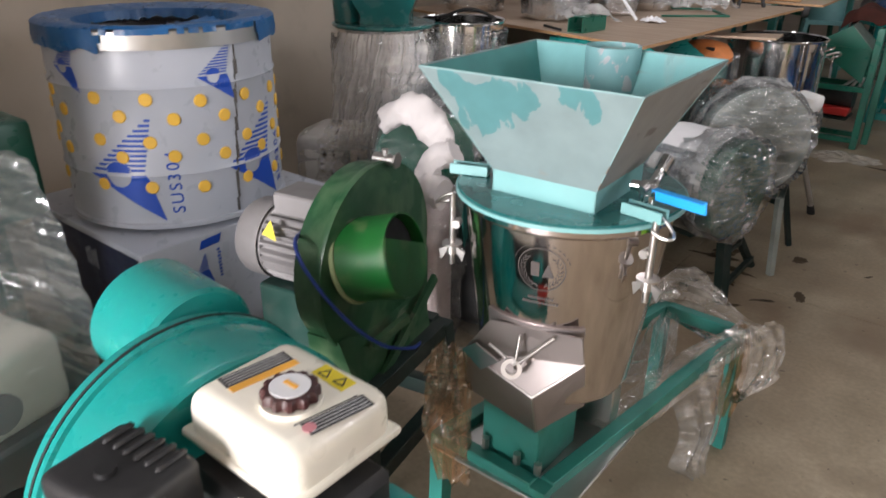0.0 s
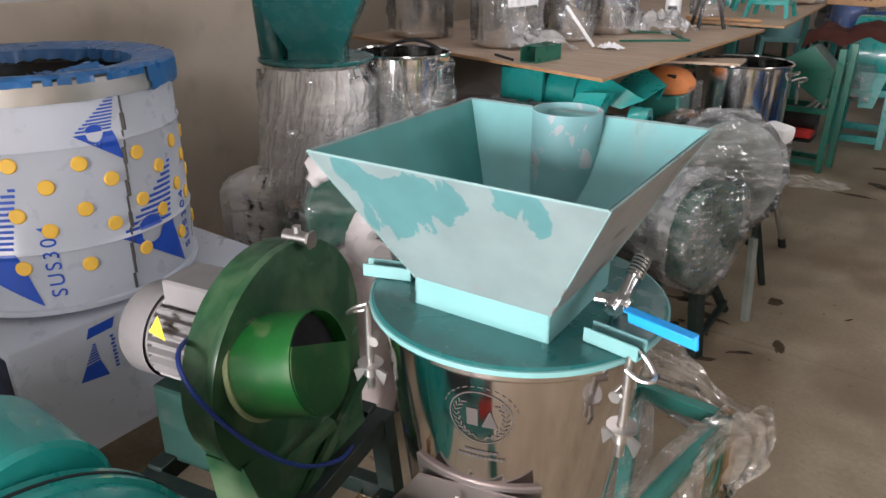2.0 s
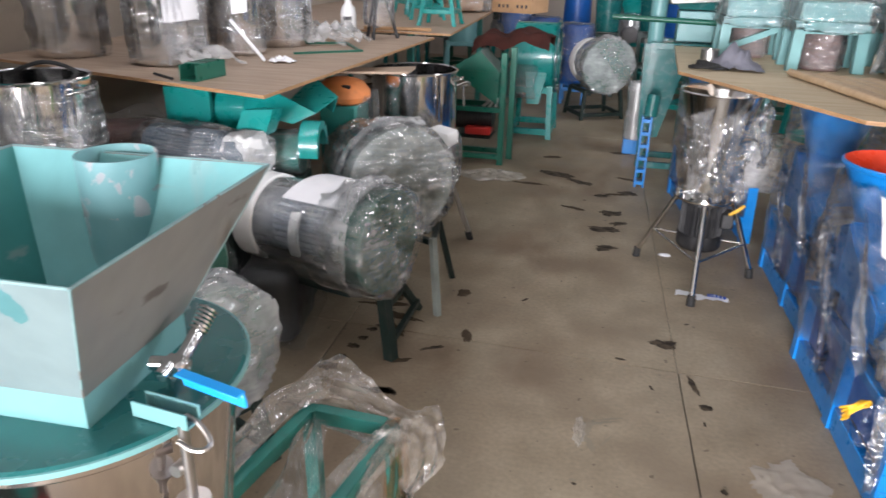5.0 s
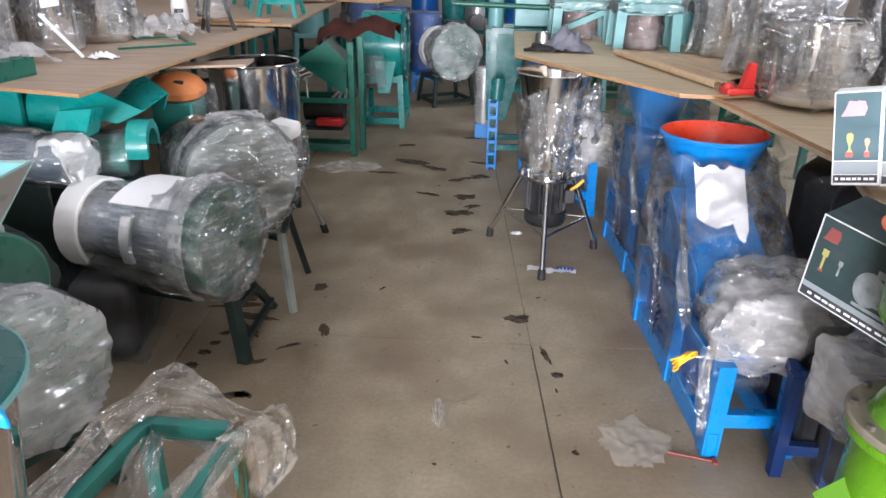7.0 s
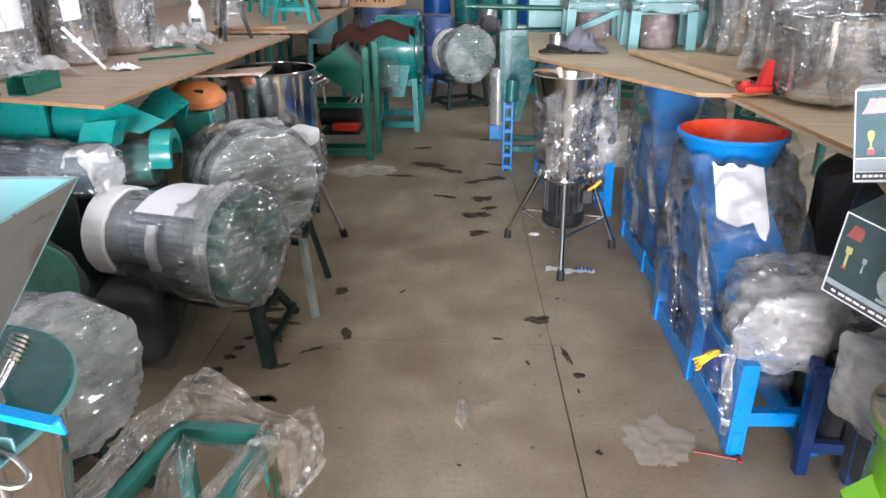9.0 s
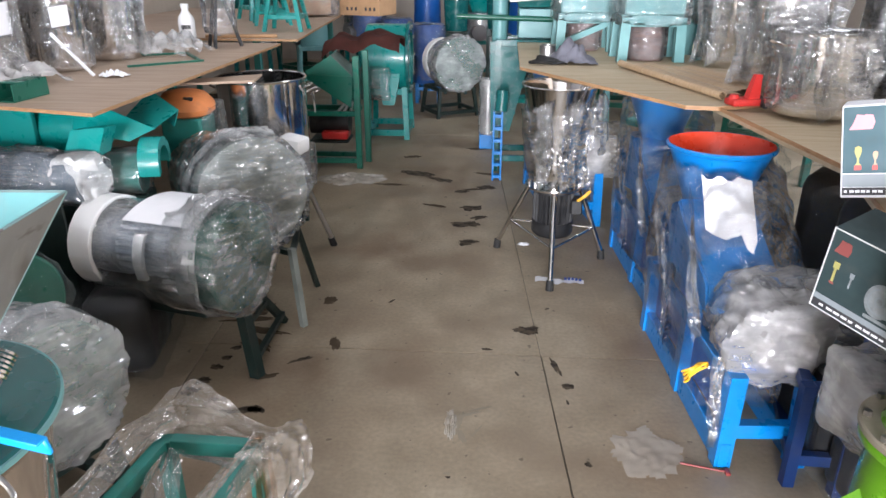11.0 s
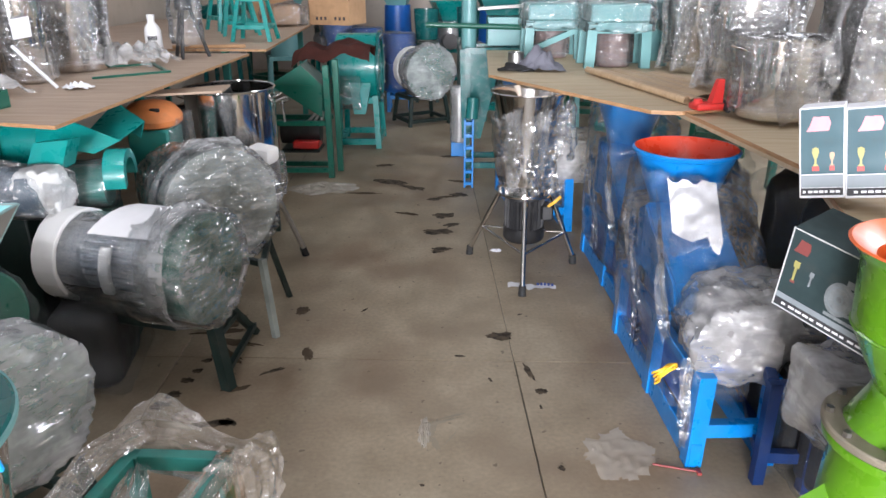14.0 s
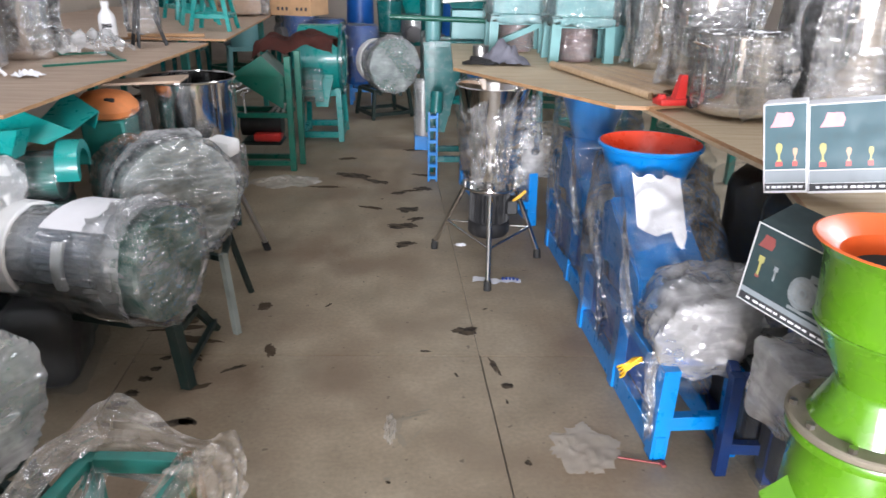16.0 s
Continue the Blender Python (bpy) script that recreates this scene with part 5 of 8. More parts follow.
plywood_table("plywood_table", [(-1.3, 2.925), (-1.22, 5.2), (-3.05, 5.3), (-3.05, 3.4)], 0.98, 0.014, "long plywood sheet laid as a table top", [(-2.9, 3.6), (-2.9, 5.0), (-1.9, 5.0)])
plywood_table("plywood_table", [(-1.12, 5.25), (-1.28, 8.3), (-3.05, 8.3), (-3.05, 5.35)], 1.0, 0.014, "second plywood sheet on the same row of tables", [(-1.45, 8.0), (-2.9, 5.6), (-2.9, 8.0), (-1.5, 5.6)])
plywood_table("plywood_table", [(0.3, 4.38), (0.9, 3.33), (1.02, 3.31), (2.6, 3.9), (2.6, 5.6), (0.35, 5.6)], 0.955, 0.016, "plywood table top over blue machines", [(0.5, 5.4), (2.4, 5.4), (2.4, 4.1)], PLY_PALE)
plywood_table("plywood_table", [(1.02, 3.45), (1.12, 2.45), (1.0, 2.0), (2.7, 2.0), (2.7, 3.85)], 0.95, 0.014, "pale plywood sheet beside the boxes", [(2.5, 2.2), (1.5, 2.2), (2.5, 3.5)], PLY_PALE)

POTS = "wrapped stock pots on the tables"
for i, (x, y, r, h, top, paper) in enumerate((
        (-2.72, 3.62, 0.165, 0.5, 0.46, 0), (-2.12, 3.55, 0.155, 0.52, None, 0), (-1.98, 3.98, 0.125, 0.5, 0.45, 0),
        (-2.45, 4.25, 0.17, 0.55, None, 0), (-1.95, 4.42, 0.15, 0.55, None, 2), (-2.5, 4.85, 0.17, 0.55, None, 0))):
    p = stock_pot(pose(x, y, 0.98, 0, 0, 30 * i), r, h, "tall stainless pot wrapped in crumpled clear film on plywood", film=9 if top is None else top, seed=i, group=POTS, handles=False, paper=paper)
    if i in (1, 2):
        b = B()
        a0, a1 = ((-1.5, -0.55), (-2.25, -1.75))[i - 1]
        z0, z1 = ((0.2, 0.33), (0.21, 0.3))[i - 1]
        vs = [[b.verts.new((math.cos(a0 + (a1 - a0) * q / 8) * (r + 0.034 + 0.006 * k), math.sin(a0 + (a1 - a0) * q / 8) * (r + 0.034 + 0.006 * k), z0 + (z1 - z0) * k + 0.012 * q / 8)) for q in range(9)] for k in (0, 0.5, 1)]
        for v0, v1 in zip(vs, vs[1:]):
            for q in range(8):
                b.faces.new((v0[q], v0[q + 1], v1[q + 1], v1[q]))
        part("paper_label", b, PAPER, p, "white paper label caught in the film")
for i, (x, y, r, h, paper) in enumerate((
        (1.35, 3.24, 0.15, 0.3, 0), (1.44, 4.5, 0.14, 0.52, 1), (1.4, 3.75, 0.15, 0.55, 1), (1.83, 3.56, 0.16, 0.55, 0), (1.72, 3.14, 0.16, 0.5, 0), (2.1, 3.25, 0.17, 0.55, 0), (1.75, 4.4, 0.17, 0.6, 0), (2.4, 2.95, 0.16, 0.5, 0), (2.2, 3.75, 0.17, 0.6, 0), (2.0, 2.8, 0.13, 0.4, 0))):
    stock_pot(pose(x, y, 0.95, 0, 0, 40 * i), r, h, "stainless pot wrapped in shiny clear film on the plywood", film=9, seed=20 + i, group=POTS, handles=i % 2 == 0, paper=paper, milk=FILM_BRIGHT)

# the two pots behind the grinder, by the wall
def wall_pot():
    ob = stock_pot(pose(-2.19, 2.27, 0.55), 0.2, 0.5, "film-wrapped pot with a dark teal hopper on its lid", film=0.47, seed=41, milk=FILM_THICK)
    b = B()
    lathe(b, [(0, 0.5), (0.215, 0.5), (0.22, 0.505), (0.22, 0.512), (0.215, 0.516), (0, 0.516)], 64)
    part("lid", b, TEAL, ob, "teal lid")
    b = B()
    t = pose(0.02, 0.0, 0, 0, 0, 36)
    square_hopper(b, 0.1, 0.2, 0.552, 0.76, t, neck=0.036)
    part("hopper", b, TEAL, ob, "dark teal square hopper")
    b = B()
    pipe(b, (-0.12, -0.1, 0.516), (-0.13, -0.11, 0.78), 0.055, 0.003, 32)
    part("drop_tube", b, TEAL, ob)
    b = B()
    box(b, (-0.23, -0.02, 0.508), (0.08, 0.03, 0.012), 0.002)
    part("lid_lug", b, TEAL, ob)
    legs(ob, [(-0.14, -0.14), (0.14, -0.14), (0.14, 0.14), (-0.14, 0.14)], 0.0, -0.55, 0.02, TEAL_FRAME, rails=(-0.15,))
    return ob


wall_pot()
p = stock_pot(pose(-2.03, 2.6, 0.62), 0.19, 0.44, "open stainless pot in film with a dark rim", film=0.42, seed=43, milk=FILM)
legs(p, [(-0.13, -0.13), (0.13, -0.13), (0.13, 0.13), (-0.13, 0.13)], 0.0, -0.62, 0.02, TEAL_FRAME, rails=(-0.2,))
b = B()
tube(b, curve([(-0.16, 0.05, 0.43), (-0.05, 0.12, 0.47), (0.1, 0.1, 0.45), (0.17, 0.0, 0.43)], 6), 0.008, 8)
part("hose", b, RUBBER, p, "black hose over the rim")


# ---- film-wrapped disc mills on stands ----
def disc_mill(m, r, label, seed, disc=DARK_GREEN, foam=True, paper=True, h=0.35, face=0.012, mlen=0.42, legs_=None, film=FILM, mcol=None, leg_mat=None, band=False):
    """Disc housing at the origin facing +x, motor behind it; h is the stand's height below the axis."""
    ob = thing("disc_mill", label, "machine", m, "wrapped disc mills")
    k = pose(0, 0, 0, 0, 90, 0)
    b = B()
    lathe(b, [(0, -0.09), (r * 0.92, -0.09), (r, -0.08), (r, -0.012), (r * 1.02, -0.01), (r * 1.02, 0.004), (r * 0.97, 0.012), (r * 0.4, face * 0.5), (r * 0.25, face * 0.5), (r * 0.2, face), (0, face)], 56, k)
    part("disc_housing", b, disc, ob, "round painted housing")
    motor(ob, (-0.1, 0, 0), (-0.1 - mlen, 0, 0), r * 0.6, mcol or MOTOR_BLUE, "finned motor under the film")
    if foam:
        for x, w, rr in ((-0.1 - mlen * 0.93, 0.1, 0.8), (-0.1 - mlen * 0.4, 0.045, 0.84)):
            b = B()
            n_ = 20
            span = (-120, 239) if w > 0.055 else (165, 222)
            aa = [radians(span[0] + (span[1] - span[0]) * i / n_) for i in range(n_ + 1)]
            for s in (0,):
                ring = []
                for a in aa:
                    c, q = math.cos(a - math.pi / 2 + 1.2), math.sin(a - math.pi / 2 + 1.2)
                    ring.append([(x - w / 2, c * r * rr, q * r * rr), (x + w / 2, c * r * rr, q * r * rr), (x + w / 2, c * r * (rr + 0.09), q * r * (rr + 0.09)), (x - w / 2, c * r * (rr + 0.09), q * r * (rr + 0.09))])
                loft(b, ring)
            bmesh.ops.bevel(b, geom=b.edges[:], offset=0.004, segments=1, affect="EDGES")
            part("foam_band", b, FOAM, ob, "white foam sheet band")
    pts = [p for p in cyl_points((-0.1 - mlen, 0, 0), (-0.02, 0, 0), r * 0.76)] + [p for p in cyl_points((-0.09, 0, 0), (0.03, 0, 0), r * 1.1)] + [Vector((-0.1 - mlen, s * r * 0.5, -h * 0.8)) for s in (-1, 1)] + [Vector((-0.02, s * r * 0.5, -h * 0.85)) for s in (-1, 1)]
    part("plastic_wrap", hull_shell(pts, 90, 56, 0.014, seed, freq=7), film, ob, "shiny clear stretch film")
    part("plastic_wrap", crumple([(-0.04, -r * 0.9, 0.02), (-0.06, -r * 0.3, r * 0.95), (-0.06, r * 0.5, r * 0.95)], r * 0.16, seed + 3, 16, 10, 0.8, 0.4), FILM_THICK, ob, "bunched milky film")
    b = B()
    rings = []
    for x, rr in () if not band else ((-0.2, 0.8), (-0.17, 0.92), (-0.12, 1.08), (-0.07, 1.16), (-0.03, 1.14)):
        rings.append([(x + 0.02 * noise.noise(Vector((math.cos(q), math.sin(q), seed))), (rr * r + 0.014 * noise.noise(Vector((math.cos(q) * 3, math.sin(q) * 3, x * 20 + seed)))) * math.cos(q), (rr * r + 0.014 * noise.noise(Vector((math.cos(q) * 3, math.sin(q) * 3, x * 20 + seed)))) * math.sin(q)) for q in [2 * math.pi * i / 48 for i in range(48)]])
    if band:
        loft(b, rings, cap=False)
        part("film_band", b, FILM_THICK, ob, "milky band of doubled film")
    if paper:
        b = B()
        vs = []
        for i in range(7):
            a = radians(46 + 9.5 * i)
            vs.append([b.verts.new((x, -math.cos(a) * r * 1.05, math.sin(a) * r * 1.05)) for x in (-0.37 + 0.012 * i, -0.1 + 0.008 * i)])
        for i in range(6):
            b.faces.new((vs[i][0], vs[i][1], vs[i + 1][1], vs[i + 1][0]))
        part("paper_label", b, PAPER, ob, "white paper sheet under the film")
    co = legs_ if legs_ is not None else [(-0.1 - mlen, -r * 0.75), (-0.06, -r * 0.75), (-0.06, r * 0.75), (-0.1 - mlen, r * 0.75)]
    b = B()
    box(b, (-0.08 - mlen / 2, 0, -h * 0.5 - r * 0.35), (mlen * 0.86, r * 0.9, max(0.03, h - r * 0.6)), 0.006)
    part("motor_base", b, STAND_DARK, ob)
    if co:
        legs(ob, co, -h, -m.translation.z, 0.012 if leg_mat else 0.016, leg_mat or STAND_DARK, spread=1.18, rails=(-h - 0.012,) if leg_mat else (-h - 0.012, -m.translation.z + 0.05))
    return ob


ob_ = disc_mill(pose(-0.775, 2.8, 0.49, 0, 0, -15), 0.2, "dark green disc mill wrapped in film on a dark stand", 2, h=0.22, film=FILM_MILL, mlen=0.5, mcol=FOIL, band=True, legs_=())
for nm, a, c, w in (("leg", (-0.755, 2.775, 0.0), (-0.79, 2.79, 0.29), 0.042), ("leg", (-0.765, 3.22, 0.0), (-0.83, 2.98, 0.3), 0.028), ("leg", (-1.3, 2.88, 0.0), (-1.27, 2.9, 0.29), 0.04), ("leg", (-1.26, 3.3, 0.0), (-1.22, 3.14, 0.29), 0.03),
                    ("rail", (-0.757, 2.79, 0.07), (-0.765, 3.2, 0.05), 0.022), ("rail", (-0.79, 2.82, 0.2), (-0.8, 3.1, 0.16), 0.022), ("rail", (-0.79, 2.79, 0.275), (-1.27, 2.9, 0.275), 0.03), ("rail", (-0.83, 2.99, 0.275), (-1.22, 3.13, 0.275), 0.03)):
    b = B()
    beam(b, a, c, w)
    world_part(nm, b, STAND_DARK, ob_)
ob_ = disc_mill(pose(-0.87, 3.3, 0.555, 0, 0, -48), 0.245, "large grey-green disc mill in thick film with foam corner", 5, disc=paint("grey_green_paint", (0.27, 0.32, 0.31), 0.3), paper=False, foam=False, h=0.25, film=FILM_MILL, legs_=(), band=True)
for nm, a, c, w, mt in (("leg", (-0.668, 3.18, 0.0), (-0.7, 3.2, 0.36), 0.026, GREY_LEG), ("leg", (-0.695, 3.587, 0.0), (-0.76, 3.54, 0.32), 0.024, STAND_DARK), ("leg", (-1.18, 3.4, 0.0), (-1.14, 3.44, 0.32), 0.024, STAND_DARK), ("leg", (-1.12, 3.8, 0.0), (-1.1, 3.74, 0.32), 0.024, STAND_DARK), ("rail", (-0.7, 3.2, 0.33), (-0.76, 3.54, 0.31), 0.024, STAND_DARK), ("rail", (-0.76, 3.54, 0.31), (-1.1, 3.74, 0.31), 0.024, STAND_DARK), ("rail", (-0.7, 3.2, 0.34), (-1.14, 3.44, 0.32), 0.024, STAND_DARK)):
    b = B()
    beam(b, a, c, w)
    world_part(nm, b, mt, ob_)
disc_mill(pose(-0.98, 1.95, 0.47, 0, 0, -25), 0.185, "green disc mill in milky film and foam behind the grinder", 8, h=0.24, paper=False, film=FILM_BUNCH, band=True)
disc_mill(pose(-1.35, 2.35, 0.5, 0, 0, -30), 0.17, "dark green disc mill tightly wrapped in clear film", 11, h=0.24, paper=False, film=FILM_DARK)
b = B()
box(b, (0, 0, 0), (0.12, 0.1, 0.075), 0.02, pose(-0.755, 3.58, 0.715, 4, 6, -20), 2)
tagged(part("foam_pad", b, FOAM), "white foam packing pad taped on a wrapped mill", "packing")


# ---- stainless blender on three legs ----
def tripod_blender():
    ob = thing("tripod_blender", "stainless funnel mixer in torn film on three steel legs", "machine", pose(0.475, 3.95, 0))
    b = B()
    lathe(b, [(0, 0.43), (0.1, 0.43), (0.105, 0.44), (0.11, 0.6), (0.13, 0.72), (0.18, 0.93), (0.19, 0.934), (0.188, 0.94), (0.177, 0.935), (0.125, 0.72), (0.1, 0.6), (0.0, 0.58)], 64)
    part("funnel", b, STEEL, ob, "polished stainless funnel")
    b = B()
    lathe(b, [(0.12, 0.425), (0.15, 0.425), (0.152, 0.43), (0.15, 0.437), (0, 0.437)], 48)
    part("mount_plate", b, STEEL, ob)
    for i in range(8):
        a = 2 * math.pi * i / 8
        b = B()
        rod(b, (0.128 * math.cos(a), 0.128 * math.sin(a), 0.437), (0.128 * math.cos(a), 0.128 * math.sin(a), 0.46), 0.009, seg=8)
        part("stud", b, CHROME, ob)
    motor(ob, (0, 0.0, 0.425), (0, 0.0, 0.17), 0.105, BLACK, "black finned motor hung below")
    b = B()
    box(b, (0.11, -0.03, 0.33), (0.06, 0.09, 0.08), 0.008)
    part("terminal_box", b, BLACK, ob)
    b = B()
    tube(b, curve([(0.11, -0.06, 0.36), (0.14, -0.1, 0.4), (0.17, -0.08, 0.42)], 6), 0.008, 8)
    part("cable", b, YELLOW, ob)
    feet = [(-0.033, -0.352), (0.28, 0.06), (-0.276, 0.195)]
    mid = []
    for x, y in feet:
        d = math.hypot(x, y)
        a = (x / d * 0.13, y / d * 0.13, 0.43)
        b = B()
        rod(b, (x, y, 0.03), a, 0.013, seg=16)
        lg = part("leg", b, STEEL, ob, "round stainless leg")
        b = B()
        rod(b, (x, y, 0), (x * 0.985, y * 0.985, 0.05), 0.02, 0.018, 16)
        part("rubber_foot", b, RUBBER, lg)
        u = 0.38
        mid.append(Vector((x + (a[0] - x) * u, y + (a[1] - y) * u, 0.03 + (0.4) * u)))
    for i in range(3):
        b = B()
        rod(b, mid[i], mid[(i + 1) % 3], 0.007, seg=10)
        part("brace", b, STEEL, ob)
    pts = cyl_points((0, 0, 0.45), (0, 0, 0.46), 0.13) + cyl_points((0, 0, 0.9), (0, 0, 0.925), 0.19)
    part("plastic_wrap", hull_shell(pts, 72, 40, 0.022, 14, top=0.84, floor_z=0.44), FILM_CLEAR, ob, "torn clear film")
    for k_, a_ in enumerate((-2.1, -1.3, -0.5, 0.3)):
        c, q = math.cos(a_), math.sin(a_)
        part("film_fold", ribbon([(c * 0.19, q * 0.19, 0.86), (c * 0.19, q * 0.19, 0.74), (c * 0.15, q * 0.15, 0.6), (c * 0.17, q * 0.17, 0.46)], [(-q * 0.05, c * 0.05, 0.02), (-q * 0.03, c * 0.03, -0.01), (-q * 0.05, c * 0.05, 0.01), (-q * 0.03, c * 0.03, 0.02)], 300 + k_), FILM, ob)
    part("plastic_wrap", crumple([(0.19, -0.06, 0.9), (0.2, -0.08, 0.75), (0.22, -0.06, 0.62)], 0.025, 4, 12, 8, 1.0, 0.3), FILM, ob)
    return ob


tripod_blender()


# ---- blue pellet mills in film ----
def blue_mill(m, label, seed, inner=None, paper=False, back=False, lift=0.0):
    """Base frame along y, motor at the near end, gearbox and hopper at the far end."""
    ob = thing("pellet_mill", label, "machine", m, "blue pellet mills")
    L = 0.95
    for x in (-0.115, 0.12):
        b = B()
        box(b, (x, 0, 0.045), (0.035, L, 0.09), 0.003)
        part("base_beam", b, BLUE, ob)
        b = B()
        box(b, (x, 0.06, 0.3), (0.035, L - 0.12, 0.035), 0.003)
        part("top_beam", b, BLUE, ob)
        for y in (-L / 2 + 0.03, -0.02, L / 2 - 0.03):
            b = B()
            loft(b, [[(x + s * 0.026, y + q * 0.026, 0) for s, q in ((-1, -1), (1, -1), (1, 1), (-1, 1))], [(x * 0.93 + s * 0.026, y + q * 0.026, 0.33) for s, q in ((-1, -1), (1, -1), (1, 1), (-1, 1))]])
            part("leg", b, BLUE, ob)
    for y in (-L / 2 + 0.03, L / 2 - 0.03):
        b = B()
        box(b, (0, y, 0.13), (0.2, 0.04, 0.05), 0.003)
        part("cross_bar", b, BLUE, ob)
    b = B()
    box(b, (-0.09, 0.02, 0.19), (0.012, L - 0.1, 0.2), 0.002)
    part("side_panel", b, BLUE_DEEP, ob, "deep blue side panel behind the film")
    motor(ob, (0.03, -0.12, 0.43), (0.03, -0.44, 0.43), 0.105, MOTOR_GREY, "motor under milky film")
    b = B()
    box(b, (0.02, -0.28, 0.315), (0.2, 0.24, 0.03), 0.004)
    part("motor_plate", b, BLUE_DEEP, ob)
    b = B()
    box(b, (0, 0.12, 0.43), (0.2, 0.26, 0.24), 0.02, None, 2)
    rod(b, (0, 0.3, 0.4), (0, 0.3, 0.6 + lift), 0.13, 0.12, 32)
    part("gearbox", b, BLUE, ob, "blue gearbox")
    b = B()
    loft(b, [[(-0.13, -0.2, 0.4), (0.12, -0.2, 0.4), (0.12, -0.16, 0.5), (-0.13, -0.16, 0.5)], [(-0.14, 0.1, 0.42), (0.13, 0.1, 0.42), (0.13, 0.1, 0.62), (-0.14, 0.1, 0.62)], [(-0.14, 0.2, 0.44), (0.13, 0.2, 0.44), (0.13, 0.2, 0.68), (-0.14, 0.2, 0.68)]])
    bmesh.ops.bevel(b, geom=b.edges[:], offset=0.008, segments=2, affect="EDGES")
    part("belt_guard", b, BLUE, ob, "sloping blue guard")
    b = B()
    lathe(b, [(0.1, 0.58 + lift), (0.115, 0.66 + lift), (0.183, 0.845 + lift), (0.194, 0.85 + lift), (0.197, 0.86 + lift), (0.188, 0.866 + lift)], 64, Matrix.Translation((0.02, 0.28, 0)))
    hp = part("hopper", b, BLUE, ob, "blue round hopper")
    b = B()
    lathe(b, [(0.19, 0.865 + lift), (0.18, 0.847 + lift), (0.1, 0.63 + lift), (0, 0.62 + lift)], 64, Matrix.Translation((0.02, 0.28, 0)))
    part("hopper_inside", b, inner or BLUE, hp, "painted inside of the hopper")
    if back:
        pts = cyl_points((0.02, 0.28, 0.6), (0.02, 0.28, 0.84 + lift), 0.195) + box_points((0, 0.0, 0.25), (0.29, 0.9, 0.24))
    else:
        pts = cyl_points((0.02, 0.28, 0.55), (0.02, 0.28, 0.84), 0.195) + box_points((-0.01, 0.1, 0.32), (0.3, 0.7, 0.1)) + box_points((-0.03, 0.05, 0.13), (0.24, 0.7, 0.06)) + cyl_points((0.02, -0.02, 0.44), (0.02, -0.3, 0.44), 0.14)
    part("plastic_wrap", hull_shell(pts, 110, 76, 0.022, seed, top=0.82 + lift, floor_z=0.1, freq=7), FILM_CLEAR, ob, "loose clear film over the machine")
    pts = cyl_points((0.02, -0.15, 0.415), (-0.02, -0.44, 0.41), 0.13) + cyl_points((0.28, -0.16, 0.45), (0.29, -0.4, 0.42), 0.115)
    part("plastic_wrap", hull_shell(pts, 120, 84, 0.028, seed + 2, freq=9), FILM_BUNCH, ob, "milky film bunched round the motor")
    for k_, (pts, sides) in enumerate((
            ([(-0.12, 0.12, 0.72), (-0.14, 0.0, 0.62), (-0.15, -0.1, 0.5), (-0.15, -0.2, 0.36)], [(0, 0.04, 0.03), (0, 0.05, 0.04), (0.01, 0.05, 0.04), (0, 0.04, 0.04)]),
            ([(-0.155, 0.3, 0.62), (-0.16, 0.2, 0.45), (-0.155, 0.12, 0.3), (-0.15, 0.1, 0.14)], [(0, 0.06, 0.02), (0, 0.07, 0.03), (0, 0.06, 0.02), (0, 0.05, 0.0)]),
            ([(-0.13, -0.38, 0.36), (-0.15, -0.42, 0.28), (-0.145, -0.44, 0.18), (-0.15, -0.45, 0.07)], [(0.02, 0.03, 0), (0.01, 0.035, 0), (0.0, 0.03, 0), (0.01, 0.02, 0)]),
            ([(0.1, 0.0, 0.7), (0.03, -0.06, 0.66), (-0.05, -0.08, 0.64), (-0.12, -0.04, 0.6)], [(0, 0.02, 0.04), (0, 0.02, 0.05), (0.01, 0.02, 0.04), (0, 0.02, 0.04)]))):
        part("film_fold", ribbon(pts, sides, seed + k_), FILM, ob, "torn strip of film")
    if paper:
        b = B()
        n_ = 10
        vs = []
        for i in range(n_ + 1):
            a = radians(-122 + 3.6 * i)
            q = 0.262
            foot = (0.1, 0.03, 0.02, 0.03, 0.0, 0.01, 0.03, 0.1, -0.12, -0.2, -0.04)[i]
            vs.append([b.verts.new((0.02 + q * math.cos(a), 0.28 + q * math.sin(a) - 0.12 * (1 - s), 0.63 + 0.18 * s + 0.006 * math.sin(i * 1.4 + s * 3))) for s in (foot, 0.5, 0.78, 1 - 0.05 * abs(math.sin(i * 0.9)))])
        for i in range(n_):
            for j in range(3):
                b.faces.new((vs[i][j], vs[i + 1][j], vs[i + 1][j + 1], vs[i][j + 1]))
        part("paper_label", b, PAPER, ob, "white torn paper sheet on the hopper")
    return ob


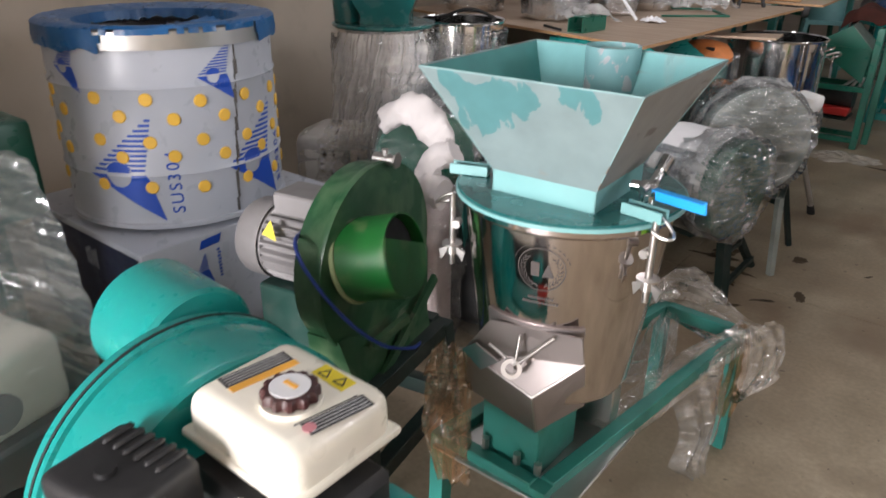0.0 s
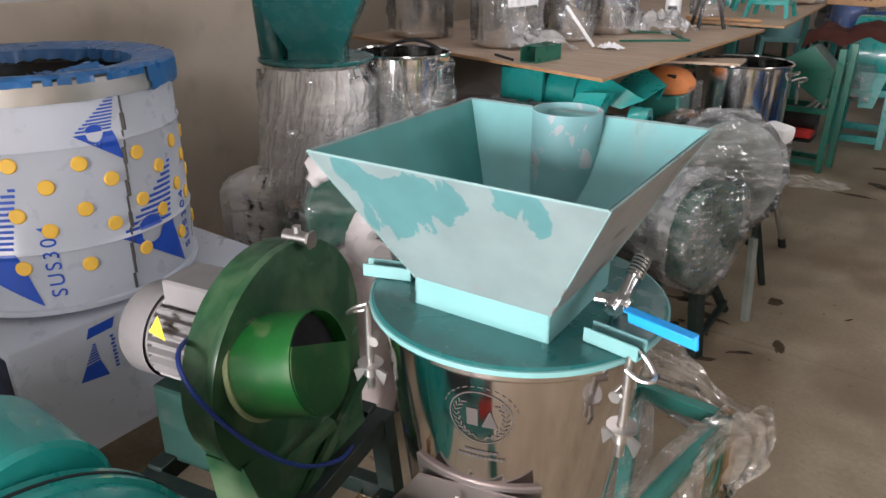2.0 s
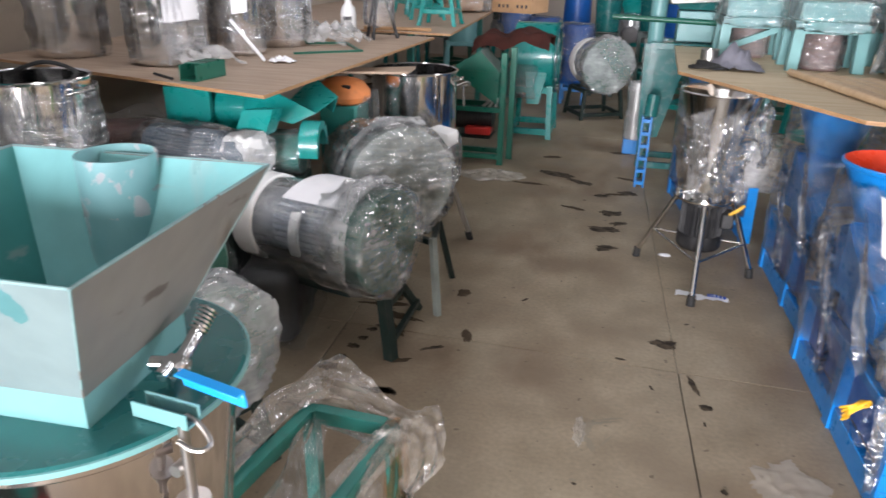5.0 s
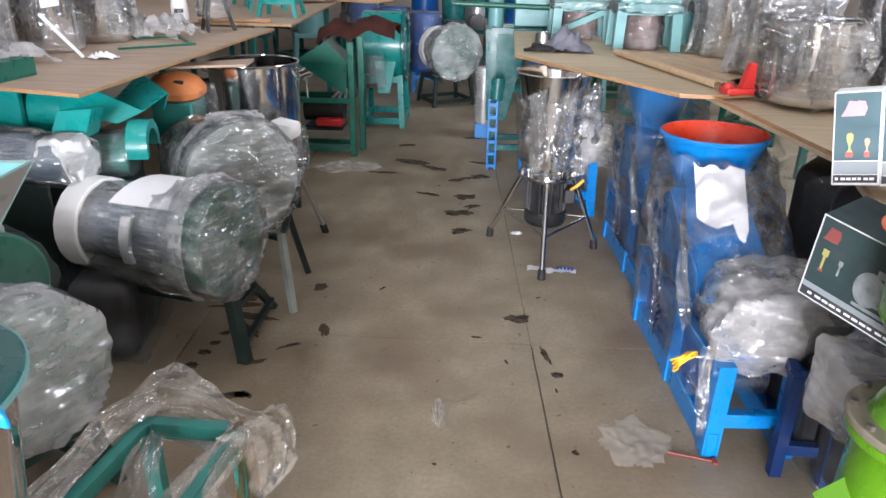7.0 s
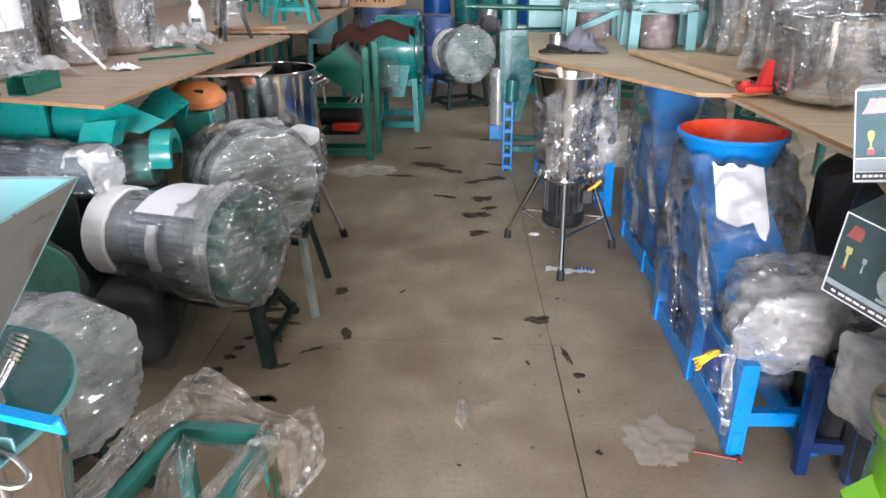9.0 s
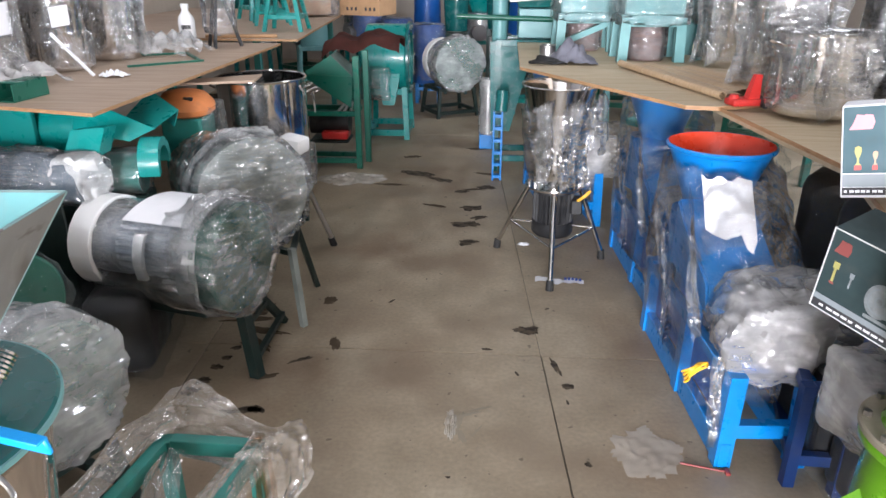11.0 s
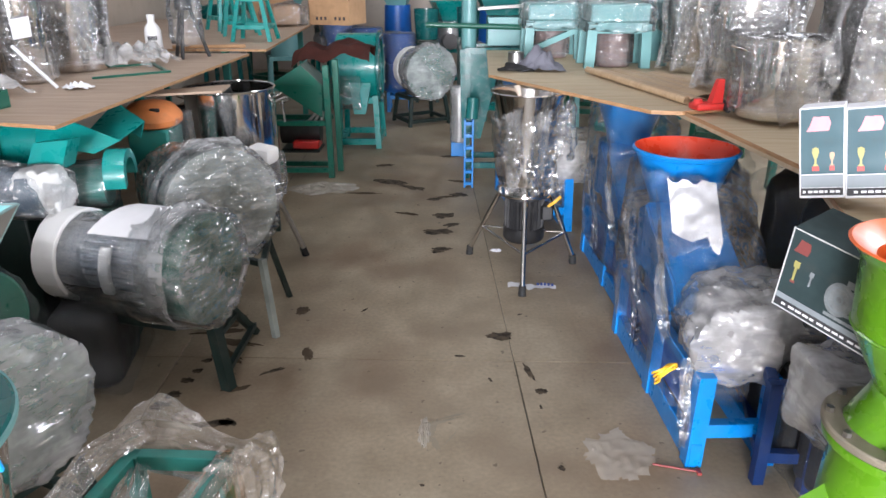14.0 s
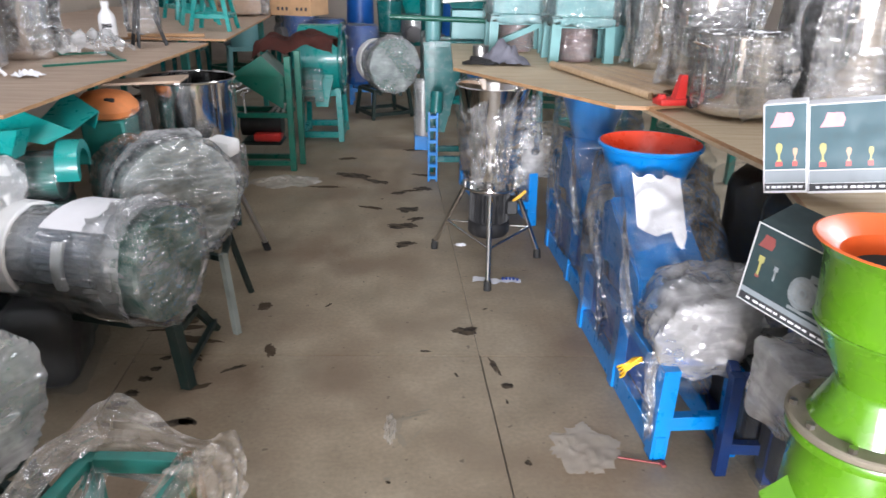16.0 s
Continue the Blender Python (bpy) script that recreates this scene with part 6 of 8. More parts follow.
blue_mill(pose(0.965, 2.8, 0, 0, 0, 2), "blue pellet mill in film with a red-lined hopper", 31, RED, True)
blue_mill(pose(0.99, 3.76, 0, 0, 0, 2), "blue pellet mill in film under the plywood edge", 37, None, False, True, 0.065)
blue_mill(pose(0.62, 4.95, 0, 0, 0, 8), "blue mill base wrapped in film beneath the table", 44, None, False, True)
b = B()
for i in range(4):
    w_, d_ = 0.018 + 0.006 * i, 0.012 * i
    tube(b, curve([(0.0, 0.0, 0.0), (-0.03, -0.01 * i, w_), (-0.07, -0.02, w_ * 0.9 - d_), (-0.09 + 0.01 * i, 0.0, -0.005 - d_), (-0.065, 0.015, -w_ - d_ * 0.6), (-0.03, 0.01, -w_ * 0.6), (0.0, 0.005, -0.004)], 6), 0.0035, 6, pose(0.83, 2.48, 0.275, 0, 0, 15))
tagged(part("strap_loop", b, YELLOW_STRAP), "looped yellow packing strap hanging off a blue mill", "strap")


# ---- product boxes ----
def product_box(m, w, d, h, face, label, motor_print=False):
    ob = thing("product_box", label, "box", m, "printed product boxes")
    b = B()
    box(b, (w / 2, d / 2, h / 2), (w, d, h), 0.002)
    part("carton", b, BOX_DARK if motor_print else PAPER, ob, "dark printed carton" if motor_print else "white card carton")

    def pr(x0, x1, z0, z1, material, name="print", lift=0.0008):
        b = B()
        b.faces.new([b.verts.new(p) for p in ((x0, -lift, z0), (x1, -lift, z0), (x1, -lift, z1), (x0, -lift, z1))])
        return part(name, b, material, ob)

    e = 0.0035
    if motor_print:
        for x0, x1, z0, z1 in ((0, w, 0, e), (0, w, h - e, h), (0, e, e, h - e), (w - e, w, e, h - e)):
            pr(x0, x1, z0, z1, BOX_EDGE, "print_border")
    lo = 0.2 if motor_print else 0.27
    pr(e, w - e, h * lo, h - e, face)
    pr(e, w - e, h * 0.12, h * (lo - 0.01), BOX_GREY)
    pr(e, w - e, h * 0.03, h * 0.115, INK)
    nb = 7 if w < 0.15 else 13
    for i in range(nb):
        x0 = w * 0.08 + (w * 0.84) * i / nb
        pr(x0, x0 + w * 0.84 / nb * (0.8 if i % 4 else 0.55), h * 0.058, h * 0.086, PAPER, "print_bar", 0.0014)
    # badge: a plain pink cluster
    bx = w * 0.08 if motor_print else w * 0.28 if w < 0.15 else w * 0.16
    bw = 0.024 if motor_print else 0.034
    b = B()
    for i in range(2):
        x = bx + bw * 0.5 * i
        b.faces.new([b.verts.new((x + dx * bw, -0.0014 - 0.0003 * i, h * 0.74 + dz * h * 0.16)) for dx, dz in ((-0.35, 0), (0.55, 0.02), (0.7, 0.5), (0.55, 0.95), (0.1, 1.0), (-0.1, 0.45))])
    part("print_badge", b, DULL_RED if motor_print else PINK_PRINT, ob)
    if not motor_print:
        cups = ((0.36, GOLD_PRINT), (0.72, BRONZE_PRINT)) if w < 0.15 else ((0.14, GOLD_PRINT), (0.38, BRONZE_PRINT), (0.58, GOLD_PRINT))
        for k, (at, col) in enumerate(cups):
            x, sc = w * at, 0.075 * (1.0 if k == 0 else 0.72)
            prof = ((0.07, 0.0), (0.09, 0.02), (0.03, 0.1), (0.028, 0.3), (0.07, 0.45), (0.1, 0.62), (0.09, 0.8), (0.02, 0.86))
            b = B()
            z0 = h * 0.36
            for (ra, za), (rb, zb) in zip(prof, prof[1:]):
                b.faces.new([b.verts.new(p) for p in ((x - ra * sc, -0.0014, z0 + za * sc * 0.7), (x + ra * sc, -0.0014, z0 + za * sc * 0.7), (x + rb * sc, -0.0014, z0 + zb * sc * 0.7), (x - rb * sc, -0.0014, z0 + zb * sc * 0.7))])
            part("print_cup", b, col, ob)
            pr(x - 0.1 * sc, x + 0.1 * sc, z0 - 0.012, z0 - 0.001, RED_PRINT, "print_base", 0.0014)
        if w > 0.15:
            pr(w * 0.8, w * 0.97, h * 0.5, h * 0.92, BOX_DARK, "print_photo", 0.0014)
            pr(w * 0.84, w * 0.93, h * 0.56, h * 0.84, BOX_GREY, "print_photo", 0.002)
    else:
        b = B()
        c = Vector((w * 0.5, -0.0016, h * 0.46))
        # end bell, cooling fins, foot and terminal box of the printed motor
        b.faces.new([b.verts.new(c + Vector((math.cos(q) * 0.15 * h, 0, math.sin(q) * 0.2 * h))) for q in [2 * math.pi * i / 28 for i in range(28)]])
        for i in range(6):
            z = h * (0.3 + 0.055 * i)
            b.faces.new([b.verts.new(v) for v in ((w * 0.54, -0.0013, z), (w * 0.72, -0.0013, z + h * 0.02), (w * 0.72, -0.0013, z + h * 0.06), (w * 0.54, -0.0013, z + h * 0.04))])
        for x0, x1, z0, z1 in ((0.42, 0.7, 0.22, 0.26), (0.52, 0.64, 0.64, 0.72)):
            b.faces.new([b.verts.new(v) for v in ((w * x0, -0.0019, h * z0), (w * x1, -0.0019, h * z0), (w * x1, -0.0019, h * z1), (w * x0, -0.0019, h * z1))])
        pm = part("print_motor", b, MOTOR_PRINT, ob, "grey printed motor picture")
        b = B()
        for r0, r1 in ((0.105, 0.12), (0.03, 0.05)):
            ring = [[b.verts.new(c + Vector((math.cos(q) * r * h, -0.0006, math.sin(q) * r * 1.3 * h))) for r in (r0, r1)] for q in [2 * math.pi * i / 24 for i in range(24)]]
            for i in range(24):
                b.faces.new((ring[i][0], ring[i][1], ring[(i + 1) % 24][1], ring[(i + 1) % 24][0]))
        part("print_ring", b, BOX_GREY, pm)
        c = Vector((w * 0.5, -0.0016, h * 0.45))
        for x0, x1, z0, z1, col in ((0.1, 0.12, 0.4, 0.56, GOLD_PRINT), (0.085, 0.135, 0.56, 0.64, GOLD_PRINT), (0.09, 0.13, 0.37, 0.4, DULL_RED), (0.24, 0.255, 0.42, 0.54, MOTOR_PRINT), (0.23, 0.265, 0.54, 0.6, MOTOR_PRINT)):
            pr(w * x0, w * x1, h * z0, h * z1, col, "print_cup", 0.0012)
        b = B()
        b.faces.new([b.verts.new(c + Vector((0.1 + 0.018 * math.cos(i), -0.0004, -h * 0.32 + 0.018 * math.sin(i)))) for i in [2 * math.pi * q / 14 for q in range(14)]])
        part("print_seal", b, RED_PRINT, ob)
    return ob


product_box(pose(0.955, 2.16, 0.955, -5, -10, -29), 0.098, 0.16, 0.22, BOX_TEAL, "white and teal printed product box standing upright")
product_box(pose(1.04, 2.112, 0.97, -5, -10, -29), 0.225, 0.16, 0.215, BOX_TEAL, "wide white and teal printed product box beside a narrow one")
product_box(pose(0.854, 2.0, 0.747, 8, 10, -56), 0.28, 0.14, 0.215, BOX_DARK, "dark product box with a motor picture, leaning askew", True)


# ---- the leaf-green mill with an orange funnel ----
def green_funnel():
    ob = thing("feed_mill", "leaf-green feed mill with an orange flared funnel", "machine", pose(1.03, 1.7, 0))
    b = B()
    lathe(b, [(0.178, 1.0), (0.168, 0.985), (0.154, 0.968), (0.15, 0.9), (0.146, 0.83)], 64)
    part("funnel", b, LEAF_GREEN, ob, "leaf-green drum below the mouth")
    b = B()
    lathe(b, [(0.146, 0.829), (0.149, 0.826), (0.146, 0.822), (0.082, 0.7), (0.08, 0.694)], 64)
    part("cone", b, LEAF_GREEN, ob, "leaf-green cone")
    b = B()
    lathe(b, [(0.08, 0.694), (0.084, 0.69), (0.086, 0.684), (0.12, 0.606)], 64)
    part("lower_cone", b, LEAF_GREEN, ob, "leaf-green flared foot")
    b = B()
    lathe(b, [(0.182, 1.001), (0.176, 1.004), (0.15, 0.99), (0.128, 0.972), (0.11, 0.87), (0, 0.85)], 64)
    part("funnel_inside", b, ORANGE, ob, "orange flared mouth")
    b = B()
    lathe(b, [(0.1, 0.59), (0.158, 0.59), (0.16, 0.594), (0.16, 0.604), (0.156, 0.608), (0.1, 0.608)], 56, close=True)
    part("flange", b, DUSTY_STEEL, ob, "dusty bolted steel flange")
    b = B()
    lathe(b, [(0.1, 0.566), (0.154, 0.566), (0.156, 0.572), (0.156, 0.582), (0.154, 0.586), (0.1, 0.586)], 56, close=True)
    part("lower_flange", b, LEAF_GREEN, ob)
    for i in range(10):
        a = 2 * math.pi * i / 10 + 0.2
        b = B()
        rod(b, (0.144 * math.cos(a), 0.144 * math.sin(a), 0.606), (0.144 * math.cos(a), 0.144 * math.sin(a), 0.619), 0.009, seg=6)
        part("bolt", b, ZINC, ob)
    b = B()
    lathe(b, [(0.12, 0.566), (0.135, 0.5), (0.14, 0.35), (0, 0.35)], 40)
    part("body", b, LEAF_GREEN, ob)
    b = B()
    plate(b, [(-0.2, 0.0, 0.42), (-0.05, 0.03, 0.5), (0.0, -0.22, 0.36), (-0.18, -0.24, 0.29)], 0.006)
    plate(b, [(-0.2, 0.0, 0.42), (-0.18, -0.24, 0.29), (-0.16, -0.22, 0.22), (-0.17, 0.0, 0.25)], 0.006)
    part("side_chute", b, LEAF_GREEN, ob, "leaf-green sheet chute")
    legs(ob, [(-0.06, -0.1), (0.12, -0.1), (0.12, 0.1), (-0.06, 0.1)], 0.36, 0.0, 0.02, STAND_DARK)
    return ob


green_funnel()


# ---- wrapped machines by the wall ----
def wrapped_engine(m, label, seed, tall=0.45):
    """White engine under a tall film hood on a pallet stand."""
    ob = thing("wrapped_engine", label, "machine", m)
    b = B()
    box(b, (0, 0, 0.52), (0.24, 0.26, 0.2), 0.035, None, 3)
    part("fuel_tank", b, CREAM, ob, "white tank under film")
    b = B()
    rod(b, (0.12, -0.04, 0.5), (0.128, -0.04, 0.5), 0.045, seg=24)
    part("round_cover", b, MOTOR_GREY, ob)
    b = B()
    box(b, (0, 0, 0.36), (0.3, 0.3, 0.14), 0.01)
    part("engine_block", b, BLACK, ob)
    legs(ob, [(-0.15, -0.16), (0.15, -0.16), (0.15, 0.16), (-0.15, 0.16)], 0.3, 0.0, 0.02, STAND_GREEN, rails=(0.28,))
    pts = box_points((0, 0, 0.5), (0.32, 0.36, 0.3)) + box_points((0.0, 0.1, 0.5 + tall), (0.14, 0.16, 0.06))
    part("plastic_wrap", hull_shell(pts, 72, 48, 0.02, seed, freq=3), FILM_HOOD, ob, "tall milky film hood")
    return ob


wrapped_engine(pose(-1.62, 0.36, 0, 0, 0, 12), "white engine under a tall milky film hood", 51)
b = B()
box(b, (0, 0, 0), (0.2, 0.28, 0.3), 0.02, None, 2)
rod(b, (0.0, 0.0, 0.15), (0.0, 0.0, 0.22), 0.07, seg=24)
box(b, (0, 0, -0.45), (0.05, 0.05, 0.62), 0.004)
box(b, (0, 0, -0.755), (0.3, 0.3, 0.01), 0.003)
tagged(part("green_cabinet", b, DARK_GREEN, m=pose(-2.35, 0.68, 0.76)), "dark green machine head on a post by the wall", "machine")

disc_mill(pose(-1.72, 1.98, 0.62, 0, 0, -40), 0.19, "dark green mill in pinkish film by the wall", 61, h=0.25, paper=False, film=FILM_CLEAR)


ob_ = thing("foam_sheet", "crumpled white foam sheet lying over the wrapped mill", "packing")
part("sheet", crumple([(-1.739, 1.8, 0.808), (-1.62, 1.78, 0.875), (-1.503, 1.76, 0.834), (-1.439, 1.74, 0.773)], 0.05, 201, 18, 8, 0.45, 0.6), FOAM_WARM, ob_)
ob_ = thing("foam_sheet", "pinkish white foam sheet bunched behind the grinder", "packing")
part("sheet", crumple([(-1.344, 1.68, 0.801), (-1.411, 1.66, 0.75), (-1.417, 1.64, 0.686), (-1.343, 1.62, 0.668)], 0.048, 202, 18, 8, 0.5, 0.6), FOAM_WARM, ob_)
ob_ = thing("crumpled_film", "creased sheets of milky film hanging off the pot", "film")
for q, sd, drop, lean in ((-82, 301, 0.42, 0.05), (-60, 302, 0.47, 0.08), (-40, 303, 0.4, 0.07), (-18, 304, 0.33, 0.05)):
    c, w = Vector((math.cos(radians(q)), math.sin(radians(q)), 0)), Vector((-math.sin(radians(q)), math.cos(radians(q)), 0))
    top = Vector((-2.19, 2.27, 1.04)) + c * 0.222
    path = [top, top + c * 0.03 - w * lean * 0.3 - Vector((0, 0, drop * 0.35)), top + c * 0.012 - w * lean - Vector((0, 0, drop * 0.7)), top + c * 0.04 - w * lean * 1.5 - Vector((0, 0, drop))]
    part("film_fold", ribbon(path, [w * 0.085, w * 0.1, w * 0.085, w * 0.07], sd, 44, 16), FILM_DRAPE, ob_)
ob_ = thing("crumpled_film", "dusty film sheet hanging beside the foam slab", "film")
part("film_fold", ribbon([(-2.05, 1.97, 0.72), (-2.04, 1.94, 0.6), (-2.05, 1.95, 0.46), (-2.03, 1.93, 0.32)], [(0.1, 0.08, 0.0), (0.13, 0.1, -0.02), (0.14, 0.11, 0.0), (0.12, 0.1, 0.02)], 311, 50, 16), FILM_DIRTY, ob_)


def bundle(name, m, size, label, seed, material=FILM_THICK, core=FOAM, amp=0.03):
    """A foam-wrapped lump in film."""
    ob = thing(name, label, "packing", m)
    sx, sy, sz = size
    b = B()
    box(b, (0, 0, sz / 2), (sx * 0.8, sy * 0.8, sz * 0.9), min(size) * 0.2, None, 3)
    part("core", b, core, ob)
    pts = [p for p in box_points((0, 0, sz / 2), (sx, sy, sz * 0.8))] + [Vector((0, 0, sz)), Vector((sx * 0.2, 0, sz * 1.02))]
    part("plastic_wrap", hull_shell(pts, 60, 40, amp, seed, floor_z=0.003, freq=6), material, ob, "crumpled film")
    return ob


bundle("wrapped_bundle", pose(-2.27, 1.96, 0, 0, 0, 40), (0.2, 0.13, 0.68), "upright pale foam slab in film by the wall", 63, FILM_DRAPE, FOAM, 0.012)
bundle("wrapped_bundle", pose(-1.5, 1.72, 0, 0, 0, 10), (0.2, 0.2, 0.66), "pink-white foam bundle standing behind the green mill", 64, FILM, PINK_CLOTH)
bundle("wrapped_bundle", pose(-2.0, 3.05, 0, 0, 0, 30), (0.4, 0.3, 0.85), "dark parts bundled in shiny film under the table", 65, FILM_DARK, paint("dark_red_parts", (0.06, 0.025, 0.02), 0.5, var=0.5))


# ---- machines under the plywood table ----
def chaff_cutter():
    ob = thing("chaff_cutter", "bright teal sheet-metal cutter hood and folded chute", "machine", pose(-1.6, 3.3, 0))
    b = B()
    rod(b, (-1.92, 3.33, 0.83), (-1.55, 3.33, 0.83), 0.12, seg=40, lip=0.004)
    drum = world_part("hood", b, TEAL_BRIGHT, ob, "round teal cutter hood")
    b = B()
    box(b, (-1.8, 3.19, 0.845), (0.22, 0.03, 0.19), 0.004)
    world_part("front_panel", b, TEAL_BRIGHT, ob)
    # folded chute: floor, near wall and far wall
    b = B()
    plate(b, [(-1.5, 3.15, 0.925), (-1.515, 3.15, 0.862), (-1.32, 3.2, 0.812), (-1.255, 3.3, 0.842), (-1.43, 3.28, 0.925)], 0.004)
    world_part("chute_wall", b, TEAL_BRIGHT, ob, "folded teal chute")
    b = B()
    plate(b, [(-1.255, 3.3, 0.842), (-1.24, 3.52, 0.872), (-1.43, 3.68, 0.93), (-1.47, 3.55, 0.86), (-1.43, 3.32, 0.84)], 0.004)
    world_part("chute_floor", b, TEAL_BRIGHT, ob)
    b = B()
    plate(b, [(-1.24, 3.52, 0.872), (-1.43, 3.68, 0.935), (-1.43, 3.68, 0.84), (-1.27, 3.53, 0.8)], 0.004)
    world_part("chute_wall", b, TEAL_BRIGHT, ob)
    # small box below the chute
    b = B()
    loft(b, [[(-1.49, 3.0, 0.79), (-1.35, 3.0, 0.8), (-1.35, 3.1, 0.8), (-1.49, 3.1, 0.79)], [(-1.435, 3.0, 0.9), (-1.305, 3.0, 0.912), (-1.31, 3.1, 0.9), (-1.435, 3.1, 0.89)]])
    world_part("side_box", b, TEAL_BRIGHT, ob)
    b = B()
    box(b, (-1.62, 3.34, 0.62), (0.42, 0.26, 0.2), 0.006)
    world_part("body", b, TEAL_FRAME, ob)
    legs(ob, [(-0.2, -0.06), (0.16, -0.06), (0.16, 0.16), (-0.2, 0.16)], 0.54, 0.0, 0.02, TEAL_FRAME, rails=(0.12,))
    return ob


chaff_cutter()


def ring_guard():
    ob = thing("belt_guard_machine", "teal half-ring guard on a film-wrapped gearbox", "machine", pose(-1.25, 3.22, 0, 0, 0, 10))
    b = B()
    rings = []
    for i in range(17):
        a = radians(-10 + 13 * i)
        c, s = math.cos(a), math.sin(a)
        rings.append([(x, r * c, 0.72 + r * s) for x, r in ((-0.03, 0.07), (0.05, 0.07), (0.05, 0.105), (-0.03, 0.105))])
    loft(b, rings)
    part("guard_ring", b, TEAL_BRIGHT, ob)
    b = B()
    rod(b, (-0.26, 0, 0.68), (-0.04, 0, 0.68), 0.085, seg=28)
    part("gearbox", b, TEAL_FRAME, ob)
    part("plastic_wrap", hull_shell(cyl_points((-0.27, 0, 0.68), (-0.03, 0, 0.68), 0.1), 56, 36, 0.014, 71), FILM, ob)
    b = B()
    plate(b, [(-0.33, -0.02, 0.6), (-0.3, -0.04, 0.74), (-0.27, -0.02, 0.74), (-0.28, 0.0, 0.6)], 0.015)
    part("bracket", b, TEAL, ob)
    b = B()
    box(b, (-0.12, 0, 0.3), (0.2, 0.14, 0.6), 0.006)
    part("column", b, STAND_GREEN, ob)
    return ob


ring_guard()


def wrapped_motor(m, r, ln, label, seed, group=""):
    ob = thing("wrapped_motor", label, "motor", m, group)
    motor(ob, (-ln / 2, 0, 0), (ln / 2, 0, 0), r, MOTOR_BLUE)
    b = B()
    b = hull_shell(cyl_points((ln / 2 - 0.09, 0, 0), (ln / 2 + 0.02, 0, 0.01), r * 0.92), 48, 32, 0.022, seed + 30, freq=10)
    part("foam_cap", b, FOAM, ob, "white foam lump on the end")
    part("plastic_wrap", hull_shell(cyl_points((-ln / 2 - 0.03, 0, 0), (ln / 2 + 0.02, 0, 0), r * 1.12), 72, 48, 0.026, seed, freq=9), FILM, ob)
    b = B()
    box(b, (0, 0, -m.translation.z / 2 - r * 0.45), (ln * 0.6, r * 1.1, m.translation.z - r * 0.9), 0.006)
    part("pedestal", b, STAND_DARK, ob)
    return ob


wrapped_motor(pose(-1.62, 2.99, 0.724, 0, 0, -8), 0.092, 0.5, "film-wrapped motor with a white foam end", 73)
wrapped_motor(pose(-1.3, 4.55, 0.68, 0, 0, 40), 0.09, 0.36, "small film-wrapped motor under the table edge", 74)


def orange_housing():
    ob = thing("orange_housing", "dull orange cast housing with a dark slot", "machine", pose(-1.37, 3.92, 0.0))
    b = B()
    lathe(b, [(0, 0.0), (0.12, 0.0), (0.138, 0.015), (0.138, 0.04), (0.11, 0.075), (0.05, 0.092), (0, 0.094)], 36, pose(0, 0, 0.795, 9, 6, 0))
    part("housing", b, ORANGE_DULL, ob)
    # black block on the surface stands in for the slot's shaded recess
    b = B()
    box(b, (0.045, -0.08, 0.862), (0.045, 0.02, 0.02), 0.004)
    part("slot", b, SHADE_BLACK, ob)
    b = B()
    box(b, (0, 0, 0.385), (0.2, 0.2, 0.77), 0.01)
    part("column", b, TEAL_FRAME, ob)
    part("plastic_wrap", hull_shell(box_points((0.03, 0.05, 0.72), (0.2, 0.22, 0.2)), 48, 32, 0.02, 75), FILM, ob)
    return ob


orange_housing()
p = stock_pot(pose(-1.113, 4.35, 0.46, 0, 0, 4), 0.24, 0.435, "large polished stainless pot with a wire clamp handle")
legs(p, [(-0.16, -0.16), (0.16, -0.16), (0.16, 0.16), (-0.16, 0.16)], 0.0, -0.46, 0.018, STAND_GREEN, rails=(-0.02, -0.3))
b = B()
tube(b, curve([(0.25, -0.03, 0.36), (0.3, -0.03, 0.38), (0.31, 0.03, 0.36), (0.26, 0.04, 0.33)], 6), 0.006, 8)
tube(b, [(0.28, 0, 0.36), (0.285, 0, 0.24)], 0.006, 8)
part("clamp", b, ZINC, p, "zinc swing clamp")
b = B()
plate(b, [(-1.42, 4.0, 0.9), (-1.08, 4.12, 0.9), (-1.1, 4.33, 0.9), (-1.43, 4.13, 0.9)], 0.012)
tagged(part("plywood_offcut", b, PLY), "brown plywood offcut lying on the big pot", "board")

# support trestle of the third wrapped mill: a light steel leg with a rubber foot
b = B()
rod(b, (-0.72, 4.12, 0.03), (-0.83, 4.0, 0.42), 0.014, seg=14)
rod(b, (-1.02, 4.3, 0.0), (-0.9, 4.0, 0.42), 0.014, seg=14)
rod(b, (-0.98, 3.76, 0.0), (-0.88, 3.95, 0.42), 0.014, seg=14)
ob_ = tagged(part("steel_trestle", b, STEEL_DULL), "light steel three-legged trestle with rubber feet", "trestle")
b = B()
rod(b, (-0.717, 4.125, 0), (-0.728, 4.11, 0.05), 0.02, 0.018, 14)
part("rubber_foot", b, RUBBER, ob_)
bundle("wrapped_bundle", pose(-0.86, 3.96, 0.42, 0, 0, 15), (0.2, 0.22, 0.2), "loose film bundle on a steel trestle", 66, FILM, MOTOR_GREY, 0.02)


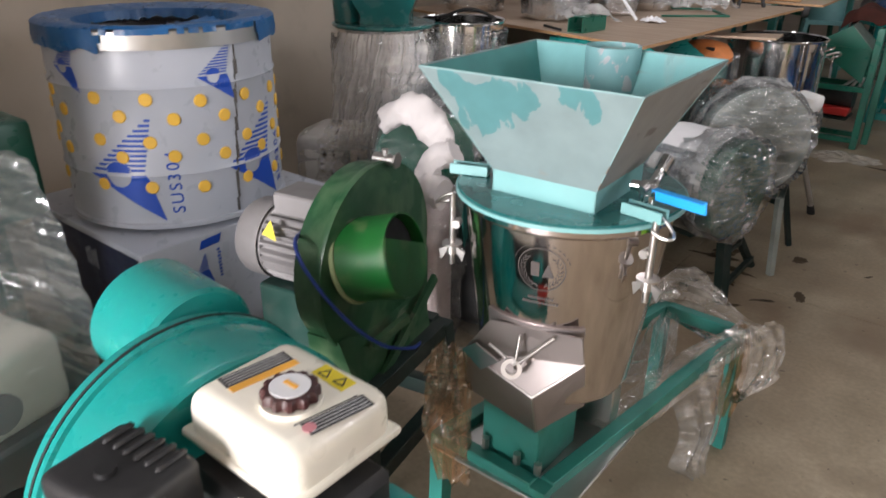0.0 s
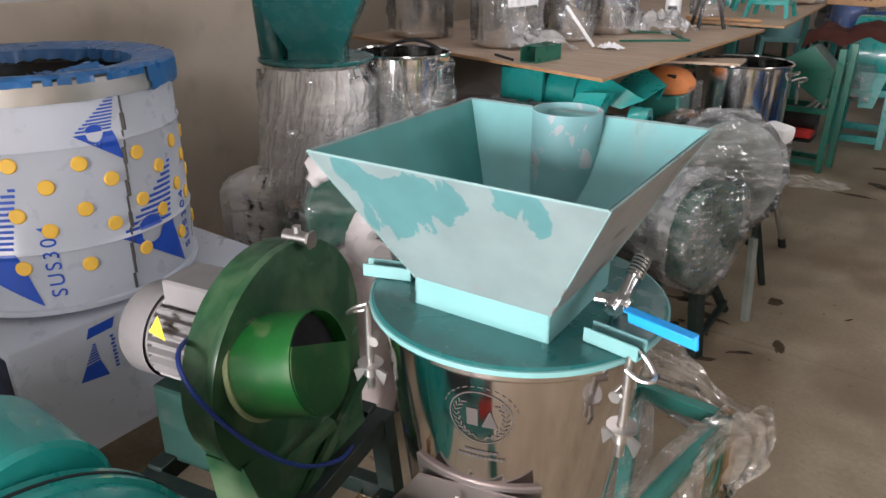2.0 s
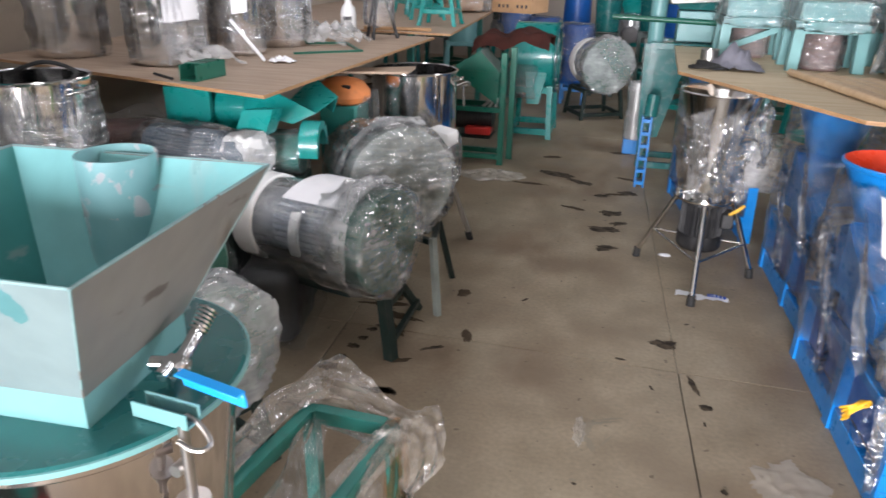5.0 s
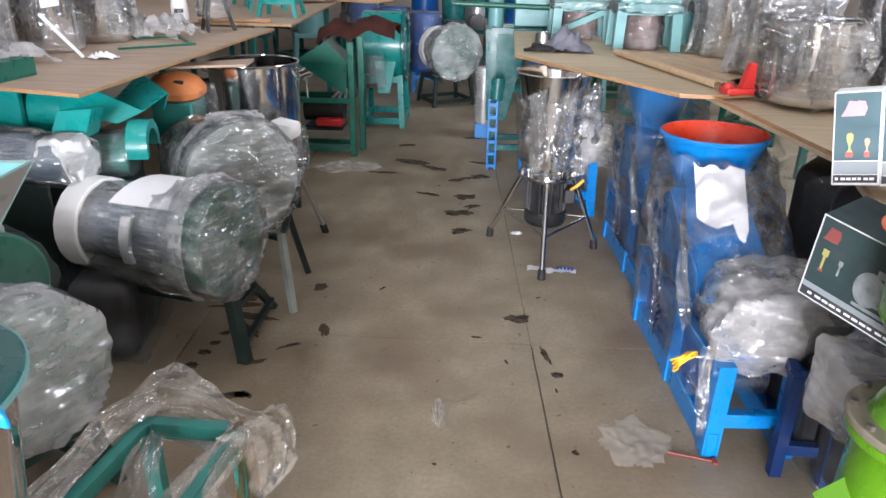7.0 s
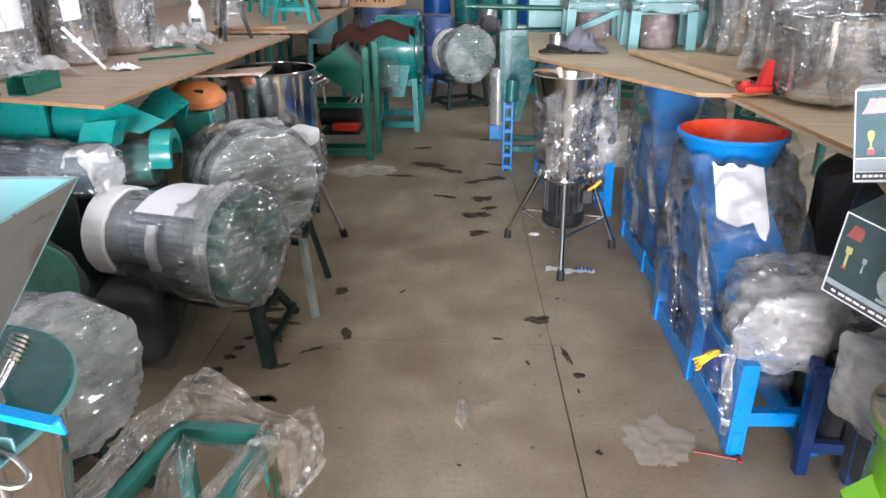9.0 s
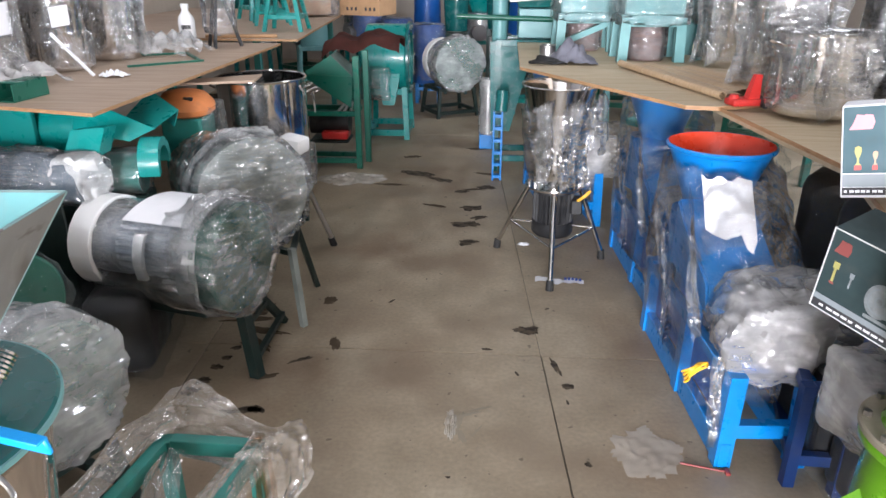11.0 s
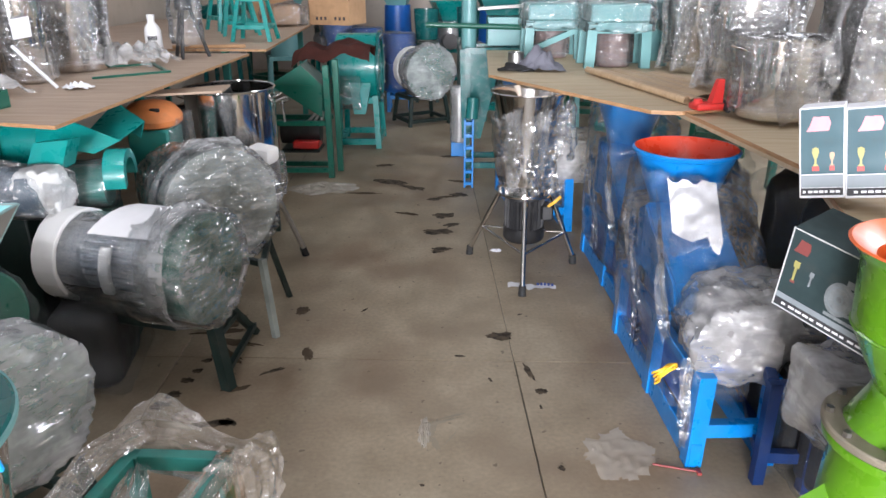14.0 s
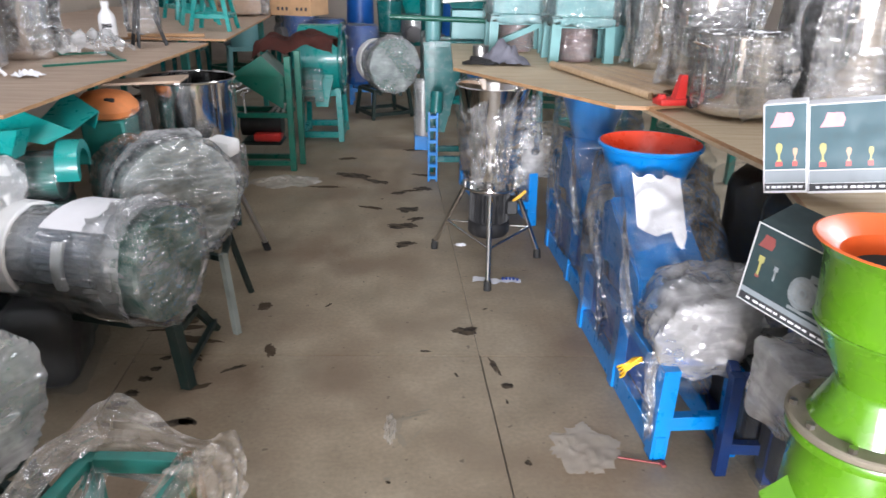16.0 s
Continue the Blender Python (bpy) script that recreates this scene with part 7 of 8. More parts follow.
# ---- further machines along the left row ----
def sheller():
    ob = thing("corn_sheller", "green corn sheller with a slanted sheet hopper", "machine", pose(-0.98, 5.8, 0))
    sheet = paint("sheller_green", (0.006, 0.15, 0.1), 0.32, var=0.12)
    for x, y, h in ((-0.815, 5.7, 0.84), (-0.775, 5.9, 0.86), (-1.3, 5.7, 0.5), (-1.3, 5.98, 0.5)):
        b = B()
        box(b, (x, y, h / 2), (0.045, 0.04, h), 0.003)
        world_part("post", b, sheet, ob)
    for z, y in ((0.06, 5.7), (0.06, 5.9), (0.42, 5.7), (0.42, 5.95)):
        b = B()
        beam(b, (-1.3, y, z), (-0.82, y, z), 0.035)
        world_part("rail", b, sheet, ob)
    # slanted hopper: a wedge narrowing to the lower right, with an open upper mouth
    for q, (y0, y1) in enumerate(((5.735, 5.74), (6.0, 6.005))):
        b = B()
        plate(b, [(-1.235, y0, 0.7), (-0.865, y0, 0.46), (-0.85, y0, 0.69), (-1.005, y0, 0.84)], 0.005)
        world_part("hopper_side", b, sheet, ob, "slanted green hopper" if q == 0 else "")
    b = B()
    plate(b, [(-1.235, 5.735, 0.7), (-1.235, 6.0, 0.7), (-0.865, 6.0, 0.46), (-0.865, 5.735, 0.46)], 0.005)
    world_part("hopper_floor", b, sheet, ob)
    b = B()
    plate(b, [(-1.005, 5.735, 0.84), (-0.85, 5.735, 0.69), (-0.85, 6.0, 0.69), (-1.005, 6.0, 0.84)], 0.005)
    world_part("hopper_back", b, paint("dusty_sheet", (0.12, 0.16, 0.14), 0.5), ob, "dusty inner sheet")
    b = B()
    beam(b, (-1.235, 5.728, 0.7), (-0.85, 5.728, 0.685), 0.008)
    world_part("fold_line", b, sheet, ob)
    b = B()
    rod(b, (-1.2, 5.84, 0.33), (-0.9, 5.84, 0.33), 0.09, seg=24)
    world_part("motor", b, BLACK, ob)
    b = B()
    box(b, (-1.05, 5.84, 0.2), (0.3, 0.22, 0.03), 0.01)
    world_part("motor_plate", b, STAND_DARK, ob)
    b = B()
    box(b, (-1.0, 5.78, 0.25), (0.2, 0.16, 0.06), 0.01)
    world_part("red_tray", b, RED_PLASTIC, ob, "red plastic tray")
    for i in range(3):
        b = B()
        rod(b, (-0.98 + 0.05 * i, 5.76, 0.42), (-0.9 + 0.02 * i, 5.76, 0.5), 0.012, seg=10)
        world_part("pipe", b, STEEL_DULL, ob)
    return ob


sheller()


def drum_thresher():
    ob = thing("drum_thresher", "teal drum machine on a teal stand", "machine", pose(-0.7, 6.9, 0))
    b = B()
    rod(b, (-0.2, 0, 0.68), (0.16, 0, 0.68), 0.29, seg=48, lip=0.012)
    part("drum", b, TEAL_BRIGHT, ob)
    b = B()
    lathe(b, [(0.24, 0), (0.31, 0), (0.31, 0.022), (0.24, 0.022)], 48, Matrix.Translation((0.16, 0, 0.68)) @ pose(0, 0, 0, 0, 90, 0), close=True)
    part("drum_flange", b, TEAL, ob)
    for i in range(10):
        a = 2 * math.pi * i / 10
        b = B()
        rod(b, (0.18, 0.275 * math.cos(a), 0.68 + 0.275 * math.sin(a)), (0.195, 0.275 * math.cos(a), 0.68 + 0.275 * math.sin(a)), 0.014, seg=6)
        part("bolt", b, ZINC, ob)
    b = B()
    loft(b, [[(-0.08, -0.26, 0.62), (0.12, -0.26, 0.62), (0.12, -0.16, 0.62), (-0.08, -0.16, 0.62)], [(-0.04, -0.34, 0.32), (0.06, -0.34, 0.32), (0.06, -0.24, 0.32), (-0.04, -0.24, 0.32)]])
    part("outlet", b, TEAL_BRIGHT, ob)
    legs(ob, [(-0.17, -0.22), (0.14, -0.22), (0.14, 0.22), (-0.17, 0.22)], 0.46, 0.0, 0.024, TEAL_BRIGHT, rails=(0.42, 0.06), spread=1.12)
    part("plastic_wrap", hull_shell(box_points((-0.1, -0.26, 0.5), (0.24, 0.2, 0.26)), 48, 32, 0.02, 81), FILM, ob)
    return ob


drum_thresher()
# maroon cloth thrown over the machines
b = B()
n_, k_ = 30, 16
vs = []
for i in range(n_ + 1):
    row = []
    for j in range(k_ + 1):
        u, v = i / n_, j / k_
        x = -1.12 + 0.6 * u
        y = 5.95 + 0.42 * v
        z = 0.975 - 0.09 * (2 * abs(v - 0.5)) ** 4 - 0.075 * (2 * abs(u - 0.55)) ** 3 - 0.05 * math.exp(-((u - 0.4) * 9) ** 2) + 0.03 * noise.noise(Vector((u * 5, v * 4, 2))) + 0.012 * noise.noise(Vector((u * 14, v * 12, 5)))
        row.append(b.verts.new((x + 0.02 * noise.noise(Vector((u * 3, v * 3, 9))), y, z)))
    vs.append(row)
for i in range(n_):
    for j in range(k_):
        b.faces.new((vs[i][j], vs[i + 1][j], vs[i + 1][j + 1], vs[i][j + 1]))
bmesh.ops.solidify(b, geom=b.faces[:], thickness=0.03)
tagged(part("seat_cover", b, MAROON), "dark maroon padded cover lying over the machines", "cover")
disc_mill(pose(-0.1, 7.62, 0.53, 0, 0, -62), 0.25, "film-wrapped mill on a dark stand at the aisle's end", 83, h=0.24, paper=False, mlen=0.3, film=FILM_THICK)


def far_blue(m, label):
    ob = thing("blue_barrel", label, "barrel", m)
    b = B()
    lathe(b, [(0, 0.0), (0.17, 0.0), (0.18, 0.02), (0.18, 0.3), (0.187, 0.31), (0.18, 0.32), (0.18, 0.6), (0.17, 0.62), (0, 0.62)], 32)
    part("shell", b, BLUE_DEEP, ob)
    part("plastic_wrap", hull_shell(cyl_points((0, 0, 0.02), (0, 0, 0.62), 0.19), 48, 32, 0.014, 84, floor_z=0.02), FILM, ob)
    legs(ob, [(-0.12, -0.12), (0.12, -0.12), (0.12, 0.12), (-0.12, 0.12)], 0.0, -m.translation.z, 0.02, BLUE, rails=(-0.06,))
    return ob


far_blue(pose(-0.47, 8.5, 0.22), "deep blue barrel in film on a blue stand")
far_blue(pose(-0.9, 9.3, 0.22), "deep blue barrel behind the wrapped mill")


def bucket(name, m, r, h, col, label, flare=1.15):
    ob = thing(name, label, "bucket", m)
    b = B()
    lathe(b, [(0, 0), (r, 0), (r * flare, h), (r * flare + 0.006, h), (r * flare - 0.004, h - 0.004), (r - 0.004, 0.006), (0, 0.006)], 36)
    part("body", b, col, ob)
    return ob


for i in range(3):
    b_ = bucket("teal_tub", pose(-0.18 + 0.5 * i, 9.1 + 0.3 * i, 0.72), 0.13, 0.34, TEAL, "teal tub in film standing on a far machine")
    legs(b_, [(-0.12, -0.12), (0.12, -0.12), (0.12, 0.12), (-0.12, 0.12)], 0.0, -0.72, 0.02, STAND_GREEN, rails=(-0.05, -0.4))

# rows of machines that close the far end of the hall
def far_machine(m, col, label, h=1.0, k=0):
    ob = thing("stored_machine", label, "machine", m, "stored machines at the far end")
    b = B()
    square_hopper(b, 0.12, 0.24, h, h + 0.25)
    part("hopper", b, col, ob)
    b = B()
    rod(b, (0, 0, 0.5), (0, 0, h), 0.19, 0.17, 28)
    part("body", b, (STEEL_DULL, col, BLUE_DEEP)[k % 3], ob)
    b = B()
    rod(b, (-0.25, 0.05, 0.62), (0.2, 0.05, 0.62), 0.1, seg=20)
    part("motor", b, MOTOR_GREY, ob)
    legs(ob, [(-0.2, -0.2), (0.2, -0.2), (0.2, 0.2), (-0.2, 0.2)], 0.52, 0.0, 0.022, col, rails=(0.5, 0.15), spread=1.1)
    if k % 2 == 0:
        part("plastic_wrap", hull_shell(cyl_points((0, 0, 0.5), (0, 0, h + 0.02), 0.23), 40, 28, 0.018, 90 + k, floor_z=0.5), FILM, ob)
    return ob


FAR = [(-2.6, 9.2), (-1.9, 9.3), (-1.3, 9.6), (-2.3, 10.2), (-1.5, 10.4), (-0.6, 10.3), (0.1, 10.1), (0.75, 9.9), (1.4, 10.3), (2.1, 10.1), (2.8, 10.2), (0.6, 8.9), (1.3, 8.9), (2.0, 8.8), (0.75, 7.9), (1.5, 7.8), (2.3, 7.7), (0.95, 6.9), (1.7, 6.8), (2.5, 6.6)]
for i, (x, y) in enumerate(FAR):
    far_machine(pose(x, y, 0, 0, 0, 17 * i), (TEAL, TEAL_LIGHT, TEAL_BRIGHT, DARK_GREEN)[i % 4], ("dark teal stored machine with a square hopper", "pale teal stored machine with a square hopper", "bright teal stored machine with a square hopper", "dark green stored machine with a square hopper")[i % 4], 0.85 + 0.1 * (i % 3), i)

# ---- on the left tables ----
def carton(m, s, label):
    ob = thing("cardboard_box", label, "box", m)
    b = B()
    box(b, (0, 0, s[2] / 2), s, 0.004)
    part("carton", b, CARD, ob)
    b = B()
    box(b, (0, 0, s[2] + 0.0006), (s[0], 0.05, 0.001))
    part("tape", b, paint("brown_tape", (0.4, 0.28, 0.15), 0.3), ob)
    for i in range(6):
        b = B()
        box(b, (-s[0] * 0.3 + i * 0.045 + (0.06 if i > 2 else 0), -s[1] / 2 - 0.0008, s[2] * 0.2), (0.022, 0.001, 0.03))
        part("print_bar", b, INK, ob)
    return ob


carton(pose(-0.98, 7.55, 1.0, 0, 0, -20), (0.42, 0.36, 0.3), "brown cardboard box with dark printing on the plywood")
carton(pose(-1.7, 8.0, 1.0, 0, 0, 10), (0.4, 0.3, 0.25), "brown cardboard box behind a green trestle")
bundle("wrapped_bundle", pose(-1.45, 7.3, 1.0, 0, 0, 30), (0.34, 0.3, 0.2), "brown paper bundle on the far plywood", 91, FILM, CARD)

ob_ = thing("u_channel", "short dark teal square steel channel lying on the plywood", "bracket", pose(-1.72, 3.2, 0.98, 0, 0, 84))
for y, z, sy, sz in ((0, 0.003, 0.085, 0.005), (0.04, 0.036, 0.005, 0.06), (-0.04, 0.036, 0.005, 0.06)):
    b = B()
    box(b, (0, y, z), (0.2, sy, sz), 0.001)
    part("flange", b, DARK_GREEN, ob_)
b = B()
box(b, (0.02, 0, 0.068), (0.16, 0.085, 0.005), 0.001)
part("top_plate", b, DARK_GREEN, ob_)
b = B()
rod(b, (-0.1, 0.08, 0.006), (-0.02, 0.24, 0.006), 0.006, seg=8)
part("rod", b, RUBBER, ob_)

ob_ = thing("white_bottle", "white plastic bottle with dark label on the plywood", "bottle", pose(-1.74, 4.98, 0.98))
b = B()
lathe(b, [(0, 0), (0.045, 0), (0.05, 0.006), (0.05, 0.15), (0.044, 0.18), (0.022, 0.21), (0.02, 0.23), (0.0, 0.23)], 30)
part("body", b, paint("white_plastic", (0.8, 0.8, 0.8), 0.35, var=0.02), ob_)
b = B()
rod(b, (0, 0, 0.23), (0, 0, 0.255), 0.024, seg=20)
part("cap", b, paint("white_cap", (0.8, 0.8, 0.8), 0.4, var=0.02), ob_)
b = B()
for i in range(6):
    a = radians(-104 + i * 11)
    for z, hh in ((0.12, 0.024),):
        box(b, (0, 0, 0), (0.003, 0.0075, hh), 0, pose(0.0495 * math.cos(a), 0.0495 * math.sin(a), z, 0, 0, math.degrees(a)))
part("label_bars", b, INK, ob_)

ob_ = thing("small_tripod", "small black tripod stand partly under film", "stand", pose(-1.53, 4.98, 0.98))
for i in range(3):
    a = 2 * math.pi * i / 3 + 0.5
    b = B()
    rod(b, (0.12 * math.cos(a), 0.12 * math.sin(a), 0), (0.03 * math.cos(a), 0.03 * math.sin(a), 0.3), 0.012, seg=10)
    part("leg", b, BLACK, ob_)
b = B()
rod(b, (0, 0, 0.28), (0, 0, 0.42), 0.05, seg=20)
part("head", b, BLACK, ob_)
part("plastic_wrap", hull_shell(cyl_points((0, 0, 0.08), (0, 0, 0.4), 0.1), 40, 28, 0.015, 92, floor_z=0.08), FILM, ob_)

for i in range(3):
    m = pose(-1.35 - 0.25 * i, 5.9 + 0.5 * i, 1.0, 0, 0, 20 * i)
    ob_ = thing("green_trestle", "small green steel trestle on the plywood", "trestle", m, "green trestles")
    legs(ob_, [(-0.08, -0.08), (0.08, -0.08), (0.08, 0.08), (-0.08, 0.08)], 0.3, 0.0, 0.014, TEAL_BRIGHT, spread=1.7, rails=(0.29, 0.1))
b = B()
for k, (x0, y0, x1, y1) in enumerate(((-1.7, 4.05, -1.4, 4.3), (-1.86, 4.48, -1.62, 4.62), (-1.62, 4.62, -1.42, 4.3))):
    d = Vector((x1 - x0, y1 - y0, 0))
    m = Matrix.Translation(((x0 + x1) / 2, (y0 + y1) / 2, 0.986)) @ pose(0, 0, 0, 0, 0, math.degrees(math.atan2(d.y, d.x)))
    box(b, (0, 0, 0), (d.length, 0.02, 0.01), 0.001, m)
tagged(part("angle_frame", b, DARK_GREEN), "thin dark green steel angle frame lying on the plywood", "frame")
b = B()
rod(b, (-1.84, 3.67, 1.18), (-1.7, 3.72, 0.989), 0.008, seg=12)
tagged(part("white_pipe", b, PAPER), "short white pipe leaning against the pots", "pipe")
b = B()
rod(b, (-1.75, 5.3, 1.012), (-1.28, 5.35, 1.012), 0.012, seg=10)
tagged(part("wooden_stick", b, PLY_EDGE), "thin brown wooden stick on the plywood", "stick")


def heap(name, c, size, seed, material, label, z0):
    """A low crumpled sheet of film or paper."""
    b = B()
    n_ = 26
    vs = []
    for i in range(n_ + 1):
        row = []
        for j in range(n_ + 1):
            u, v = 2 * i / n_ - 1, 2 * j / n_ - 1
            k = 1 + 0.25 * noise.noise(Vector((u * 2 + seed, v * 2, 0)))
            q = Vector((u * 3 + seed, v * 3, seed))
            h = max(0, 1 - (u * u + v * v) ** 1.5 * 0.8) * (0.35 + abs(noise.noise(q))) + 0.35 * max(0, noise.noise(q * 2.6))
            row.append(b.verts.new((c[0] + u * size[0] * k, c[1] + v * size[1] * k, z0 + 0.003 + h * size[2])))
        vs.append(row)
    for i in range(n_):
        for j in range(n_):
            u, v = 2 * (i + 0.5) / n_ - 1, 2 * (j + 0.5) / n_ - 1
            if u * u + v * v < 0.95 + 0.35 * noise.noise(Vector((u * 3, v * 3, seed))):
                b.faces.new((vs[i][j], vs[i + 1][j], vs[i + 1][j + 1], vs[i][j + 1]))
    return tagged(part(name, b, material), label, "film")


heap("crumpled_film", (-1.75, 4.62), (0.28, 0.2, 0.16), 3, FILM_THICK, "heap of crumpled clear film on the plywood", 0.98)
heap("crumpled_film", (-2.0, 3.55), (0.24, 0.16, 0.1), 4, FILM_THICK, "loose film between the pots on the plywood", 0.98)
heap("rag", (-1.62, 3.75), (0.07, 0.05, 0.03), 6, PAPER, "small crumpled white rag on the plywood", 0.98)

# ---- on the right table ----
ob_ = thing("veneer_roll", "long pale brown veneer sheet, rolled at one edge", "sheet", pose(0.95, 3.92, 0.957, 0, 0, -76))
for k in range(4):
    b = B()
    x0, x1, yc, half, rise = -0.5 + 0.05 * k, 0.48 - 0.07 * k, 0.07 + 0.088 * k, 0.056, 0.02 - 0.003 * k
    rings = []
    for x, skew in ((x0, 0.0), ((x0 + x1) / 2, 0.006), (x1, -0.004)):
        arc = [(yc + skew + half * u, 0.004 + 0.003 * (k % 2) + rise * (1 - u * u)) for u in [q / 5 - 1 for q in range(11)]]
        rings.append([(x, y, z + 0.0025) for y, z in arc] + [(x, y, z) for y, z in reversed(arc)])
    loft(b, rings)
    part("sheet", b, ROLLED, ob_)
b = B()
pipe(b, (-0.5, 0.01, 0.019), (0.49, 0.008, 0.017), 0.017, 0.003, 20)
part("rolled_edge", b, ROLLED, ob_)

ob_ = thing("red_casting", "small red painted casting with an upright tongue", "casting", pose(1.13, 3.34, 0.957, 0, 0, 10) @ Matrix.Scale(0.8, 4))
b = B()
box(b, (0, 0, 0.018), (0.17, 0.1, 0.035), 0.012, None, 2)
loft(b, [[(0.0, -0.03, 0.03), (0.06, -0.03, 0.03), (0.06, 0.02, 0.03), (0.0, 0.02, 0.03)], [(0.03, -0.02, 0.15), (0.062, -0.02, 0.15), (0.062, 0.01, 0.15), (0.03, 0.01, 0.15)]])
rod(b, (-0.06, 0.0, 0.03), (-0.06, 0.0, 0.055), 0.03, 0.02, 16)
part("body", b, RED_PLASTIC, ob_)
b = B()
rod(b, (0.075, -0.07, 0.012), (0.075, 0.02, 0.03), 0.022, seg=16)
part("bush", b, BLACK, ob_)

bucket("paint_tin", pose(0.47, 4.66, 0.957), 0.045, 0.085, STEEL_DULL, "small grey tin on the plywood", 1.0)
b = B()
n_ = 26
vs = []
for i in range(n_ + 1):
    row = []
    for j in range(n_ + 1):
        u, v = 2 * i / n_ - 1, 2 * j / n_ - 1
        h = 0.11 * math.exp(-(2.2 * u * u + 2.6 * v * v)) * (1 + 0.8 * noise.noise(Vector((u * 2.2, v * 2.2, 1)))) + 0.05 * abs(noise.noise(Vector((u * 3, v * 3, 4)))) * (1 - min(1, u * u + v * v) * 0.6)
        row.append(b.verts.new((0.6 + 0.13 * u, 4.62 + 0.17 * v, 0.958 + h)))
    vs.append(row)
for i in range(n_):
    for j in range(n_):
        b.faces.new((vs[i][j], vs[i + 1][j], vs[i + 1][j + 1], vs[i][j + 1]))
tagged(part("grey_cloth", b, GREY_CLOTH), "crumpled dark grey cloth on the plywood", "cloth")
b = B()
for i in range(4):
    tube(b, curve([(0.36 + 0.02 * i, 4.5 + 0.03 * i, 0.965), (0.42, 4.42 + 0.05 * i, 0.975 + 0.004 * i), (0.5 + 0.02 * i, 4.48, 0.965)], 5), 0.009, 7)
tagged(part("black_hose", b, RUBBER), "short black hose coiled by the tin", "hose")


def pale_frame(m, label, tall=0.24, wide=0.3, brace=False):
    ob = thing("frame_stand", label, "frame", m, "pale teal machine frames")
    legs(ob, [(-wide / 2, -0.12), (wide / 2, -0.12), (wide / 2, 0.12), (-wide / 2, 0.12)], tall, 0.0, 0.027, TEAL_LIGHT, spread=1.06, rails=(tall - 0.02,))
    b = B()
    lathe(b, [(0, 0.0), (0.1, 0.0), (0.105, 0.02), (0.095, 0.2), (0, 0.2)], 28)
    part("wrapped_cylinder", b, paint("brown_film_core", (0.22, 0.15, 0.14), 0.5, var=0.3), ob)
    part("plastic_wrap", hull_shell(cyl_points((0, 0, 0), (0, 0, 0.2), 0.115), 48, 30, 0.014, 95, floor_z=0.0), FILM, ob)
    b = B()
    box(b, (0, 0, tall + 0.06), (wide * 1.1, 0.3, 0.1), 0.01)
    part("top_box", b, TEAL_LIGHT, ob)
    part("plastic_wrap", hull_shell(box_points((0, 0, tall + 0.12), (wide * 1.25, 0.36, 0.3)), 56, 36, 0.025, 96), FILM, ob)
    if brace:
        b = B()
        tube(b, [(-wide / 2, -0.13, 0.05), (wide / 2, -0.13, tall - 0.04)], 0.024, 4)
        part("brace", b, TEAL_LIGHT, ob)
    return ob


pale_frame(pose(1.04, 4.74, 0.957), "pale teal machine frame with a wrapped cylinder inside")
pale_frame(pose(1.5, 4.85, 0.957), "pale teal machine frame behind wrapped pots")
pale_frame(pose(0.74, 5.2, 0.957), "pale teal braced machine frame on the plywood", 0.22, 0.3, True)


def tall_teal():
    ob = thing("column_machine", "teal machine with a round column and wide hopper", "machine", pose(0.42, 5.85, 0))
    b = B()
    rod(b, (-0.19, 0, 0.7), (-0.19, 0, 1.55), 0.055, seg=28)
    part("column", b, TEAL_LIGHT, ob, "round pale teal column")
    b = B()
    loft(b, [[(-0.06, -0.12, 1.18), (0.16, -0.12, 1.18), (0.16, 0.12, 1.18), (-0.06, 0.12, 1.18)], [(-0.22, -0.2, 1.55), (0.36, -0.2, 1.55), (0.36, 0.2, 1.55), (-0.22, 0.2, 1.55)]])
    part("hopper", b, TEAL, ob, "teal hopper")
    b = B()
    box(b, (0.06, 0, 1.07), (0.24, 0.22, 0.2), 0.006)
    part("neck", b, TEAL_LIGHT, ob)
    b = B()
    rod(b, (-0.5, -0.16, 1.12), (0.24, -0.16, 1.1), 0.018, seg=12)
    part("lever", b, DARK_GREEN, ob)
    b = B()
    loft(b, [[(-0.24, -0.14, 0.3), (-0.1, -0.14, 0.3), (-0.1, 0.14, 0.3), (-0.24, 0.14, 0.3)], [(-0.26, -0.16, 0.95), (0.06, -0.16, 0.95), (0.06, 0.16, 0.95), (-0.26, 0.16, 0.95)]])
    part("body", b, TEAL, ob)
    legs(ob, [(-0.2, -0.16), (0.2, -0.16), (0.2, 0.16), (-0.2, 0.16)], 0.96, 0.0, 0.02, TEAL, rails=(0.94, 0.1))
    return ob


tall_teal()
b = B()
box(b, (0, 0, 0), (0.7, 0.04, 0.02), 0.002, pose(0.62, 5.45, 1.26, 0, -3, 8))
box(b, (0.62, 5.75, 1.12), (0.04, 0.5, 0.3), 0.002)
tagged(part("steel_strip", b, STEEL_DULL), "bright steel strip resting on the teal machine", "strip")


def blue_bracket(m, label):
    ob = thing("slotted_bracket", label, "bracket", m, "blue slotted brackets")
    for s in (-1, 1):
        b = B()
        box(b, (s * 0.028, 0, 0.25), (0.014, 0.05, 0.5), 0.002)
        part("upright", b, BLUE, ob)
    for i in range(6):
        b = B()
        box(b, (0, 0, 0.03 + i * 0.088), (0.044, 0.05, 0.024), 0.002)
        part("rung", b, BLUE, ob)
    b = B()
    rod(b, (0.02, 0, 0.5), (0.03, 0.03, 0.64), 0.045, seg=22)
    part("tube_end", b, TEAL, ob, "teal tube on top")
    return ob


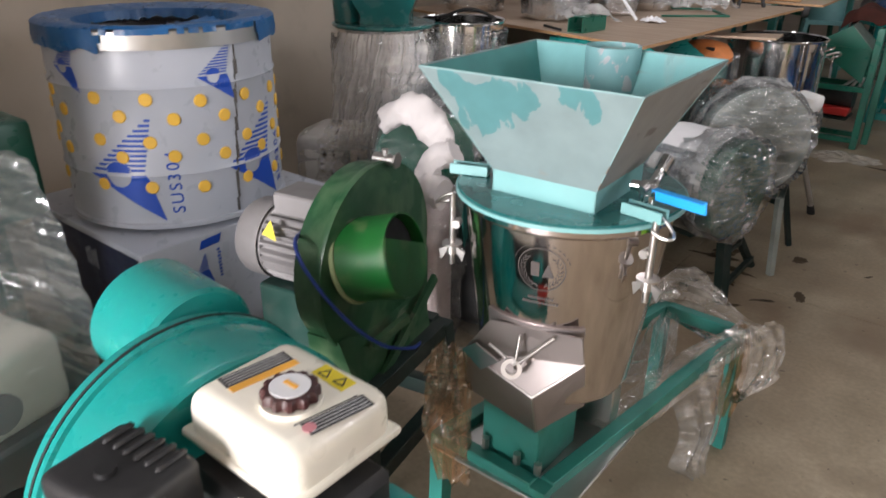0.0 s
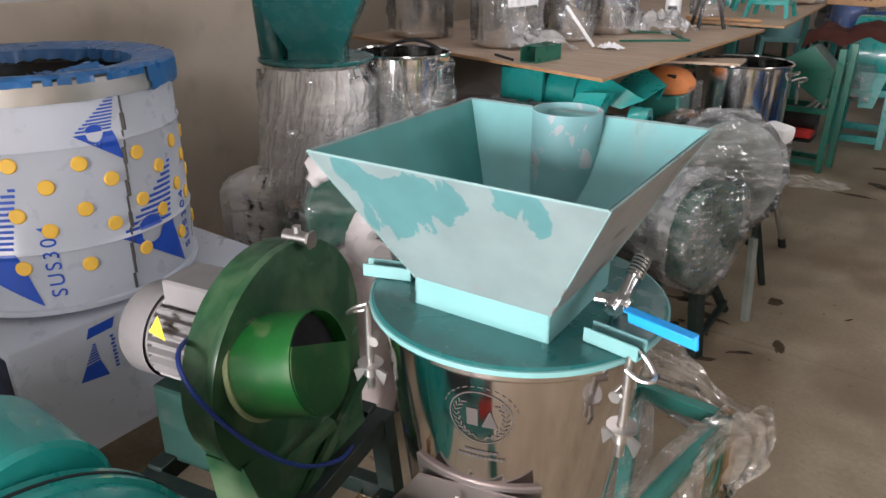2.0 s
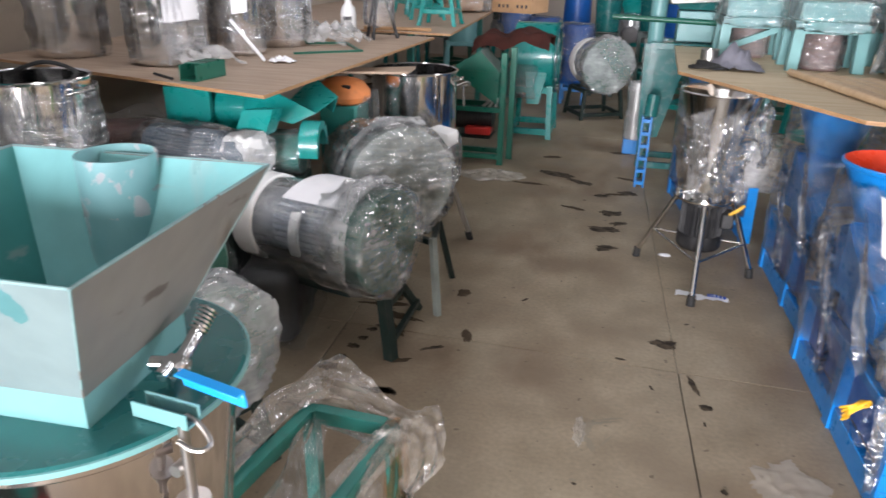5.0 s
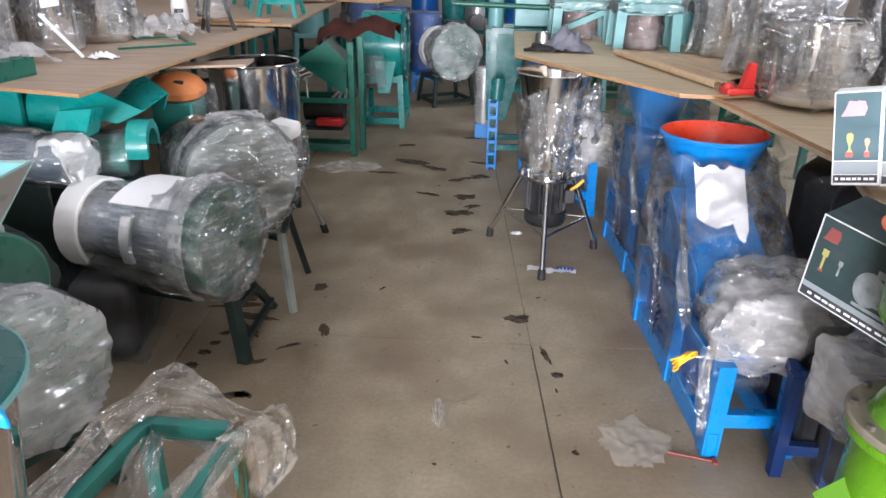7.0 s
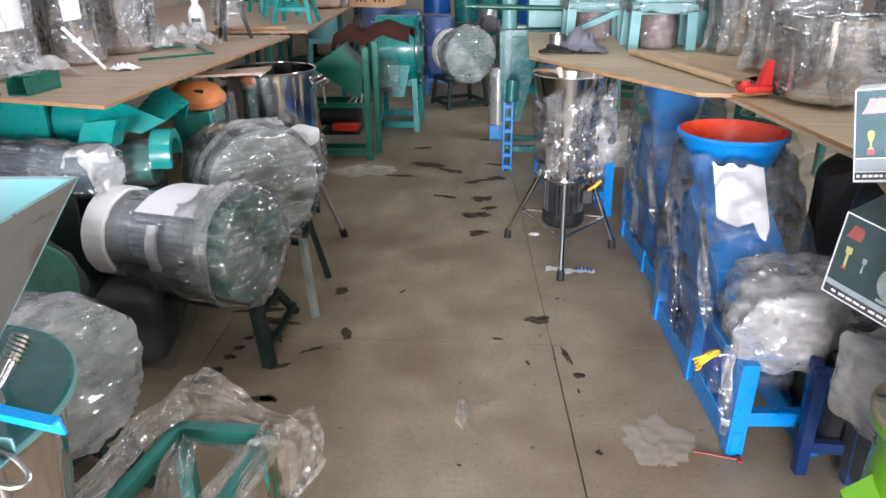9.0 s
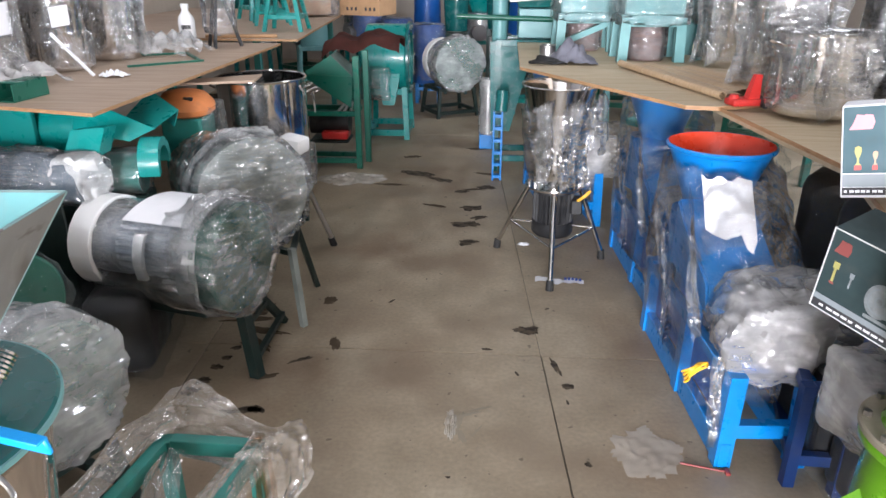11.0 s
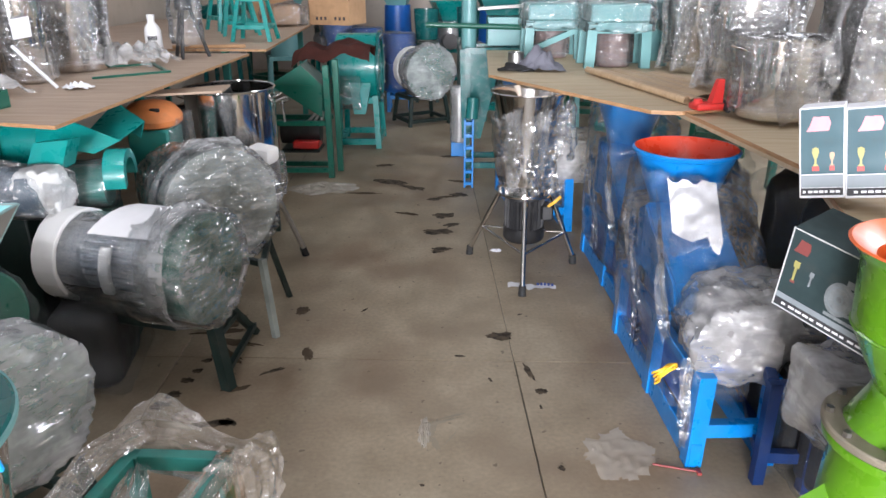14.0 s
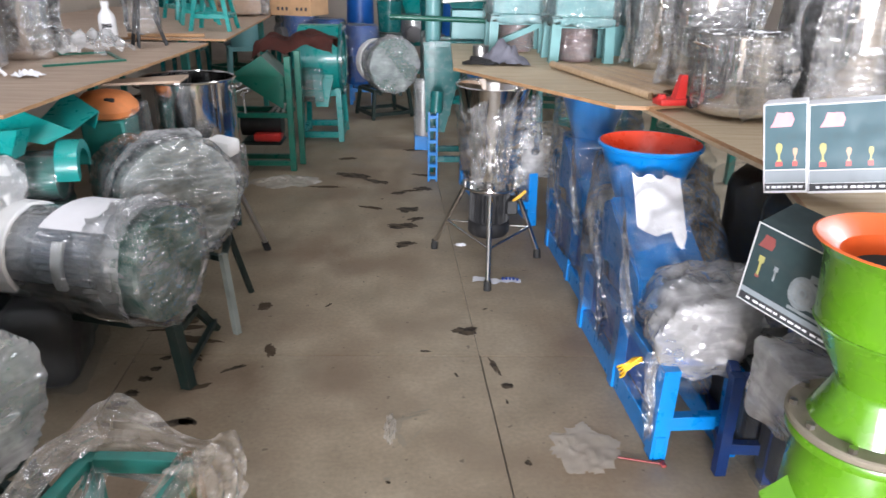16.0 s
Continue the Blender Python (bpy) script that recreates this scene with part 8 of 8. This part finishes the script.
blue_bracket(pose(0.225, 5.45, 0), "blue slotted steel bracket with a teal tube")
bb = thing("wrapped_post", "film-wrapped blue post with silver foil", "post", pose(0.17, 6.42, 0))
b = B()
box(b, (0, 0, 0.06), (0.14, 0.14, 0.12), 0.004)
part("base", b, BLUE, bb)
b = B()
rod(b, (0, 0, 0.12), (0, 0, 0.58), 0.06, seg=18)
part("post", b, STEEL_DULL, bb)
part("plastic_wrap", hull_shell(cyl_points((0, 0, 0.12), (0, 0, 0.58), 0.075), 40, 40, 0.014, 97), FILM_THICK, bb)

# dark bundles that fill the space below the right table
for i, (x, y, h) in enumerate(((1.5, 2.75, 0.8), (1.95, 2.6, 0.7), (1.6, 3.3, 0.75), (1.35, 3.9, 0.7), (1.27, 2.22, 0.27))):
    bundle("wrapped_bundle", pose(x, y, 0, 0, 0, 25 * i), (0.42, 0.4, h) if h > 0.5 else (0.2, 0.3, h), "dark machine parts in shiny film below the table", 100 + i, FILM_DARK, BLACK, 0.03)
b = B()
rod(b, (1.3, 2.62, 0.62), (1.34, 2.6, 0.62), 0.09, seg=32)
rod(b, (1.34, 2.6, 0.62), (1.4, 2.58, 0.62), 0.03, seg=16)
box(b, (1.36, 2.6, 0.31), (0.06, 0.1, 0.6), 0.004)
tagged(part("pulley", b, RUBBER), "black pulley on a post under the table", "pulley")


# stand that carries the leaning box, draped in film
def box_stand():
    ob = thing("blue_stand", "deep blue stand with film bag below the boxes", "stand", pose(1.17, 2.06, 0))
    legs(ob, [(0.04, -0.1), (0.19, -0.1), (0.19, 0.16), (0.0, 0.16)], 0.78, 0.0, 0.02, STAND_NAVY, rails=(0.36,))
    b = B()
    box(b, (0.02, -0.01, 0.765), (0.4, 0.34, 0.02), 0.003)
    part("shelf", b, BLUE_DEEP, ob)
    b = B()
    box(b, (0.08, 0.02, 0.52), (0.22, 0.24, 0.34), 0.01)
    part("dark_case", b, BLACK, ob)
    part("plastic_wrap", hull_shell(box_points((-0.07, -0.06, 0.48), (0.2, 0.22, 0.16)) + [Vector((-0.2, -0.02, 0.38)), Vector((0.0, -0.1, 0.33)), Vector((-0.05, 0.0, 0.32))], 72, 48, 0.026, 110, floor_z=0.12, freq=8), FILM_BUNCH, ob, "milky film bag")
    return ob


box_stand()


# added black blocks that stand in for deep shade below the left mills
bundle("wrapped_bundle", pose(-1.28, 2.88, 0, 0, 0, 10), (0.3, 0.45, 0.36), "added black block in thin film standing in for shade under the motor", 120, FILM_SHADE, BLACK, 0.02)
bundle("wrapped_bundle", pose(-1.42, 2.1, 0, 0, 0, 10), (0.4, 0.5, 0.32), "added black block in thin film standing in for shade on the floor", 121, FILM_SHADE, BLACK, 0.02)


ob_ = thing("machine_frame", "low blue steel machine frame wrapped in torn film", "frame", pose(1.26, 2.46, 0))
legs(ob_, [(-0.22, -0.2), (0.06, -0.22), (0.12, 0.12), (-0.14, 0.12)], 0.36, 0.0, 0.017, STAND_NAVY, rails=(0.345, 0.1))
b = B()
box(b, (-0.05, -0.05, 0.22), (0.22, 0.26, 0.3), 0.01)
part("dark_case", b, BLACK, ob_)


# ---- floor: slabs, stains, litter ----
def blob(c, rx, ry, turn, seed, material, z=0.0016):
    b = B()
    pts = []
    for i in range(44):
        a = 2 * math.pi * i / 44
        q = Vector((math.cos(a) * 1.7 + seed, math.sin(a) * 1.7, seed * 0.7))
        k = 1 + 0.45 * noise.noise(q) + 0.35 * noise.noise(q * 2.7)
        pts.append(b.verts.new((rx * k * math.cos(a), ry * k * math.sin(a), 0)))
    b.faces.new(pts)
    o = part("oil_stain", b, material, m=pose(c[0], c[1], z, 0, 0, turn))
    return tagged(o, "dark dried oil stain on the concrete", "stain", "oil stains")


STAINS = [(-0.34, 5.57, 0.16, 0.05, -25), (-0.18, 5.42, 0.1, 0.035, -30), (-0.02, 5.15, 0.05, 0.03, 0), (0.05, 4.8, 0.07, 0.05, 10), (0.02, 4.5, 0.08, 0.05, 0), (0.03, 4.2, 0.06, 0.04, 20), (0.16, 5.25, 0.06, 0.04, 0), (0.1, 4.62, 0.05, 0.03, 40), (0.31, 3.19, 0.055, 0.035, 10), (0.43, 2.76, 0.022, 0.022, 0), (0.4, 2.9, 0.012, 0.06, 12), (-0.98, 2.66, 0.035, 0.03, 30), (-0.955, 2.73, 0.03, 0.022, 20), (-0.935, 2.83, 0.026, 0.02, 0), (-0.92, 2.9, 0.022, 0.018, 0), (-0.905, 2.98, 0.024, 0.017, 0), (-0.885, 3.02, 0.015, 0.012, 0), (-0.8, 2.95, 0.018, 0.014, 0), (-0.75, 2.55, 0.07, 0.02, 8), (-0.7, 2.56, 0.04, 0.018, -20), (-0.62, 2.9, 0.05, 0.012, 30)]
for i, (x, y, rx, ry, a) in enumerate(STAINS):
    blob((x, y), rx, ry, a, i, OIL)

heap("film_scrap", (0.0, 2.5), (0.022, 0.085, 0.012), 19, FLOOR_FILM, "thin torn scrap of film on the floor", 0.0)
heap("film_sheet", (0.645, 2.385), (0.115, 0.13, 0.008), 12, FLOOR_FILM, "flat crumpled sheet of clear film on the floor", 0.0)
heap("film_scrap", (-0.82, 5.38), (0.26, 0.16, 0.035), 15, FLOOR_FILM, "scraps of dirty film on the floor by the sheller", 0.0)
heap("paper_scrap", (0.35, 4.18), (0.035, 0.025, 0.012), 17, PAPER, "small torn paper scrap on the floor", 0.0)
SCUFF = paint("pale_scuff", (0.27, 0.23, 0.17), 0.7, var=0.15)
for i, (x, y, rx, ry, tn) in enumerate(((-0.02, 2.5, 0.07, 0.016, 75), (0.01, 2.56, 0.07, 0.008, 25), (0.06, 2.6, 0.04, 0.005, 20), (0.0, 2.44, 0.035, 0.012, 110), (0.05, 2.47, 0.04, 0.004, 60))):
    o = blob((x + 0.04, y), rx, ry, tn, 40 + i, SCUFF, 0.0012 + 0.0002 * i)
    tagged(o, "pale scuff mark on the concrete", "mark", "scuff marks")
ob_ = thing("wrapper", "white and blue printed wrapper flattened on the floor", "litter", pose(0.5, 3.7, 0.002, 0, 0, -6))
b = B()
n_ = 14
vs = [[b.verts.new((-0.12 + 0.24 * i / n_, (0.025 + 0.008 * math.sin(i * 1.3)) * s + 0.012 * math.sin(i * 0.7), 0.004 + 0.004 * math.sin(i * 1.9 + s))) for s in (-1, 0, 1)] for i in range(n_ + 1)]
for i in range(n_):
    for j in range(2):
        b.faces.new((vs[i][j], vs[i + 1][j], vs[i + 1][j + 1], vs[i][j + 1]))
part("sheet", b, PAPER, ob_)
b = B()
for i in range(5):
    box(b, (0.03 + 0.018 * i, 0.008 + 0.004 * math.sin(i), 0.012), (0.012, 0.03, 0.001))
part("print_bars", b, SHEET_BLUE, ob_)
b = B()
rod(b, (0.74, 2.335, 0.005), (0.87, 2.3, 0.005), 0.0035, seg=8)
box(b, (0.875, 2.297, 0.006), (0.016, 0.03, 0.01), 0.003)
tagged(part("red_stick", b, paint("dark_red_plastic", (0.22, 0.03, 0.025), 0.5)), "thin red plastic stick on the floor", "stick")

rnd = random.Random(5)
for i in range(14):
    x, y = rnd.uniform(-0.75, 0.55), rnd.uniform(2.2, 6.2)
    o = blob((x, y), rnd.uniform(0.008, 0.022), rnd.uniform(0.004, 0.01), rnd.uniform(0, 180), 70 + i, SCUFF if i % 3 == 0 else OIL, 0.0018)
    tagged(o, "pale scrape on the concrete" if i % 3 == 0 else "small dark drip on the concrete", "mark" if i % 3 == 0 else "stain", "small floor marks")
for i in range(7):
    x, y = rnd.uniform(-1.0, -0.5), rnd.uniform(2.4, 3.6)
    o = blob((x, y), rnd.uniform(0.03, 0.1), rnd.uniform(0.015, 0.04), rnd.uniform(0, 180), 90 + i, DIRT, 0.0012)
    tagged(o, "brown dirt patch on the concrete", "stain", "dirt patches")
for i in range(6):
    x, y = rnd.uniform(-0.55, 0.2), rnd.uniform(4.2, 6.4)
    o = blob((x, y), rnd.uniform(0.05, 0.12), rnd.uniform(0.02, 0.05), rnd.uniform(-40, 10), 100 + i, DIRT, 0.0012)
    tagged(o, "brown dirt patch on the concrete", "stain", "dirt patches")
slab_data = {}
for i in range(len(XS) - 1):
    for j in range(len(YS) - 1):
        w, d = XS[i + 1] - XS[i] - 0.004, YS[j + 1] - YS[j] - 0.004
        b = B()
        cx, cy = (XS[i] + XS[i + 1]) / 2, (YS[j] + YS[j + 1]) / 2
        box(b, (cx, cy, -0.0035), (w, d, 0.007), 0.0015)
        for v in b.verts:
            v.co.x, v.co.y = v.co.x - 0.036 * (v.co.y - 2.98), v.co.y - 0.024 * (v.co.x - 0.35)
        part("slab", b, CONCRETE, floor)
